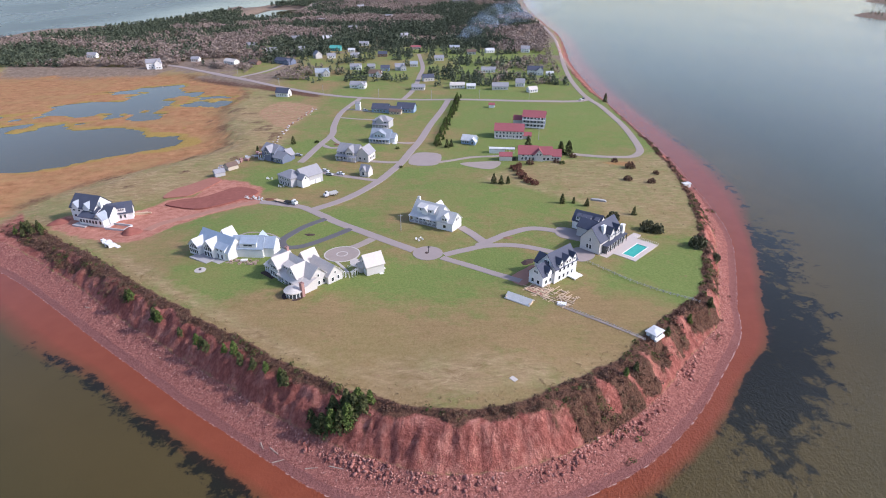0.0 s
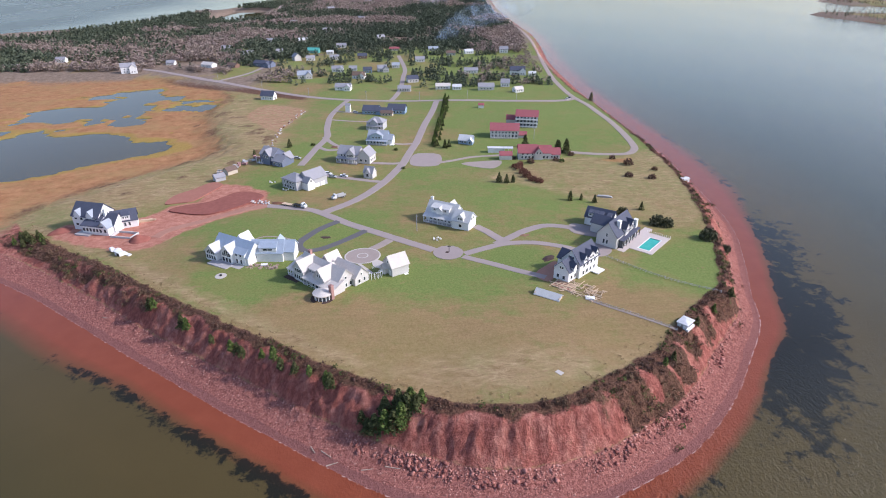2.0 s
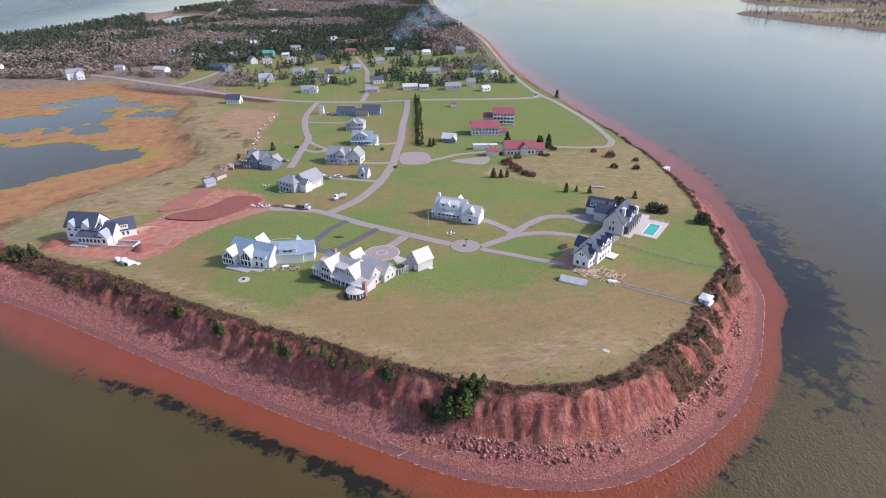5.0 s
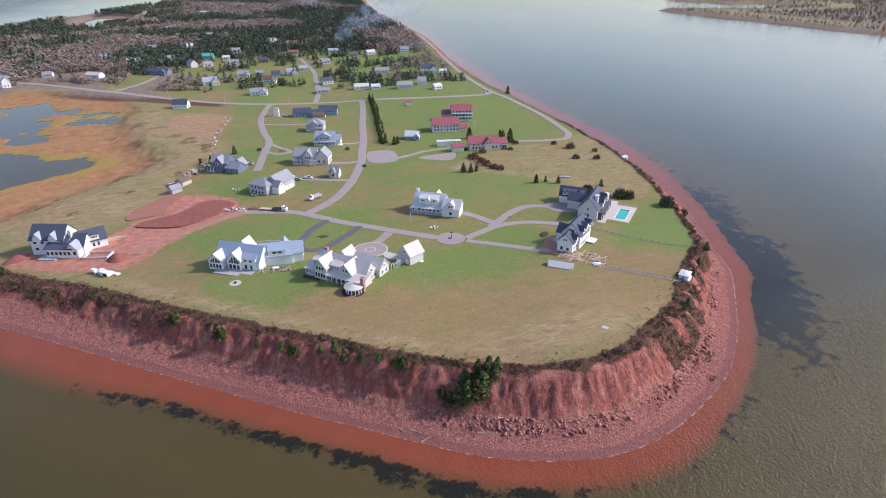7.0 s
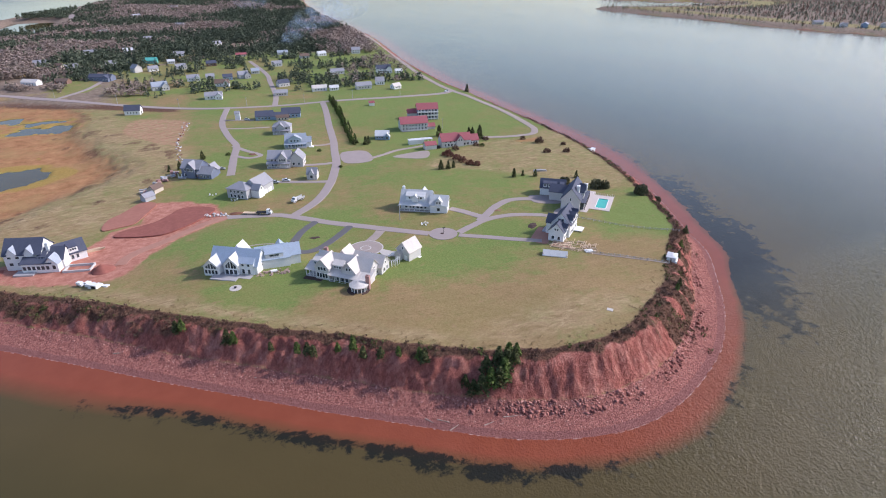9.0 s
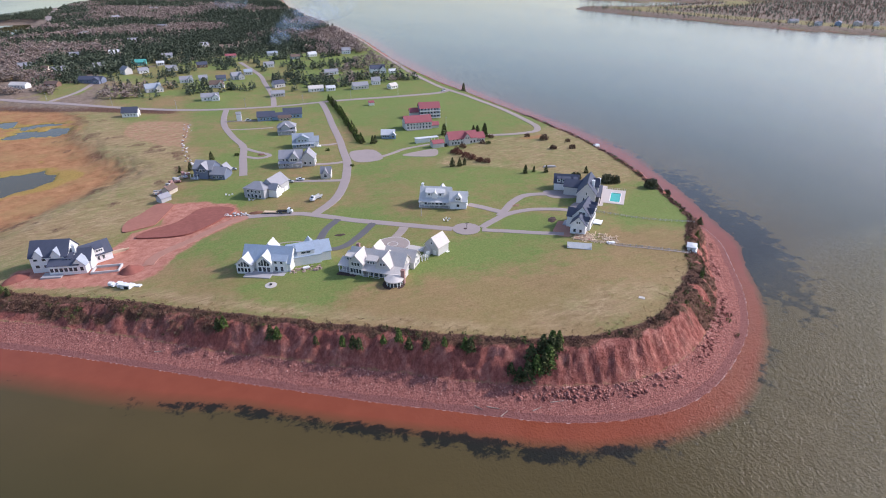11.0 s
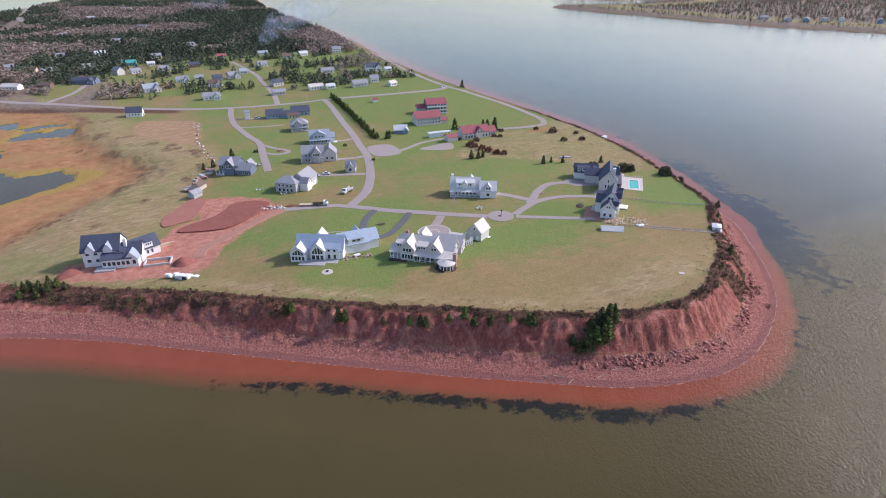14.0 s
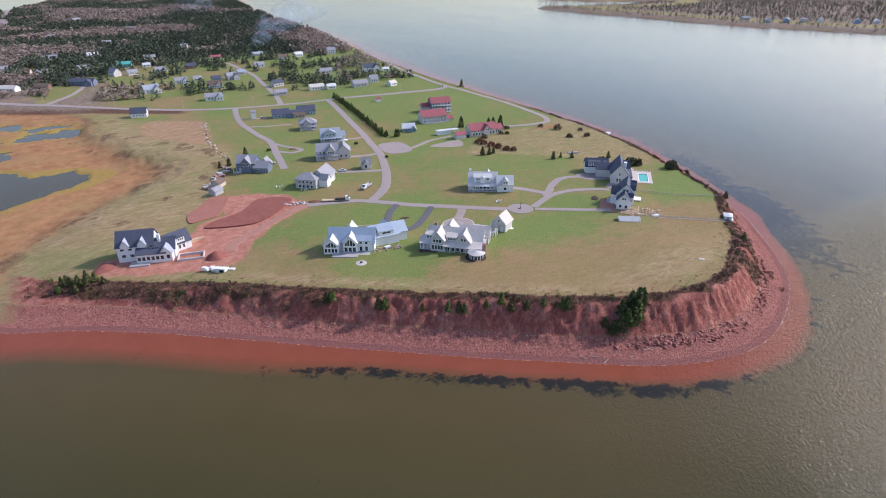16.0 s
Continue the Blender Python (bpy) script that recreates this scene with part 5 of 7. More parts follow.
    row(h, (7, 5), (14, 10), "f", 4, 0.9, 1.3, 1.4), row(h, (28.5, 9), (15, 10), "f", 4, 1.0, 1.3, 1.4), row(h, (22, -2), (10, 5), "f", 3, 0.8, 1.2, 1.3)
    sh = thing("shed", -72.5, 510.5, -10, "small white upright shed", "shed")
    block(sh, (0, 0), (4, 4), 5.6, 7.2, wall=W_WHITE, roof=R_GREY, over=0.2)

    h = thing("house", -117.0, 366.8, -34, "slate-blue two-storey house with grey roof and gables", "house")
    block(h, (6, 5.5), (12, 10), 6.0, 9.8, wall=W_NAVY, roof=R_GREY)
    block(h, (6.8, 1.6), (5.6, 5), 6.4, 9.8, "y", wall=W_NAVY, roof=R_GREY)
    block(h, (15.6, 3.4), (9, 8), 3.6, 6.8, wall=W_NAVY, roof=R_GREY)
    block(h, (16, 8.4), (6, 5), 4.0, 7.4, "y", wall=W_NAVY, roof=R_GREY)
    porch(h, -1.2, 3.6, -2.0, 0.6, 3.2, 3, None, 0.5)
    row(h, (6, 5.5), (12, 10), "f", 4, 4.0, 1.1, 1.4), row(h, (6, 5.5), (12, 10), "f", 4, 0.8, 1.2, 1.6)
    row(h, (6.8, 1.6), (5.6, 5), "f", 2, 4.4, 1.2, 1.6), row(h, (15.6, 3.4), (9, 8), "f", 3, 0.9, 1.1, 1.4)
    row(h, (6, 5.5), (12, 10), "l", 2, 4.0, 1.1, 1.4)

    h = thing("cottage", -48.8, 331.8, -25, "small pale grey cottage with steep roof", "cottage")
    block(h, (3, 2.6), (6, 5.2), 3.4, 6.6, wall=W_PALE, roof=R_GREY, over=0.3)
    block(h, (3, 0.9), (3, 3), 3.6, 6.0, "y", wall=W_PALE, roof=R_GREY, over=0.3)
    window(h, 3, -0.65, 1.0, 1.5, 1.8, 0)


W_STEEL_PALE = cladding("pale_blue_boards", (0.45, 0.53, 0.60))
house_row()


def red_row():
    h = thing("lodge", 38.2, 415.2, -9, "grey two-storey lodge with red roof and verandas", "lodge")
    block(h, (11, 6.5), (21, 12), 5.6, 9.6, wall=W_PALE, roof=R_RED)
    porch(h, 1, 21, -1.4, 0.6, 2.9, 8, None)
    row(h, (11, 6.5), (21, 12), "f", 8, 3.4, 1.2, 1.3, 0.03, 0.97), row(h, (11, 6.5), (21, 12), "f", 8, 0.7, 1.3, 1.6, 0.03, 0.97)
    row(h, (11, 6.5), (21, 12), "l", 3, 3.4, 1.1, 1.3)
    block(h, (24, 3), (6, 5), 2.6, 4.6, wall=W_PALE, roof=R_RED)
    h = thing("lodge", 63.0, 443.5, -14, "grey three-storey lodge with red roof and white balconies", "lodge")
    block(h, (8, 6), (17, 11), 8.2, 12.0, wall=W_NAVY, roof=R_RED)
    block(h, (-4, 8), (8, 7), 4.6, 7.2, wall=W_PALE, roof=R_RED)
    for z in (0.4, 3.2, 6.0):
        part("balcony", Solid().box(8, -0.8, z, 17, 2.4, 0.25).box(8, -1.9, z + 0.9, 17, 0.1, 0.12).box(8, -1.9, z + 0.3, 17, 0.06, 0.5), TRIM, h, "white balcony")
        row(h, (8, 6), (17, 11), "f", 6, z + 0.4, 1.5, 1.6, 0.03, 0.97)
    for i in range(7):
        part("post", Solid().box(0 + i * 2.67, -1.9, -0.5, 0.26, 0.26, 9.0), TRIM, h)
    h = thing("lodge", 49.5, 360.0, -6, "grey shingle lodge with red roof and dormer gable", "lodge")
    block(h, (6, 5), (12, 9.5), 4.6, 8.8, wall=W_PALE, roof=R_RED)
    block(h, (16.5, 5), (9.5, 9), 4.6, 8.4, wall=W_PALE, roof=R_RED)
    block(h, (13.0, 2.4), (5, 6), 5.0, 8.0, "y", wall=W_PALE, roof=R_RED)
    block(h, (23.5, 5), (7, 8), 3.6, 6.8, wall=W_PALE, roof=R_RED)
    row(h, (6, 5), (12, 9.5), "f", 4, 0.8, 1.2, 1.6), row(h, (6, 5), (12, 9.5), "f", 3, 3.2, 1.0, 1.1)
    row(h, (16.5, 5), (9.5, 9), "f", 3, 0.8, 1.3, 1.6), row(h, (13.0, 2.4), (5, 6), "f", 2, 4.0, 0.9, 1.3), row(h, (23.5, 5), (7, 8), "f", 3, 1.2, 1.1, 1.3)
    h = thing("shed", 37.5, 360.5, -4, "small grey shed with red roof", "shed")
    block(h, (4, 3), (8, 6), 3.0, 4.8, wall=W_PALE, roof=R_RED, over=0.3)
    part("doorway", Solid().box(9.3, 0.6, -0.4, 2.2, 0.4, 2.6), BLACK, h)
    h = thing("carport", 32.0, 378.6, -6, "long white flat-roofed carport", "carport")
    block(h, (5.5, 2), (10.5, 4), 3.0, 3.2, kind="flat", wall=W_WHITE, roof=R_WHITE, over=0.3)
    part("canopy", Solid().box(14, 2, 3.0, 6.5, 4.6, 0.3), R_WHITE, h)
    for x in (11.5, 14, 16.8):
        part("post", Solid().box(x, 0.2, -0.4, 0.2, 0.2, 3.4), TRIM, h)
    h = thing("boathouse", 14.2, 402.0, -22, "small blue house with bright white roof", "boathouse")
    block(h, (4.8, 4), (9.6, 7.5), 2.9, 5.8, wall=W_BLUE, roof=R_WHITE, over=0.5)
    block(h, (8.6, 0.8), (3.6, 3.4), 2.6, 4.8, "y", wall=W_BLUE, roof=R_WHITE, over=0.4)
    row(h, (4.8, 4), (9.6, 7.5), "f", 3, 0.8, 1.1, 1.2, 0.05, 0.6), row(h, (8.6, 0.8), (3.6, 3.4), "f", 1, 0.7, 1.4, 1.6, 0.3, 0.7)
    h = thing("shed", 45.0, 517.0, -8, "small white shed with red roof in a field", "shed")
    block(h, (0, 0), (5, 4), 2.6, 4.0, wall=W_WHITE, roof=R_RED, over=0.3)
    h = thing("barn", -162.5, 578.5, -14, "white barn with dark roof beside the road", "barn")
    block(h, (6.4, 4), (13, 8), 4.0, 8.0, wall=W_WHITE, roof=R_NAVY)
    row(h, (6.4, 4), (13, 8), "f", 4, 1.2, 1.0, 1.2)
    door(h, 12.95, 4, 0, 2.2, 2.8, 90, BLACK, "barn_door")
    h = thing("viewing_hut", 71.0, 162.6, 40, "small white hut at the cliff edge", "hut")
    block(h, (0, 0), (4.6, 3.4), 2.0, 2.7, kind="hip", wall=W_WHITE, roof=R_WHITE, over=0.4)
    window(h, 0, -1.74, 0.7, 3.4, 0.8, 0)
    door(h, -2.35, 0, 0, 0.9, 1.8, -90, STONE_GREY)
    part("sill", Solid().box(0, -2.0, -0.3, 5.0, 0.8, 0.8), TRIM, h)
    h = thing("hut", 139.5, 313.5, 20, "small white hut near the shore", "hut")
    block(h, (0, 0), (5, 3), 0.9, 1.2, wall=W_WHITE, roof=R_WHITE, over=0.2)


red_row()


# ---- the village ----
def village_house(x, y, turn, L, W, h, r, wall, roof, wing=0):
    words = {"white_boards": "white", "grey_shingles": "grey", "pale_grey_shingles": "pale grey", "slate_blue_boards": "slate-blue", "blue_boards": "blue",
             "tan_boards": "tan", "brown_boards": "brown", "teal_boards": "teal"}[wall.name]
    top = {"dark_slate_shingles": "dark", "grey_shingles_roof": "grey", "weathered_cedar": "pale", "red_shingles": "red", "white_metal": "white", "brown_shingles": "brown",
           "teal_metal": "teal", "pale_blue_shingles": "blue-grey", "blue_grey_metal": "blue-grey"}[roof.name]
    v = thing("village_house", x, y, turn, "%s village house with %s roof on a lawn" % (words, top), "house", "village houses")
    block(v, (0, 0), (L, W), h, r, wall=wall, roof=roof, over=0.4)
    row(v, (0, 0), (L, W), "f", 4 if L > 12 else 3, 1.0, 1.2, 1.3)
    row(v, (0, 0), (L, W), "l", 2, 1.0, 1.1, 1.3)
    if h > 4.5:
        row(v, (0, 0), (L, W), "f", 3, 3.7, 1.1, 1.2)
    if wing:
        block(v, (wing * L * 0.32, -W * 0.45), (W * 0.75, W * 0.8), h * 0.95, r * 0.94, "y", wall=wall, roof=roof, over=0.35)
        row(v, (wing * L * 0.32, -W * 0.45), (W * 0.75, W * 0.8), "f", 2, 1.0, 1.1, 1.3)


HOUSES_WEST = [(-345, 723, 20, 16, 10, 7, 11, W_WHITE, R_GREY, 1), (-315, 776, 0, 10, 8, 3, 5.5, W_WHITE, R_GREY, 0), (-263, 757, -30, 18, 9, 3.4, 6, W_WHITE, R_PALE, 0),
               (-233, 754, -28, 14, 8, 3, 5.5, W_BROWN, R_BROWN, 0), (-196, 759, -26, 26, 10, 4, 7, W_NAVY, R_NAVY, 1), (-195, 862, 10, 12, 8, 3.2, 6, W_WHITE, R_GREY, 0),
               (-163, 800, -60, 11, 9, 5, 9, W_PALE, R_GREY, 0), (-136, 684, 10, 15, 10, 4, 8, W_PALE, R_STEEL, 1), (-149, 862, -10, 16, 8, 4, 7, W_TEAL, R_TEAL, 0),
               (-125, 851, 0, 9, 7, 3, 5, W_WHITE, R_WHITE, 0), (-145, 800, 15, 11, 8, 3.2, 6, W_WHITE, R_GREY, 0)]
HOUSES_BACK = [(-114, 804, 5, 12, 8, 3.4, 6, W_PALE, R_GREY, 1), (-102, 720, 0, 13, 8, 3.4, 6.4, W_WHITE, R_GREY, 1), (-84, 724, 0, 9, 7, 3, 5.5, W_GREY, R_GREY, 0),
                 (-74, 678, -10, 14, 9, 3.6, 7, W_WHITE, R_BROWN, 1), (-86, 617, -8, 16, 9, 3.4, 6.4, W_WHITE, R_GREY, 1), (-66, 712, 0, 10, 8, 3.4, 6, W_BLUE, R_NAVY, 0),
                 (-78, 812, 0, 12, 8, 3.6, 6.5, W_BROWN, R_NAVY, 0), (-49, 715, 10, 11, 9, 4, 7.5, W_GREY, R_GREY, 1), (-33, 738, 0, 9, 8, 3.4, 6, W_PALE, R_STEEL, 0),
                 (-36, 879, 0, 14, 7, 3, 5, W_TAN, R_RED, 0), (-14, 652, 15, 12, 8, 4, 7, W_PALE, R_NAVY, 0)]
HOUSES_MIDDLE = [(-23, 607, -5, 13, 8, 3.2, 5.6, W_PALE, R_GREY, 0), (-2, 778, 0, 12, 8, 3.6, 6.4, W_WHITE, R_GREY, 0), (-115, 915, 0, 14, 8, 3.2, 6, W_WHITE, R_GREY, 0),
                 (42, 830, 0, 12, 8, 3.4, 6, W_GREY, R_BROWN, 0), (68, 843, 10, 12, 8, 3.4, 6, W_WHITE, R_WHITE, 0), (118, 846, -10, 12, 9, 5, 8.4, W_WHITE, R_GREY, 0),
                 (55, 694, -5, 16, 8, 3.4, 6, W_WHITE, R_GREY, 0), (107, 679, -8, 17, 10, 5, 8.6, W_WHITE, R_NAVY, 1), (17, 613, -4, 15, 8, 3.2, 5.6, W_WHITE, R_PALE, 0),
                 (31, 607, -4, 9, 7, 3, 5, W_WHITE, R_WHITE, 0), (60, 598, -4, 16, 9, 3.6, 6.6, W_PALE, R_GREY, 0)]
HOUSES_LANE = [(82, 612, -10, 9, 8, 4, 7.5, W_WHITE, R_GREY, 0), (90, 582, 20, 9, 7, 3, 5.4, W_WHITE, R_PALE, 0), (122, 668, -5, 8, 6, 2.8, 4.6, W_WHITE, R_WHITE, 0),
               (20, 877, 0, 14, 8, 3.2, 5.6, W_PALE, R_STEEL, 0), (-277, 894, 0, 14, 8, 4, 7, W_GREY, R_GREY, 0), (-237, 851, 10, 14, 8, 3.2, 6, W_WHITE, R_GREY, 0),
               (-231, 981, 0, 15, 8, 3.2, 6, W_WHITE, R_GREY, 0), (-253, 870, -20, 8, 6, 3, 5, W_TAN, R_BROWN, 0), (-182, 982, 10, 14, 8, 3.2, 6, W_WHITE, R_WHITE, 0),
               (-460, 800, 0, 12, 8, 4, 7, W_WHITE, R_GREY, 0), (-60, 1010, 30, 13, 8, 3.6, 6.5, W_PALE, R_GREY, 0)]
HOUSES_EAST = [(-160, 1120, 0, 16, 9, 3.6, 6.5, W_WHITE, R_GREY, 0), (-240, 1250, 20, 16, 9, 4, 7, W_PALE, R_GREY, 0), (-110, 1330, -25, 16, 9, 4, 7, W_PALE, R_GREY, 0),
               (-200, 1560, 35, 18, 10, 5, 8, W_PALE, R_GREY, 0), (-120, 1800, -20, 20, 12, 5, 8, W_PALE, R_GREY, 0), (1077, 858, -30, 18, 10, 5, 8, W_PALE, R_GREY, 0),
               (1072, 802, 40, 18, 10, 5, 8, W_WHITE, R_GREY, 1), (1106, 782, 30, 22, 11, 6, 9, W_BLUE, R_STEEL, 0), (1136, 765, 30, 20, 11, 6, 9, W_PALE, R_GREY, 1),
               (1166, 745, 30, 18, 10, 6, 9, W_WHITE, R_GREY, 0), (1206, 692, 30, 20, 10, 6, 9, W_BLUE, R_STEEL, 0)]
HOUSES_SHORE = [(1240, 671, 30, 20, 10, 5, 8, W_WHITE, R_WHITE, 0), (1290, 640, 30, 20, 10, 5, 8, W_PALE, R_GREY, 0)]
VILLAGE = HOUSES_WEST + HOUSES_BACK + HOUSES_MIDDLE + HOUSES_LANE + HOUSES_EAST + HOUSES_SHORE
for spec in VILLAGE:
    village_house(*spec)


# ---- vehicles ----
def paint(name, c):
    k = Mat(name)
    return k.done(k.mix(k.noise(1.5, 3), tuple(v * 0.9 for v in c), c), 0.3, 0.1, 0.5)


PAINT_WHITE, PAINT_RED, PAINT_GREY, PAINT_DARK = paint("white_car_paint", (0.75, 0.76, 0.78)), paint("red_car_paint", (0.45, 0.05, 0.04)), paint("silver_car_paint", (0.45, 0.46, 0.48)), paint("dark_car_paint", (0.05, 0.05, 0.06))


def wheels(root, xs, y, r=0.36):
    for x in xs:
        for sy in (-y, y):
            s = Solid().tube(0, 0, -0.13, r, r, 0.26, 12)
            w = part("wheel", s, BLACK, root, at=pose(x, sy, r, 90, 0, 0))
            part("rim", Solid().tube(0, 0, -0.14, r * 0.6, r * 0.6, 0.28, 10), PAINT_GREY, w)


def hull(s, profile, half):
    """Extrudes a side view (x, z) across the car's width."""
    n = len(profile)
    v = [(x, -half, z) for x, z in profile] + [(x, half, z) for x, z in profile]
    s.add(v, [tuple(range(n)), tuple(range(2 * n - 1, n - 1, -1))] + [(i, i + n, (i + 1) % n + n, (i + 1) % n) for i in range(n)])
    return s


def car(x, y, turn, material, label, kind="suv"):
    c = thing("car" if kind == "suv" else "pickup_truck", x, y, turn, label, "car" if kind == "suv" else "pickup", z=ground_z(x, y) + 0.12)
    part("body", hull(Solid(), [(-2.3, 0.35), (2.3, 0.35), (2.35, 0.75), (1.2, 1.0), (-2.25, 1.05)], 0.9), material, c)
    if kind == "suv":
        part("cabin", hull(Solid(), [(-2.15, 1.05), (1.1, 1.02), (0.45, 1.55), (-1.9, 1.58)], 0.78), GLASS, c)
        part("roof", Solid().box(-0.75, 0, 1.55, 2.3, 1.5, 0.08), material, c)
    else:
        part("cabin", hull(Solid(), [(-0.7, 1.05), (1.1, 1.02), (0.5, 1.65), (-0.55, 1.65)], 0.8), GLASS, c)
        part("roof", Solid().box(-0.02, 0, 1.64, 1.05, 1.55, 0.08), material, c)
        part("bed", Solid().box(-1.5, 0.86, 1.0, 1.6, 0.08, 0.35).box(-1.5, -0.86, 1.0, 1.6, 0.08, 0.35).box(-2.28, 0, 1.0, 0.08, 1.75, 0.35), material, c)
    for sy in (-0.65, 0.65):
        part("headlight", Solid().box(2.33, sy, 0.62, 0.06, 0.3, 0.14), TRIM, c)
    wheels(c, (-1.45, 1.45), 0.86)


car(-70.5, 339.0, -22, PAINT_WHITE, "white sport utility car parked on a drive")
car(-67.0, 332.6, -18, PAINT_GREY, "silver car parked on a drive")
car(-60.5, 333.6, -22, PAINT_WHITE, "white pickup truck parked on a drive", "pickup")
car(-94, 371.5, -12, PAINT_GREY, "silver car parked beside a blue house")
car(131, 545, 20, PAINT_WHITE, "white car parked at the shore road")
car(134, 550, 60, PAINT_DARK, "dark car parked at the shore road")
car(-66, 505, -10, PAINT_WHITE, "white car parked beside a shed")


def lorry(x, y, turn, cab, load, label):
    t = thing("truck", x, y, turn, label, "truck", z=ground_z(x, y) + 0.12)
    part("chassis", Solid().box(-0.8, 0, 0.6, 7.6, 0.9, 0.3), BLACK, t)
    part("cab", hull(Solid(), [(1.0, 0.6), (3.4, 0.6), (3.4, 1.6), (2.6, 1.75), (2.2, 2.7), (1.0, 2.7)], 1.1), cab, t)
    part("windscreen", hull(Solid(), [(2.62, 1.75), (2.66, 1.75), (2.28, 2.62), (2.22, 2.62)], 0.95), GLASS, t)
    part("bed", Solid().box(-1.9, 0, 0.95, 5.2, 2.3, 0.2).box(-1.9, 1.1, 1.1, 5.2, 0.12, load).box(-1.9, -1.1, 1.1, 5.2, 0.12, load).box(0.6, 0, 1.1, 0.15, 2.3, load), PAINT_GREY if load > 0.5 else BLACK, t)
    wheels(t, (-3.4, -2.2, 2.4), 1.0, 0.5)


lorry(-60.5, 296.5, 215, PAINT_WHITE, 1.0, "white dump truck with grey bed parked beside a lane")
lorry(-78.5, 284.6, -28, PAINT_WHITE, 0.15, "white flatbed truck parked on a road")
tr = thing("trailer", -85.5, 288.5, -28, "low timber flatbed trailer on a road", "trailer")
part("bed", Solid().box(0, 0, 0.7, 7, 2.3, 0.25), LUMBER, tr)
wheels(tr, (-2.0, -1.0), 1.0, 0.4)


# ---- building clutter ----
def heap(name, x, y, rx, ry, h, turn, material, label, category, seed=0):
    """A heap of loose earth with an uneven crest."""
    n, rings = 26, 9
    v, f = [], []
    for k in range(rings + 1):
        u = k / rings
        for i in range(n):
            a = 2 * math.pi * i / n
            wob = 1 + 0.22 * (noise.noise((math.cos(a) * 1.3 + seed, math.sin(a) * 1.3, u * 2)))
            q = Matrix.Rotation(radians(turn), 2) @ Vector((rx * (1 - u) * wob * math.cos(a), ry * (1 - u) * wob * math.sin(a)))
            z = h * (1 - (1 - u) ** 1.3) + 0.25 * noise.noise((q.x * 0.6, q.y * 0.6, seed)) * (0 < k)
            v.append((q.x, q.y, z - (0.5 if k == 0 else 0)))
    for k in range(rings):
        f += [(k * n + i, k * n + (i + 1) % n, (k + 1) * n + (i + 1) % n, (k + 1) * n + i) for i in range(n)]
    me = bpy.data.meshes.new(name)
    me.from_pydata(v, [], f)
    me.materials.append(material)
    for p in me.polygons:
        p.use_smooth = True
    ob = new(name, me)
    ob.matrix_basis = pose(x, y, ground_z(x, y) - 0.1)
    return tagged(ob, label, category)


SOIL_DARK = plain("dark_red_soil", (0.31, 0.118, 0.095), 0.95, 0, 0.4, 1.6, 0.1)
SOIL_RED = plain("red_soil", (0.38, 0.17, 0.13), 0.95, 0, 0.3, 1.2, 0.1)
heap("soil_heap", -149.5, 255.5, 5.2, 4.4, 3.4, 10, SOIL_DARK, "conical heap of dark red soil", "heap", 1)
paved("soil_terrace", [(-148.2, 291), (-137, 285.5), (-125, 283), (-112, 290.5), (-102.2, 300.6), (-103.2, 306.7), (-111, 312), (-118.3, 312.4), (-125, 305), (-131.4, 299.9), (-143.4, 296.3)], SOIL_DARK, "raised terrace of scraped dark red soil", 0.7, category="earth")
paved("soil_terrace", [(-154, 301.5), (-146, 302), (-139.6, 304.2), (-134, 316), (-130.2, 327.5), (-137.9, 332.1), (-146, 322), (-152.8, 313.7)], SOIL_RED, "flat terrace of scraped red soil", 0.45, category="earth")
heap("soil_bank", -193, 271, 6, 4, 2.0, 30, SOIL_DARK, "bank of red soil beside a new house", "heap", 5)
heap("planting_bed", -61, 246.3, 3.4, 1.7, 0.5, 0, MULCH, "dark planting bed on an oval lawn", "bed", 6)
heap("planting_bed", -91.5, 293, 4.2, 2.2, 0.9, -10, plain("russet_plants", (0.22, 0.10, 0.06), 0.95, 0, 0.4, 0.5), "russet planting bed beside the road", "bed", 7)
heap("planting_bed", -73, 397, 3.0, 2.4, 0.9, 0, plain("russet_shrubs", (0.20, 0.10, 0.07), 0.95, 0, 0.4, 0.5), "russet planting bed inside a turning loop", "bed", 8)
heap("planting_bed", -6, 225.4, 2.2, 1.9, 0.4, 0, MULCH, "round planting bed in a turning circle", "bed", 9)
heap("planting_bed", 36, 216, 4.0, 2.4, 0.6, 40, MULCH, "curved planting bed beside a white house", "bed", 10)
heap("planting_bed", 30, 240, 3.0, 2.0, 0.5, 20, plain("dry_plants", (0.26, 0.15, 0.09), 0.95, 0, 0.4, 0.5), "patch of dry red plants on a lawn", "bed", 11)
FND = plain("foundation_concrete", (0.55, 0.54, 0.53), 0.85, 0, 0.15)
fd = thing("foundation", -159, 262.6, -14, "open concrete foundation on red earth", "foundation")
for a, b, sx, sy in ((0, -2.9, 11, 0.5), (0, 2.9, 11, 0.5), (-5.25, 0, 0.5, 5.4), (5.25, 0, 0.5, 5.4)):
    part("footing_wall", Solid().box(a, b, -0.6, sx, sy, 1.6), FND, fd)
db = thing("material_stack", -151, 239.8, -38, "wrapped building materials and boards in grass", "stack")
rr = random.Random(3)
for i in range(9):
    part("bundle", Solid().box(-6.5 + i * 1.5, rr.uniform(-0.6, 0.9), 0, rr.uniform(1.4, 2.4), rr.uniform(1.2, 2.0), rr.uniform(0.6, 1.5), rr.uniform(-0.4, 0.4)), WRAP, db)
part("crate", Solid().box(1.5, -1.3, 0, 4.2, 1.8, 1.9).box(1.5, -1.3, 1.9, 4.6, 2.2, 0.15), WRAP, db)
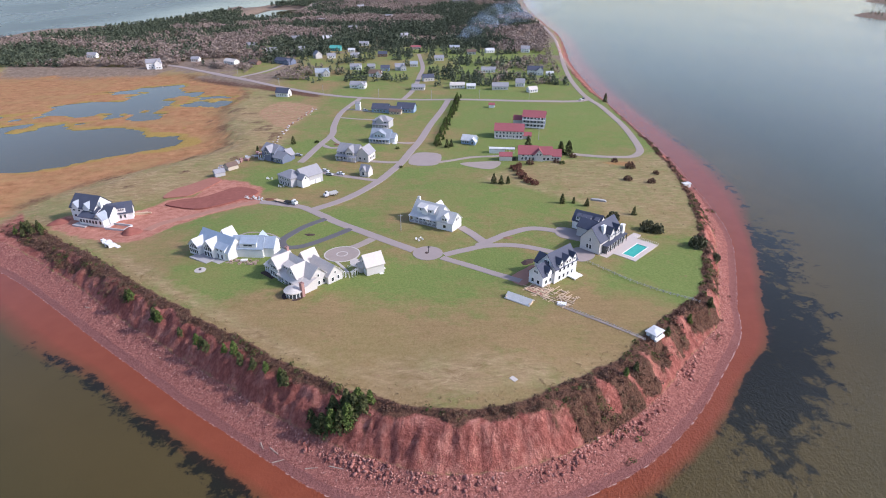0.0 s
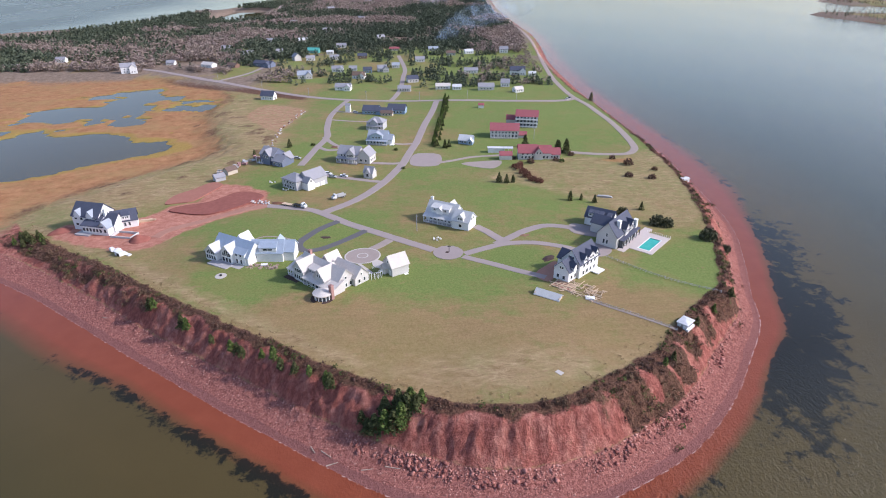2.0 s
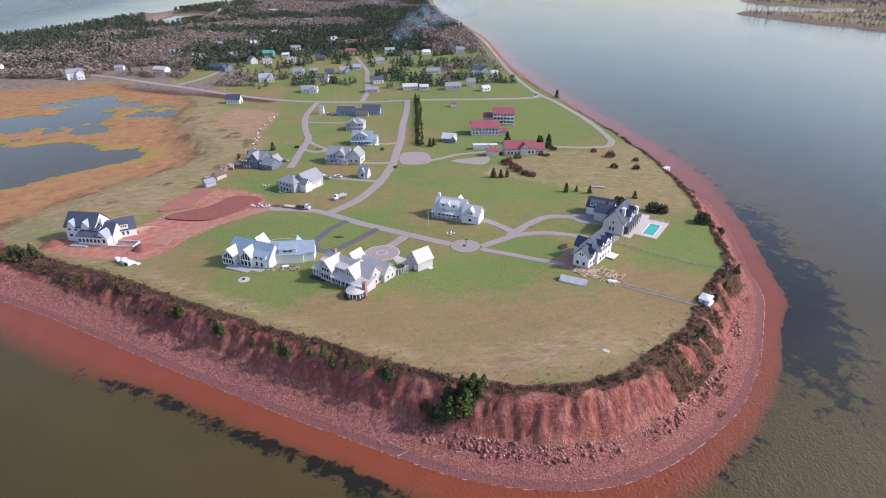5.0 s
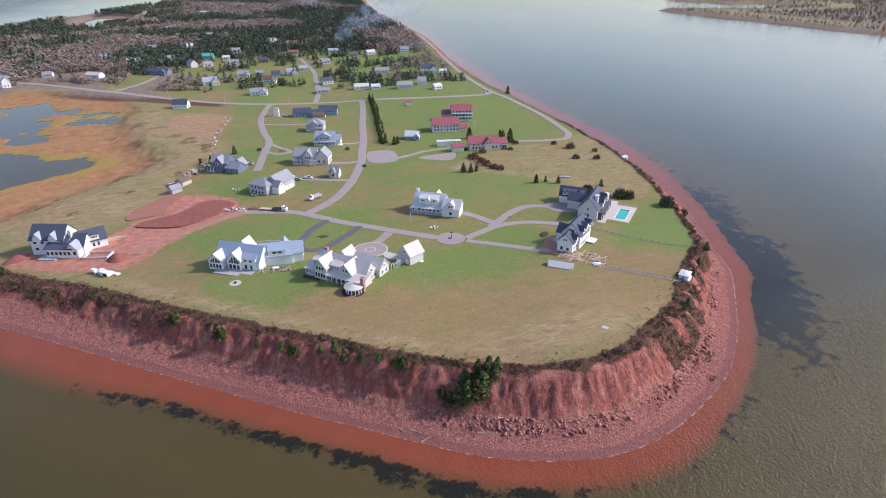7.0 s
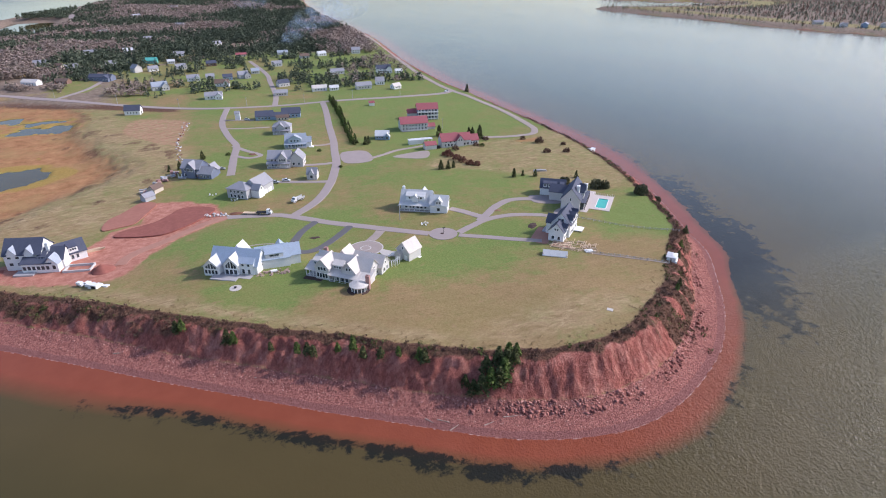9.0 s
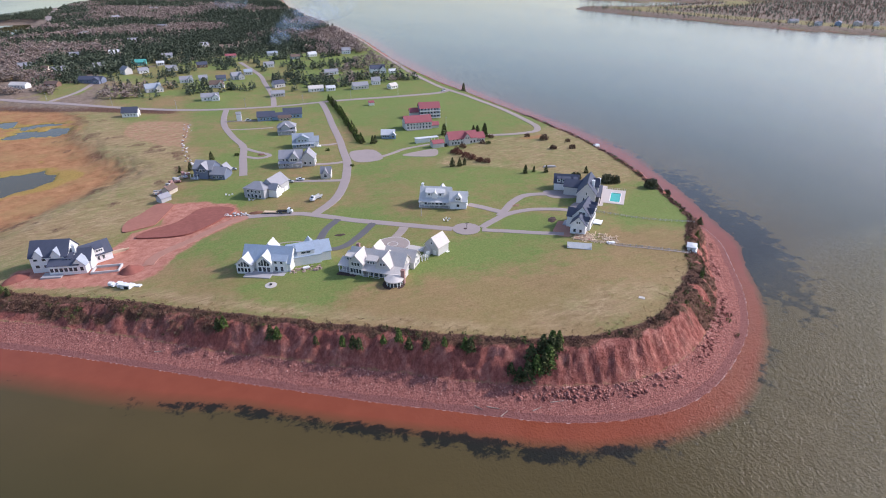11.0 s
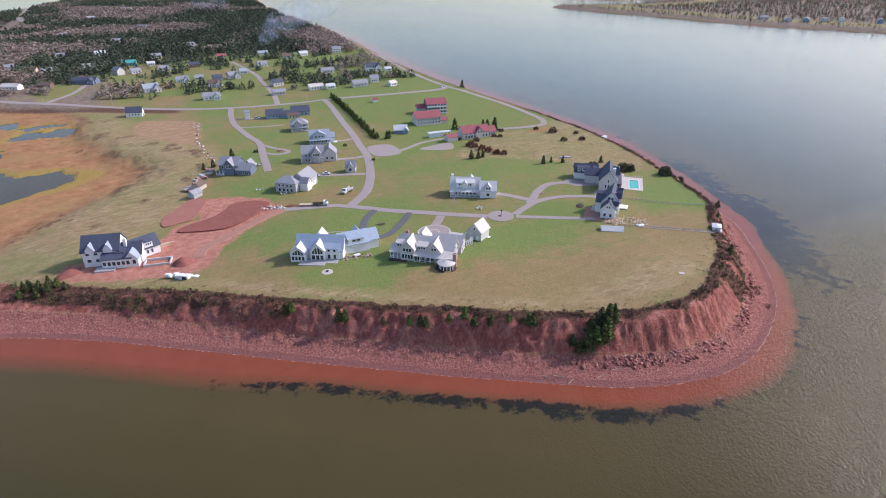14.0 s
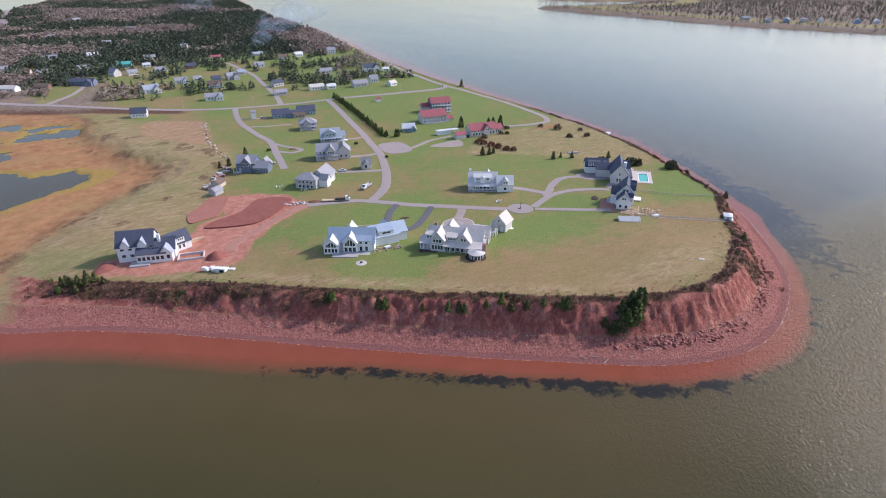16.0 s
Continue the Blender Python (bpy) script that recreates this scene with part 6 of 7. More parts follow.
part("opening", Solid().box(2.1, -2.21, 0.3, 2.0, 0.06, 1.2), BLACK, db)
for i in range(5):
    part("board", Solid().box(9 + rr.uniform(-1, 2), -1.5 + i * 0.5, 0.05, 6, 0.3, 0.12, rr.uniform(-0.15, 0.15)), LUMBER, db)
tb = thing("timber_stack", -155.5, 279.5, 12, "stacked raw lumber and a long beam", "timber")
for i in range(7):
    part("board", Solid().box(rr.uniform(-1, 1), (i % 3) * 0.7 - 0.7, (i // 3) * 0.4, 7.5, 0.6, 0.38, rr.uniform(-0.06, 0.06)), LUMBER, tb)
tilted = thing("shed", -134.5, 336.5, 35, "grey sheds and stacked junk behind a lot", "shed")
block(tilted, (0, 0), (6, 4.5), 2.4, 4.2, wall=W_GREY, roof=R_GREY, over=0.3)
tilted2 = thing("shed", -131, 348, 50, "weathered tan shed among junk", "shed")
block(tilted2, (0, 0), (7, 5), 2.6, 4.4, wall=W_TAN, roof=R_BROWN, over=0.3)
junk = thing("junk_pile", -130, 360, 60, "pile of weathered boards and rubbish", "junk")
for i in range(40):
    part("plank", Solid().box(rr.uniform(-16, 20), rr.uniform(-2.5, 2.5), rr.uniform(0, 0.8), rr.uniform(1.2, 5.0), rr.uniform(0.4, 1.8), rr.uniform(0.3, 1.5), rr.uniform(0, 3)), rr.choice((LUMBER, STONE_GREY, W_GREY, BRICK)), junk)


# ---- garden furniture, fences and poles ----
def seat(x, y, turn):
    c = thing("garden_chair", x, y, turn, "white slatted garden chair on the lawn", "chair", "garden chairs")
    part("seat", Solid().box(0, 0, 0.35, 0.7, 0.7, 0.08), TRIM, c)
    part("backrest", Solid().box(0, 0.38, 0.4, 0.7, 0.08, 0.8), TRIM, c)
    for a, b in ((-0.3, -0.3), (0.3, -0.3), (-0.3, 0.3), (0.3, 0.3)):
        part("leg", Solid().box(a, b, 0, 0.09, 0.09, 0.4), TRIM, c)
    for a in (-0.4, 0.4):
        part("armrest", Solid().box(a, 0, 0.58, 0.14, 0.8, 0.06), TRIM, c)


for q in ((-11.4, 238.5, 20), (-10, 237.3, 80), (-8.6, 238.6, 150), (-9.8, 239.8, 230), (-103, 327, 0), (-101.5, 326, 90), (-99.8, 326.5, 180), (-92.5, 313, 30), (-91, 312.2, 100), (-89.8, 313, 200)):
    seat(*q)


def rail_fence(name, pts, gap, label):
    line = spline(pts, gap)
    f = thing(name, line[0][0], line[0][1], 0, label, "fence", z=0)
    f.matrix_basis = Matrix.Identity(4)
    zs = land(line[:, 0], line[:, 1])[0]
    for (x, y), z in zip(line, zs):
        part("post", Solid().box(x, y, z - 0.3, 0.16, 0.16, 1.5), STONE_GREY, f)
    for i in range(len(line) - 1):
        s = Solid()
        (x0, y0), (x1, y1) = line[i], line[i + 1]
        for h in (0.5, 0.95):
            s.slab([(x0, y0 - 0.05, zs[i] + h), (x1, y1 - 0.05, zs[i + 1] + h), (x1, y1 + 0.05, zs[i + 1] + h), (x0, y0 + 0.05, zs[i] + h)], 0.12)
        part("rail", s, STONE_GREY, f)


rail_fence("fence", [(42, 182), (49, 176), (57, 169), (67, 159.5)], 2.4, "weathered grey rail fence across the grass")
rail_fence("fence", [(61, 216), (74, 200), (84, 191), (95, 184)], 2.4, "weathered grey rail fence across the grass")
ribbon("footpath", [(43, 181), (50, 175), (58, 168), (67, 160)], 0.9, M_GRAVEL, "narrow worn path along a fence", 0.06, category="path")
ribbon("footpath", [(-72, 240), (-80, 247), (-90, 249), (-96, 243)], 0.9, M_GRAVEL, "narrow pale path over a lawn", 0.06, category="path")
ribbon("footpath", [(-45, 219), (-41, 213), (-38, 208)], 1.2, M_CONCRETE, "pale paved garden path", 0.08, category="path")


def pole(x, y, h=9.0):
    p = thing("utility_pole", x, y, 0, "weathered wooden utility pole beside the road", "pole", "utility poles")
    part("mast", Solid().tube(0, 0, -0.5, 0.18, 0.12, h, 8), STONE_GREY, p)
    part("crossarm", Solid().box(0, 0, h - 1.4, 2.0, 0.14, 0.14), STONE_GREY, p)


for q in ((-9, 556), (-60, 566), (-118, 590), (-172, 630), (36, 551), (82, 545), (-230, 676), (70, 409), (-19, 249)):
    pole(*q)
lamp = thing("weather_vane_post", -5.6, 225.6, 0, "dark post with crossed arms in a turning circle", "post")
part("mast", Solid().tube(0, 0, 0, 0.12, 0.1, 3.2, 8), BLACK, lamp)
part("crossarm", Solid().box(0, 0, 2.7, 1.6, 0.12, 0.25), BLACK, lamp)
boat = thing("upturned_boat", 83, 286.5, -20, "grey upturned boat in rough grass", "boat")
part("hull", hull(Solid(), [(-4.2, 0), (4.2, 0), (3.4, 0.7), (0, 0.95), (-3.6, 0.7)], 0.9), STONE_GREY, boat)


# ---- vegetation ----
def join(name, v, f, material, uv=None):
    """A mesh from arrays of corners and triangles."""
    me = bpy.data.meshes.new(name)
    me.vertices.add(len(v))
    me.vertices.foreach_set("co", np.asarray(v, np.float32).ravel())
    me.loops.add(f.size)
    me.loops.foreach_set("vertex_index", f.astype(np.int32).ravel())
    me.polygons.add(len(f))
    me.polygons.foreach_set("loop_start", np.arange(0, f.size, f.shape[1], dtype=np.int32))
    me.materials.append(material)
    me.update(calc_edges=True)
    return me


def spread(name, kinds, pick, place, size, turn, material, label, category, tall=None):
    """Many small plants or stones joined into one object."""
    vs, fs, n = [], [], 0
    for k, (tv, tf) in enumerate(kinds):
        m = np.where(pick == k)[0]
        if not len(m):
            continue
        c, s = np.cos(turn[m])[:, None], np.sin(turn[m])[:, None]
        w = size[m][:, None]
        hgt = w if tall is None else tall[m][:, None]
        x = (tv[None, :, 0] * c - tv[None, :, 1] * s) * w + place[m, 0:1]
        y = (tv[None, :, 0] * s + tv[None, :, 1] * c) * w + place[m, 1:2]
        z = tv[None, :, 2] * hgt + place[m, 2:3]
        vs.append(np.stack([x, y, z], -1).reshape(-1, 3))
        fs.append((tf[None] + (np.arange(len(m)) * len(tv))[:, None, None] + n).reshape(-1, tf.shape[1]))
        n += len(m) * len(tv)
    ob = new(name, join(name, np.concatenate(vs), np.concatenate(fs), material))
    return tagged(ob, label, category, kind="stuff")


def tufts(rs, n, shape, leaf, flat=0.4):
    """n small four-sided leaf clumps spread over a shape: a function of two numbers that gives a point."""
    v, f = [], []
    for i in range(n):
        p = np.array(shape(rs))
        a, b = rs.normal(size=3), rs.normal(size=3)
        a /= np.linalg.norm(a)
        b -= a * (a @ b)
        b /= np.linalg.norm(b)
        k = leaf * rs.uniform(0.6, 1.4)
        a, b = a * k, b * k * rs.uniform(0.5, 0.9)
        j = len(v)
        v += [p - a, p + b, p + a, p - b]
        f += [(j, j + 1, j + 2), (j, j + 2, j + 3)]
    return np.array(v), np.array(f)


def dome(rs):
    a, r = rs.uniform(0, 2 * np.pi), rs.uniform(0.3, 1.0) ** 0.6
    h = rs.uniform(0, 1)
    q = math.sqrt(1 - h * h * 0.9)
    return (r * q * math.cos(a), r * q * math.sin(a), 0.05 + 0.85 * h * r)


def spruce(rs, tiers, arms, droop=0.22, width=0.26):
    """A conifer one metre tall: a stem and tiers of drooping, ragged branches."""
    v, f = [], []
    for k in range(5):
        a = 2 * math.pi * k / 5
        v += [(0.016 * math.cos(a), 0.016 * math.sin(a), 0)]
    v.append((0, 0, 0.95))
    f += [(k, (k + 1) % 5, 5) for k in range(5)]
    for t in range(tiers):
        u = t / (tiers - 1)
        z = 0.08 + 0.86 * u
        r = width * (1 - u) ** 0.85 + 0.02
        for i in range(max(4, int(arms * (1 - 0.5 * u)))):
            a = rs.uniform(0, 2 * math.pi)
            q = r * rs.uniform(0.6, 1.15)
            d = rs.uniform(0.12, 0.34) * q + 0.012
            c, s = math.cos(a), math.sin(a)
            zz = z + rs.uniform(-0.03, 0.03)
            j = len(v)
            v += [(0.02 * c, 0.02 * s, zz + 0.05), (q * 0.6 * c - d * s, q * 0.6 * s + d * c, zz - droop * q * 0.4), (q * c, q * s, zz - droop * q), (q * 0.6 * c + d * s, q * 0.6 * s - d * c, zz - droop * q * 0.4)]
            f += [(j, j + 1, j + 2), (j, j + 2, j + 3)]
    return np.array(v), np.array(f)


def bare_tree(rs, twigs):
    """A leafless tree one metre tall: stem, limbs and a haze of fine twigs."""
    v, f = [], []

    def stick(p, q, r):
        p, q = np.array(p), np.array(q)
        d = q - p
        s = np.cross(d, rs.normal(size=3))
        s = s / (np.linalg.norm(s) + 1e-9) * r
        j = len(v)
        v.extend([p - s, p + s, q])
        f.append((j, j + 1, j + 2))
    stick((0, 0, 0), (0.02, 0, 0.75), 0.025)
    stick((0, 0, 0), (0, 0.03, 0.7), 0.025)
    for i in range(9):
        a, h = rs.uniform(0, 2 * math.pi), rs.uniform(0.2, 0.55)
        e = np.array((0.28 * math.cos(a), 0.28 * math.sin(a), h + rs.uniform(0.2, 0.4)))
        stick((0, 0, h), e, 0.014)
    for i in range(twigs):
        a, r, h = rs.uniform(0, 2 * math.pi), rs.uniform(0.05, 0.34), rs.uniform(0.32, 0.95)
        r *= math.sqrt(max(0.08, 1 - ((h - 0.6) / 0.42) ** 2))
        p = np.array((r * math.cos(a), r * math.sin(a), h))
        stick(p, p + rs.normal(size=3) * 0.075 + (0, 0, 0.05), 0.011)
    return np.array(v), np.array(f)


def full_spruce(rs, n):
    """A far conifer one metre tall: a ragged cone of needle clumps."""
    def at(r):
        h, a = r.uniform(0, 1) ** 1.4, r.uniform(0, 2 * np.pi)
        q = 0.30 * (1 - h) ** 0.75 * r.uniform(0.5, 1.1) + 0.01
        return (q * math.cos(a), q * math.sin(a), 0.07 + 0.9 * h)
    return tufts(rs, n, at, 0.10)


def twiggy(rs, n):
    """A far leafless tree one metre tall: a stem under a rounded haze of twig clumps."""
    def at(r):
        a, h = r.uniform(0, 2 * np.pi), r.uniform(0.22, 1.0)
        q = 0.40 * math.sqrt(max(0.05, 1 - ((h - 0.58) / 0.44) ** 2)) * r.uniform(0.3, 1.05)
        return (q * math.cos(a), q * math.sin(a), h)
    v, f = tufts(rs, n, at, 0.085)
    sv, sf = bare_tree(rs, 6)
    return np.concatenate([v, sv]), np.concatenate([f, sf + len(v)])


def leafy(name, a, b, c=None, rough=0.85):
    k = Mat(name)
    col = k.mix(k.island(), a, b)
    if c:
        col = k.mix(k.ramp(k.noise(14, 3), 0.45, 0.62), col, c)
    return k.done(col, rough, 0, 0.2)


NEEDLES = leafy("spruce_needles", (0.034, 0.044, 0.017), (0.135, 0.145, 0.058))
# far needles, paled and greyed: distance haze mixed into the colour
NEEDLES_FAR = leafy("hazed_spruce_needles", (0.050, 0.068, 0.046), (0.135, 0.158, 0.105))
# sunlit copy of the spruce needles: the light is put into the colour
NEEDLES_LIT = leafy("lit_needles", (0.045, 0.075, 0.018), (0.15, 0.20, 0.055))
# twigs of the far woods, lightened to carry the haze in their colour
TWIGS = leafy("hazed_bare_twigs", (0.17, 0.128, 0.112), (0.34, 0.262, 0.232), (0.27, 0.22, 0.18))
SCRUB = leafy("dry_scrub", (0.060, 0.032, 0.026), (0.20, 0.115, 0.085), (0.15, 0.10, 0.062))
GREENSCRUB = leafy("green_scrub", (0.045, 0.062, 0.018), (0.12, 0.145, 0.045))
TUSSOCK = leafy("dry_tussock", (0.20, 0.135, 0.07), (0.42, 0.31, 0.17))
BARK = plain("grey_bark", (0.16, 0.12, 0.10), 0.95, 0, 0.3, 0.3)
rs = np.random.RandomState(11)
def ragged(seed, n=700, wide=0.29):
    """The crown of a bushy conifer one metre tall, in leaf clumps with gaps."""
    r2 = np.random.RandomState(seed)
    lean = r2.uniform(0, 6.3, 3)

    def at(rs_):
        h = rs_.uniform(0, 1) ** 1.35
        a = rs_.uniform(0, 2 * np.pi)
        lump = 0.72 + 0.2 * math.sin(2 * a + lean[0] + 5 * h) + 0.16 * math.sin(5 * a + lean[1] - 9 * h)
        r = wide * (1 - h) ** 0.7 * lump * rs_.uniform(0.55, 1.05) + 0.015
        return (r * math.cos(a), r * math.sin(a), 0.06 + 0.92 * h - 0.25 * r)
    return tufts(r2, n, at, 0.042)


_spruces = []
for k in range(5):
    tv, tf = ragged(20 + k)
    # each crown twice: plain needles, and needles coloured as if sunlit
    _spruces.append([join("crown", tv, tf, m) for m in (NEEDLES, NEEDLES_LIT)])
_stem = Solid().tube(0, 0, -0.4, 0.16, 0.10, 3.4, 7).mesh("trunk", BARK)


def tree(x, y, h, lit=0, wide=1.0, label="dark green spruce tree with ragged branches", group="", z=None):
    t = thing("spruce_tree", x, y, rs.uniform(0, 360), label, "tree", group, z)
    part("trunk", _stem, None, t)
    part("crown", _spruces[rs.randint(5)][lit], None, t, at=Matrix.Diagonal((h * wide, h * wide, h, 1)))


BLUFF_A = ((-36.2, 128.5, 5.5, 0), (-34, 127.4, 6.8, 0), (-31.2, 127, 7.0, 1), (-28.6, 126.6, 7.2, 0), (-26.5, 127.2, 7.4, 1), (-24.8, 128.6, 7.4, 0),
          (-23.6, 130, 6.4, 1), (-27, 130, 6.6, 0), (-31, 130.5, 6.0, 0), (-22.2, 128.6, 5.6, 0), (-38, 131, 4.5, 0), (-20.5, 130.6, 4.5, 1),
          (-47.5, 141, 5.4, 0), (-48.8, 142.4, 4.6, 1), (-64.5, 152.4, 4.6, 0), (-67, 155, 5, 1), (-59.5, 149.4, 4.2, 0), (-80.6, 162.4, 4.6, 0))
BLUFF_B = ((-83.6, 165.2, 4, 1), (-79, 161.2, 4.2, 0), (-104.6, 180.4, 5.4, 0), (-102.6, 179.2, 4.8, 1), (-120.6, 193.2, 5, 0), (-118.6, 192.2, 4.4, 1),
          (-203, 262, 5, 0), (-206, 264, 4.6, 0), (-200, 259.6, 4.4, 0), (-197, 262, 4, 1), (-209, 266, 4.4, 0), (-204.5, 259, 4.2, 0), (-200, 264.5, 4.8, 0), (-194, 257.5, 3.6, 0), (-210.5, 262.5, 3.6, 1), (-207.5, 268, 3.8, 0), (-71.5, 158, 3.4, 1), (-91.5, 170.4, 3.4, 0),
          (-54.5, 146.2, 3.5, 1), (76, 164, 3.4, 0), (88, 175, 3.6, 1), (99, 184, 4.2, 0), (56, 143, 3.0, 1), (60, 146, 3.2, 0))
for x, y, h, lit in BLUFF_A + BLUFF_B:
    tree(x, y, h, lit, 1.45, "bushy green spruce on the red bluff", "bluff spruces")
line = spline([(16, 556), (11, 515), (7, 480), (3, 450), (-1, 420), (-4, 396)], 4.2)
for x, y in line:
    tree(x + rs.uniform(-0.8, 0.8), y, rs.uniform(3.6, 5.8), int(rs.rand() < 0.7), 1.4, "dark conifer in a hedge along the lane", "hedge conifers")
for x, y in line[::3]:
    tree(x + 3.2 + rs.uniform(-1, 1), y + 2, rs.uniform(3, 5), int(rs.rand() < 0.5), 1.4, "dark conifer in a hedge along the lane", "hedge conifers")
for x, y, h in ((4, 392, 7), (7, 395, 6), (-104, 400, 6.5), (-118, 384, 6), (-124, 382, 5), (30, 315, 6.5), (34, 313, 6), (38, 314, 5), (63, 283, 6), (69, 283, 4), (75, 279, 5), (60, 391, 9.5), (80, 376, 9), (84, 372, 11),
                (86, 376, 8), (81, 384, 7), (152, 541, 9), (96, 268, 5)):
    tree(x, y, h * 0.9, 0, 1.25)


def round_bush(x, y, r, mat, label, category="bush", tall=0.9, n=260):
    tv, tf = tufts(rs, n, dome, 0.13)
    me = join("bush", tv * np.array((r, r, r * tall * 1.5)), tf, mat)
    ob = new("bush", me)
    ob.matrix_basis = pose(x, y, ground_z(x, y) - 0.1, 0, 0, rs.uniform(0, 360))
    tagged(ob, label, category)


OLIVE = leafy("olive_foliage", (0.055, 0.058, 0.030), (0.150, 0.145, 0.085))
for x, y, r in ((84, 262, 3.2), (97, 250, 3.8), (101, 248, 3.2), (114, 233, 4.0), (119.5, 226, 2.2)):
    round_bush(x, y, r, OLIVE, "broad olive-brown bush tree beside a lawn", "bush", 1.0, 520)
for x, y, r in ((116, 342, 3.4), (108, 319, 2.6), (120, 314, 2.4), (110, 355, 2.2), (128, 330, 2.0), (56, 352, 2.6), (86, 366, 2.4), (73, 355, 2.0)):
    round_bush(x, y, r, SCRUB, "rounded brown bush in rough grass")
for x, y, r in ((48, 346, 2.6), (46, 338, 2.8), (47, 330, 3.0), (48, 323, 3.0), (50, 316, 2.8), (53, 312, 2.4), (44, 343, 2.2)):
    round_bush(x, y, r, leafy("rust_thicket", (0.11, 0.045, 0.035), (0.22, 0.10, 0.07)) if "rust_thicket" not in bpy.data.materials else bpy.data.materials["rust_thicket"], "russet thicket beside a track")
for x, y, r in ((-92, 322, 2.2), (-88, 402, 1.8), (76, 352, 2.0), (-30, 387, 1.6), (-25, 346, 1.4)):
    round_bush(x, y, r, GREENSCRUB, "green bush on a lawn")

# scrub over the bluffs
n = 60000
px, py = rs.uniform(-222, 172, n), rs.uniform(95, 420, n)
pz, maps = land(px, py)
tone = grain(px, py, 9, 3, 31)
slope_ok = rs.rand(n) < bluff_cover(px, py, maps) * 0.62
brink_ok = (maps["db"] > -1.6) & (maps["db"] < 0.5) & (maps["ds"] > 4) & (maps["top"] > 4) & (rs.rand(n) < 0.5)
near = np.where(slope_ok | brink_ok)[0][:7500]
bushes = [tufts(rs, 34, dome, 0.20) for _ in range(5)]
green = rs.rand(len(near)) < 0.42 * (grain(px[near], py[near], 12, 2, 40) > 0.54)
for flag, nm, mat, lab in ((False, "bluff_scrub", SCRUB, "dense brown leafless scrub over the bluff"), (True, "bluff_juniper", GREENSCRUB, "low green juniper over the bluff")):
    m = near[green == flag]
    spread(nm, bushes, rs.randint(0, 5, len(m)), np.stack([px[m], py[m], pz[m] - 0.05], 1), rs.uniform(0.5, 1.5, len(m)), rs.uniform(0, 6.3, len(m)), mat, lab, "scrub")
tuss = np.where((maps["db"] > 0.5) & (maps["db"] < 9) & (px < 60) & (rs.rand(n) < 0.5 * smooth(10, 1, maps["db"])) | (signed(ROUGH, px, py) > 0) & (rs.rand(n) < 0.05))[0][:3000]
spread("dry_tussocks", [tufts(rs, 12, dome, 0.30) for _ in range(3)], rs.randint(0, 3, len(tuss)), np.stack([px[tuss], py[tuss], pz[tuss] - 0.02], 1), rs.uniform(0.3, 0.75, len(tuss)), rs.uniform(0, 6.3, len(tuss)), TUSSOCK, "dry straw-coloured tussocks", "grass", rs.uniform(0.2, 0.6, len(tuss)))

# woods behind the village
n = 80000
fx, fy = rs.uniform(-760, 240, n), rs.uniform(560, 2500, n) ** 1.0
dsf, dm, dl = signed(SHORE, fx, fy), signed(MARSH, fx, fy), signed(LOTS, fx, fy)
wood = grain(fx, fy, 90, 3, 21)
keep = (dsf > np.where((fy > 950) & (fx < -250), 75, 26)) & (dm < -8) & (signed(LAGOON, fx, fy) < -18) & (signed(STRAW_FIELD, fx, fy) < -10)
keep &= fy > np.minimum(600 - 0.62 * (fx + 95) * (fx < -95) + 14, 728)
keep &= (fy > 575) & ((fx < -60) | (fy > 585))
dense = np.where(dl > 0, 0.5 * smooth(0.40, 0.55, grain(fx, fy, 38, 2, 24)), np.where(fy < 820, 0.36, 0.6)) * smooth(0.25, 0.55, wood + 0.1)
dense = np.maximum(dense, np.where((fx < -230) & (dl < 0), 0.5, 0))
keep &= rs.rand(n) < dense
for x, y, *_ in VILLAGE:
    keep &= (fx - x) ** 2 + ((fy - y + 8) / 1.5) ** 2 > 13 ** 2
for pts in ([(-77, 566), (-171, 625), (-278, 704), (-356, 750), (-520, 790)], [(-36, 558), (-24, 680), (-30, 830)], [(138, 580), (151, 735), (185, 1000), (197, 1330)], [(-228, 672), (-190, 780)], [(-322, 1580), (-345, 1740), (-362, 2400)]):
    for a in spline(pts, 14):
        keep &= (fx - a[0]) ** 2 + (fy - a[1]) ** 2 > 11 ** 2
sel = np.where(keep)[0][:25000]
fz = land(fx[sel], fy[sel])[0]
conifer = grain(fx[sel], fy[sel], 120, 3, 52) + 0.14 * (rs.rand(len(sel)) - 0.5) > 0.48
at = np.stack([fx[sel], fy[sel], fz - 0.2], 1)
m = conifer
tallness = rs.uniform(6.5, 12.5, len(sel)) * np.where(dl[sel] > 0, 0.75, 1.0)
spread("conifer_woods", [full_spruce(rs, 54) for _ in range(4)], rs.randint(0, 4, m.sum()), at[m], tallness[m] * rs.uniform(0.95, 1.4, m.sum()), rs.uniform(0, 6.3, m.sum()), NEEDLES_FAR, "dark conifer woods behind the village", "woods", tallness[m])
m = ~conifer
spread("bare_woods", [twiggy(rs, 44) for _ in range(5)], rs.randint(0, 4, m.sum()), at[m], tallness[m] * rs.uniform(1.1, 1.7, m.sum()), rs.uniform(0, 6.3, m.sum()), TWIGS, "leafless brown woods behind the village", "woods", tallness[m] * 0.85)
n = 22000
fx, fy = rs.uniform(940, 1900, n), rs.uniform(450, 1900, n)
dfar = signed(FAR_LAND, fx, fy)
sel = np.where((dfar > 10) & ((dfar < 70) & (rs.rand(n) < 0.5) | (dfar > 125) & (rs.rand(n) < 0.7)))[0][:7500]
at = np.stack([fx[sel], fy[sel], land(fx[sel], fy[sel])[0] - 0.2], 1)
m = rs.rand(len(sel)) < 0.45
tallness = rs.uniform(7, 12, len(sel))
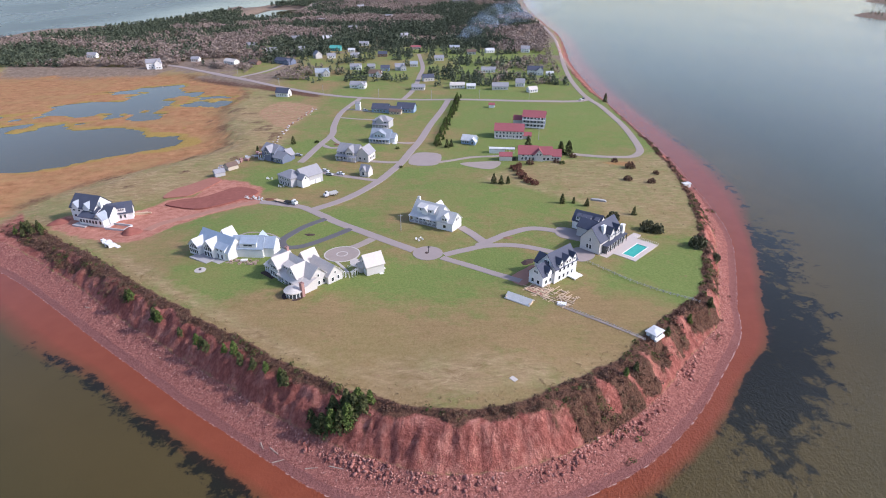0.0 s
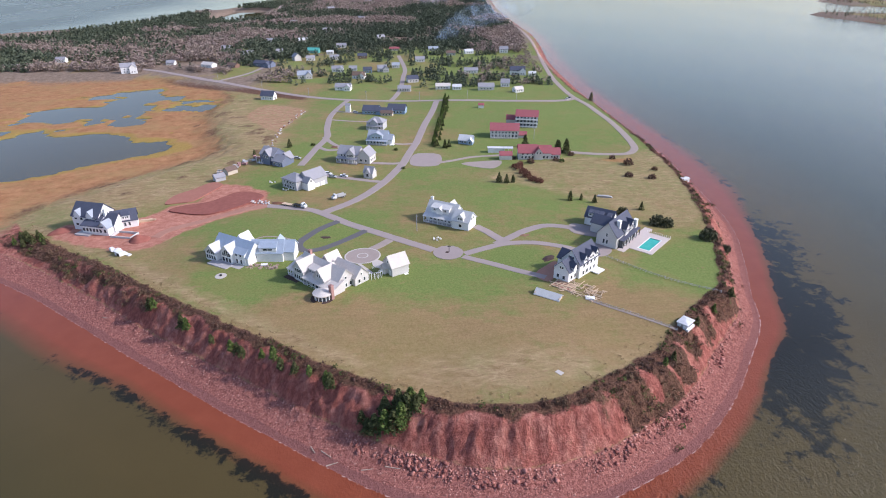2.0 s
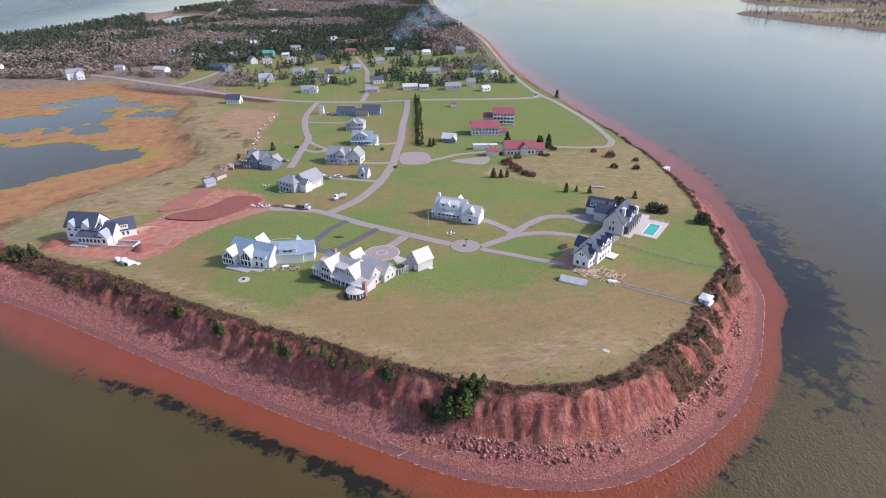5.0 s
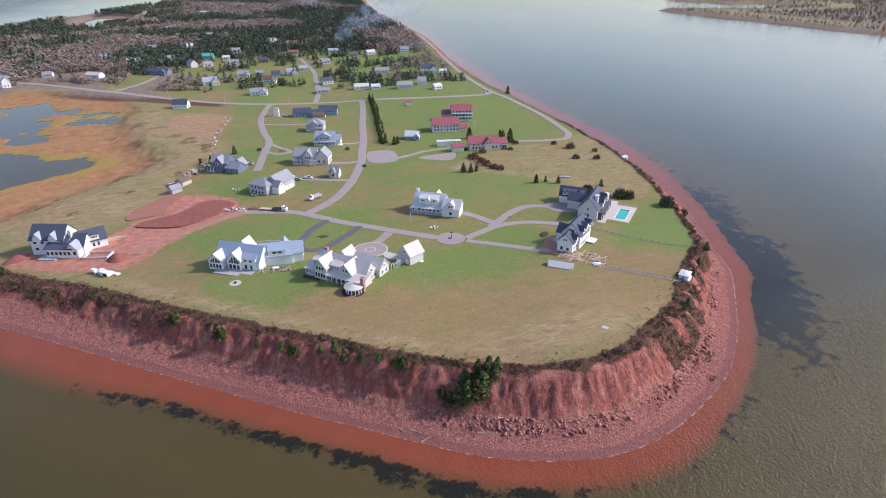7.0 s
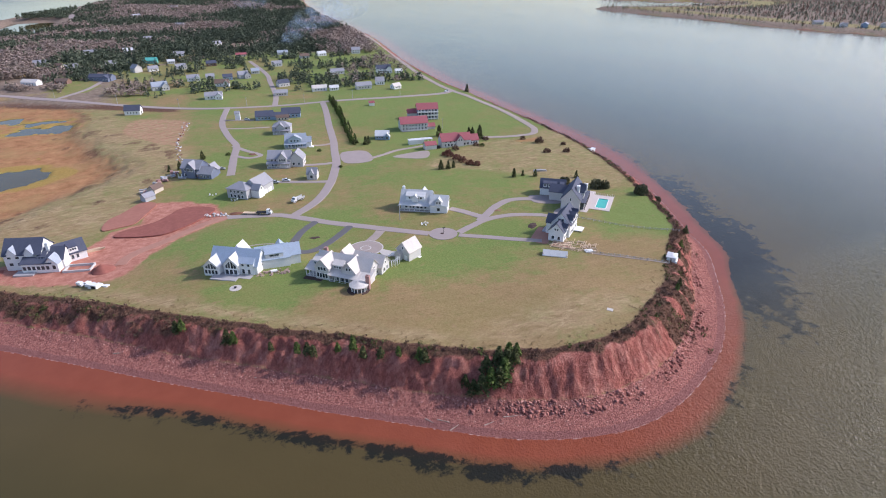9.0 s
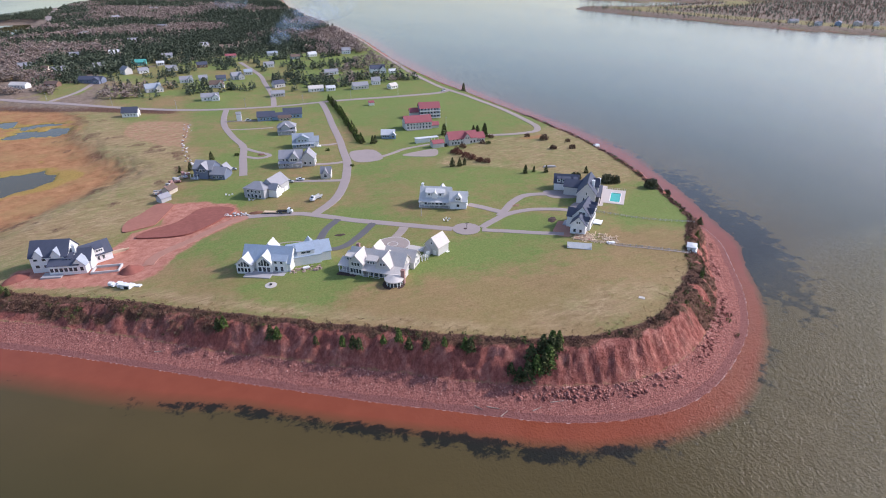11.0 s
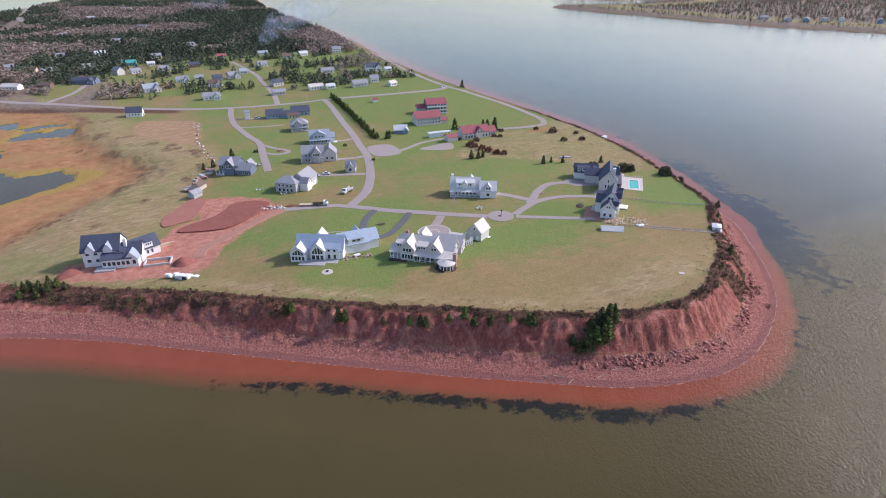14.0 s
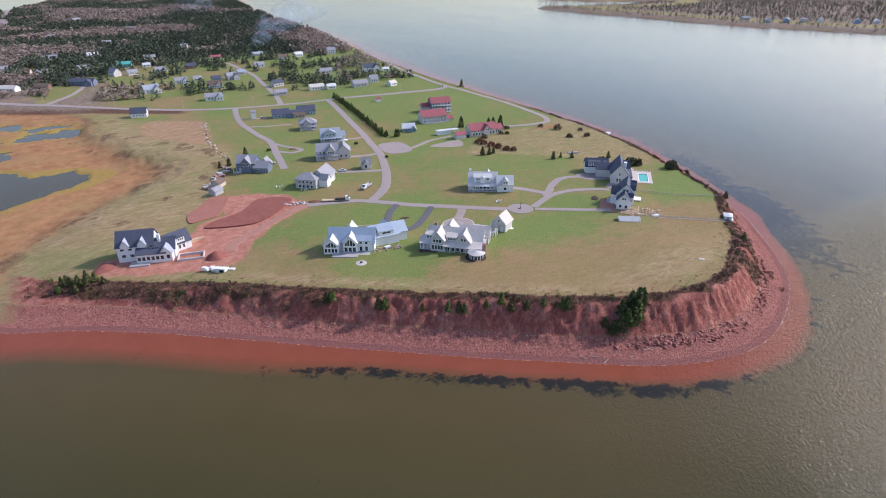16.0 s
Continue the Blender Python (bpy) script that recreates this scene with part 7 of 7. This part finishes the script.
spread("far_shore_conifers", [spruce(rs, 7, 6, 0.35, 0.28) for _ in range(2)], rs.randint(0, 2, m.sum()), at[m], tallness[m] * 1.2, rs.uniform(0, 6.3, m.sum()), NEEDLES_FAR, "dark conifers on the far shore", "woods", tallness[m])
m = ~m
spread("far_shore_woods", [bare_tree(rs, 36) for _ in range(2)], rs.randint(0, 2, m.sum()), at[m], tallness[m] * 1.2, rs.uniform(0, 6.3, m.sum()), SCRUB, "leafless brown woods on the far shore", "woods", tallness[m] * 0.8)

# ---- stones along the beach ----
k = Mat("sandstone_rocks")
ROCKS = k.done(k.mix(k.noise(0.5, 5), k.mix(k.island(), (0.19, 0.072, 0.058), (0.43, 0.205, 0.168)), k.mix(k.island(), (0.27, 0.115, 0.092), (0.62, 0.36, 0.305))), 0.95, 0, 0.15)
k = Mat("fallen_sandstone")
BOULDER = k.done(k.mix(k.noise(0.6, 5), k.mix(k.rand(), (0.15, 0.050, 0.042), (0.38, 0.165, 0.135)), k.mix(k.rand(), (0.22, 0.080, 0.068), (0.48, 0.235, 0.20))), 0.95, 0, 0.15)


def rock_shape(n, squash=0.6):
    bm = bmesh.new()
    for i in range(n):
        p = rs.normal(size=3)
        p /= np.linalg.norm(p)
        p = np.sign(p) * np.abs(p) ** 0.6
        bm.verts.new((p[0] * rs.uniform(0.7, 1.1), p[1] * rs.uniform(0.5, 0.9), p[2] * squash))
    h = bmesh.ops.convex_hull(bm, input=bm.verts)
    bmesh.ops.delete(bm, geom=list({g for g in h["geom_interior"] + h["geom_unused"] if isinstance(g, bmesh.types.BMVert)}), context="VERTS")
    bmesh.ops.triangulate(bm, faces=bm.faces)
    bmesh.ops.recalc_face_normals(bm, faces=bm.faces)
    bm.verts.index_update()
    v = np.array([p.co[:] for p in bm.verts])
    f = np.array([[q.index for q in g.verts] for g in bm.faces])
    bm.free()
    return v, f


pebble = [rock_shape(9, 0.45) for _ in range(6)]
n = 170000
qx, qy = rs.uniform(-215, 160, n), 98 + 232 * rs.uniform(0, 1, n) ** 1.5
qz, maps = land(qx, qy)
patch = grain(qx, qy, 11, 3, 61)
ok = (maps["ds"] > 2.6) & (maps["u"] < 0.49) & (rs.rand(n) < smooth(0.15, 0.5, patch) * (0.45 + 0.55 * smooth(0.1, 0.5, maps["u"])))
sel = np.where(ok)[0][:38000]
big = smooth(0.25, 0.5, maps["u"][sel]) * (0.6 + 0.6 * smooth(-60, -20, qx[sel]))
size = (0.14 + 0.30 * rs.rand(len(sel)) ** 3 + 0.40 * big * rs.rand(len(sel)) ** 1.5)
spread("beach_cobbles", pebble, rs.randint(0, 6, len(sel)), np.stack([qx[sel], qy[sel], qz[sel] - 0.02 * size], 1), size, rs.uniform(0, 6.3, len(sel)), ROCKS, "pinkish sandstone cobbles along the beach", "stones")
scree = thing("boulder_scree", 0, 0, 0, "fallen red sandstone blocks at the cliff foot", "boulders", z=0)
blocks = []
for k in range(8):
    tv, tf = rock_shape(11, 0.65)
    blocks.append(join("boulder", tv, tf, BOULDER))
ok = np.where((maps["u"] > 0.30) & (maps["u"] < 0.48) & (maps["ds"] > 3) & (qx > -42) & (qx < 92) & (qy < 168) & (patch > 0.40))[0][-290:]
for i in ok:
    r = 0.38 + 0.6 * rs.rand() ** 2
    part("boulder", blocks[rs.randint(8)], None, scree, at=pose(qx[i], qy[i], qz[i] + 0.15 * r, rs.uniform(-20, 20), rs.uniform(-20, 20), rs.uniform(0, 360)) @ Matrix.Diagonal((r, r, r, 1)))
rip = thing("stone_row", -101.5, 294.5, -8, "row of pale boulders beside the red track", "stones")
for i in range(34):
    x, y = rs.uniform(-6, 6), rs.uniform(-2.2, 2.2)
    part("boulder", blocks[rs.randint(8)], None, rip, at=pose(x * 1.0, y - 0.25 * x + 0.6 * abs(x) ** 0.5, 0.35, 0, 0, rs.uniform(0, 360)) @ Matrix.Diagonal((0.7, 0.7, 0.6, 1)))
pale = plain("pale_boulder", (0.55, 0.52, 0.52), 0.9, 0, 0.25, 0.5)
for o in rip.children:
    o.material_slots[0].link = "OBJECT"
    o.material_slots[0].material = pale

row_line = spline([(-112, 524), (-115, 492), (-119, 455), (-119, 425), (-117, 395)], 1.9)
rubble = thing("rubble_row", -117, 450, 0, "row of pale rubble and stones between two dry fields", "stones", z=0)
rubble.matrix_basis = Matrix.Identity(4)
for x, y in row_line:
    if rs.rand() < 0.9:
        r = rs.uniform(0.35, 1.2)
        x, y = x + rs.normal() * 1.3, y + rs.normal()
        o = part("boulder", blocks[rs.randint(8)], None, rubble, at=pose(x, y, ground_z(x, y) + 0.2 * r, 0, 0, rs.uniform(0, 360)) @ Matrix.Diagonal((r, r, r * 0.8, 1)))
        o.material_slots[0].link = "OBJECT"
        o.material_slots[0].material = pale if rs.rand() < 0.65 else BOULDER


def log(x, y, turn, length):
    d = thing("driftwood_log", x, y, turn, "bleached driftwood log on the beach", "driftwood")
    part("stem", Solid().tube(0, 0, 0, 0.16, 0.09, length, 8), plain("bleached_wood", (0.45, 0.36, 0.30), 0.9, 0, 0.25, 0.3) if "bleached_wood" not in bpy.data.materials else bpy.data.materials["bleached_wood"], d, at=pose(-length / 2, 0, 0.15, 0, 90, 0))
    part("branch", Solid().tube(0, 0, 0, 0.07, 0.03, length * 0.3, 6), bpy.data.materials["bleached_wood"], d, at=pose(0.2, 0, 0.2, 40, 30, 0))


for q in ((-48, 124.5, -40, 4), (-29, 117.5, -15, 4.5), (-46, 121, 20, 3.4), (-52, 126.5, -60, 3), (-36, 118, 5, 3.5), (-98, 166, -35, 4), (-141, 199, -20, 3.6)):
    log(*q)


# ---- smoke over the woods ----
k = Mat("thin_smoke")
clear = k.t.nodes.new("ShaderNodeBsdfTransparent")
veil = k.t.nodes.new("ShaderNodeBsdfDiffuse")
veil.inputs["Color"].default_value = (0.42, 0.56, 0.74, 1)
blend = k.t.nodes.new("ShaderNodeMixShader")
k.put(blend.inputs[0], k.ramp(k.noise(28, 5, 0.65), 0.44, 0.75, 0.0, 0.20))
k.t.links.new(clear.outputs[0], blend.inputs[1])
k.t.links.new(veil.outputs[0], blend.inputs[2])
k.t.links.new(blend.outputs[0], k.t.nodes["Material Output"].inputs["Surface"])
bm = bmesh.new()
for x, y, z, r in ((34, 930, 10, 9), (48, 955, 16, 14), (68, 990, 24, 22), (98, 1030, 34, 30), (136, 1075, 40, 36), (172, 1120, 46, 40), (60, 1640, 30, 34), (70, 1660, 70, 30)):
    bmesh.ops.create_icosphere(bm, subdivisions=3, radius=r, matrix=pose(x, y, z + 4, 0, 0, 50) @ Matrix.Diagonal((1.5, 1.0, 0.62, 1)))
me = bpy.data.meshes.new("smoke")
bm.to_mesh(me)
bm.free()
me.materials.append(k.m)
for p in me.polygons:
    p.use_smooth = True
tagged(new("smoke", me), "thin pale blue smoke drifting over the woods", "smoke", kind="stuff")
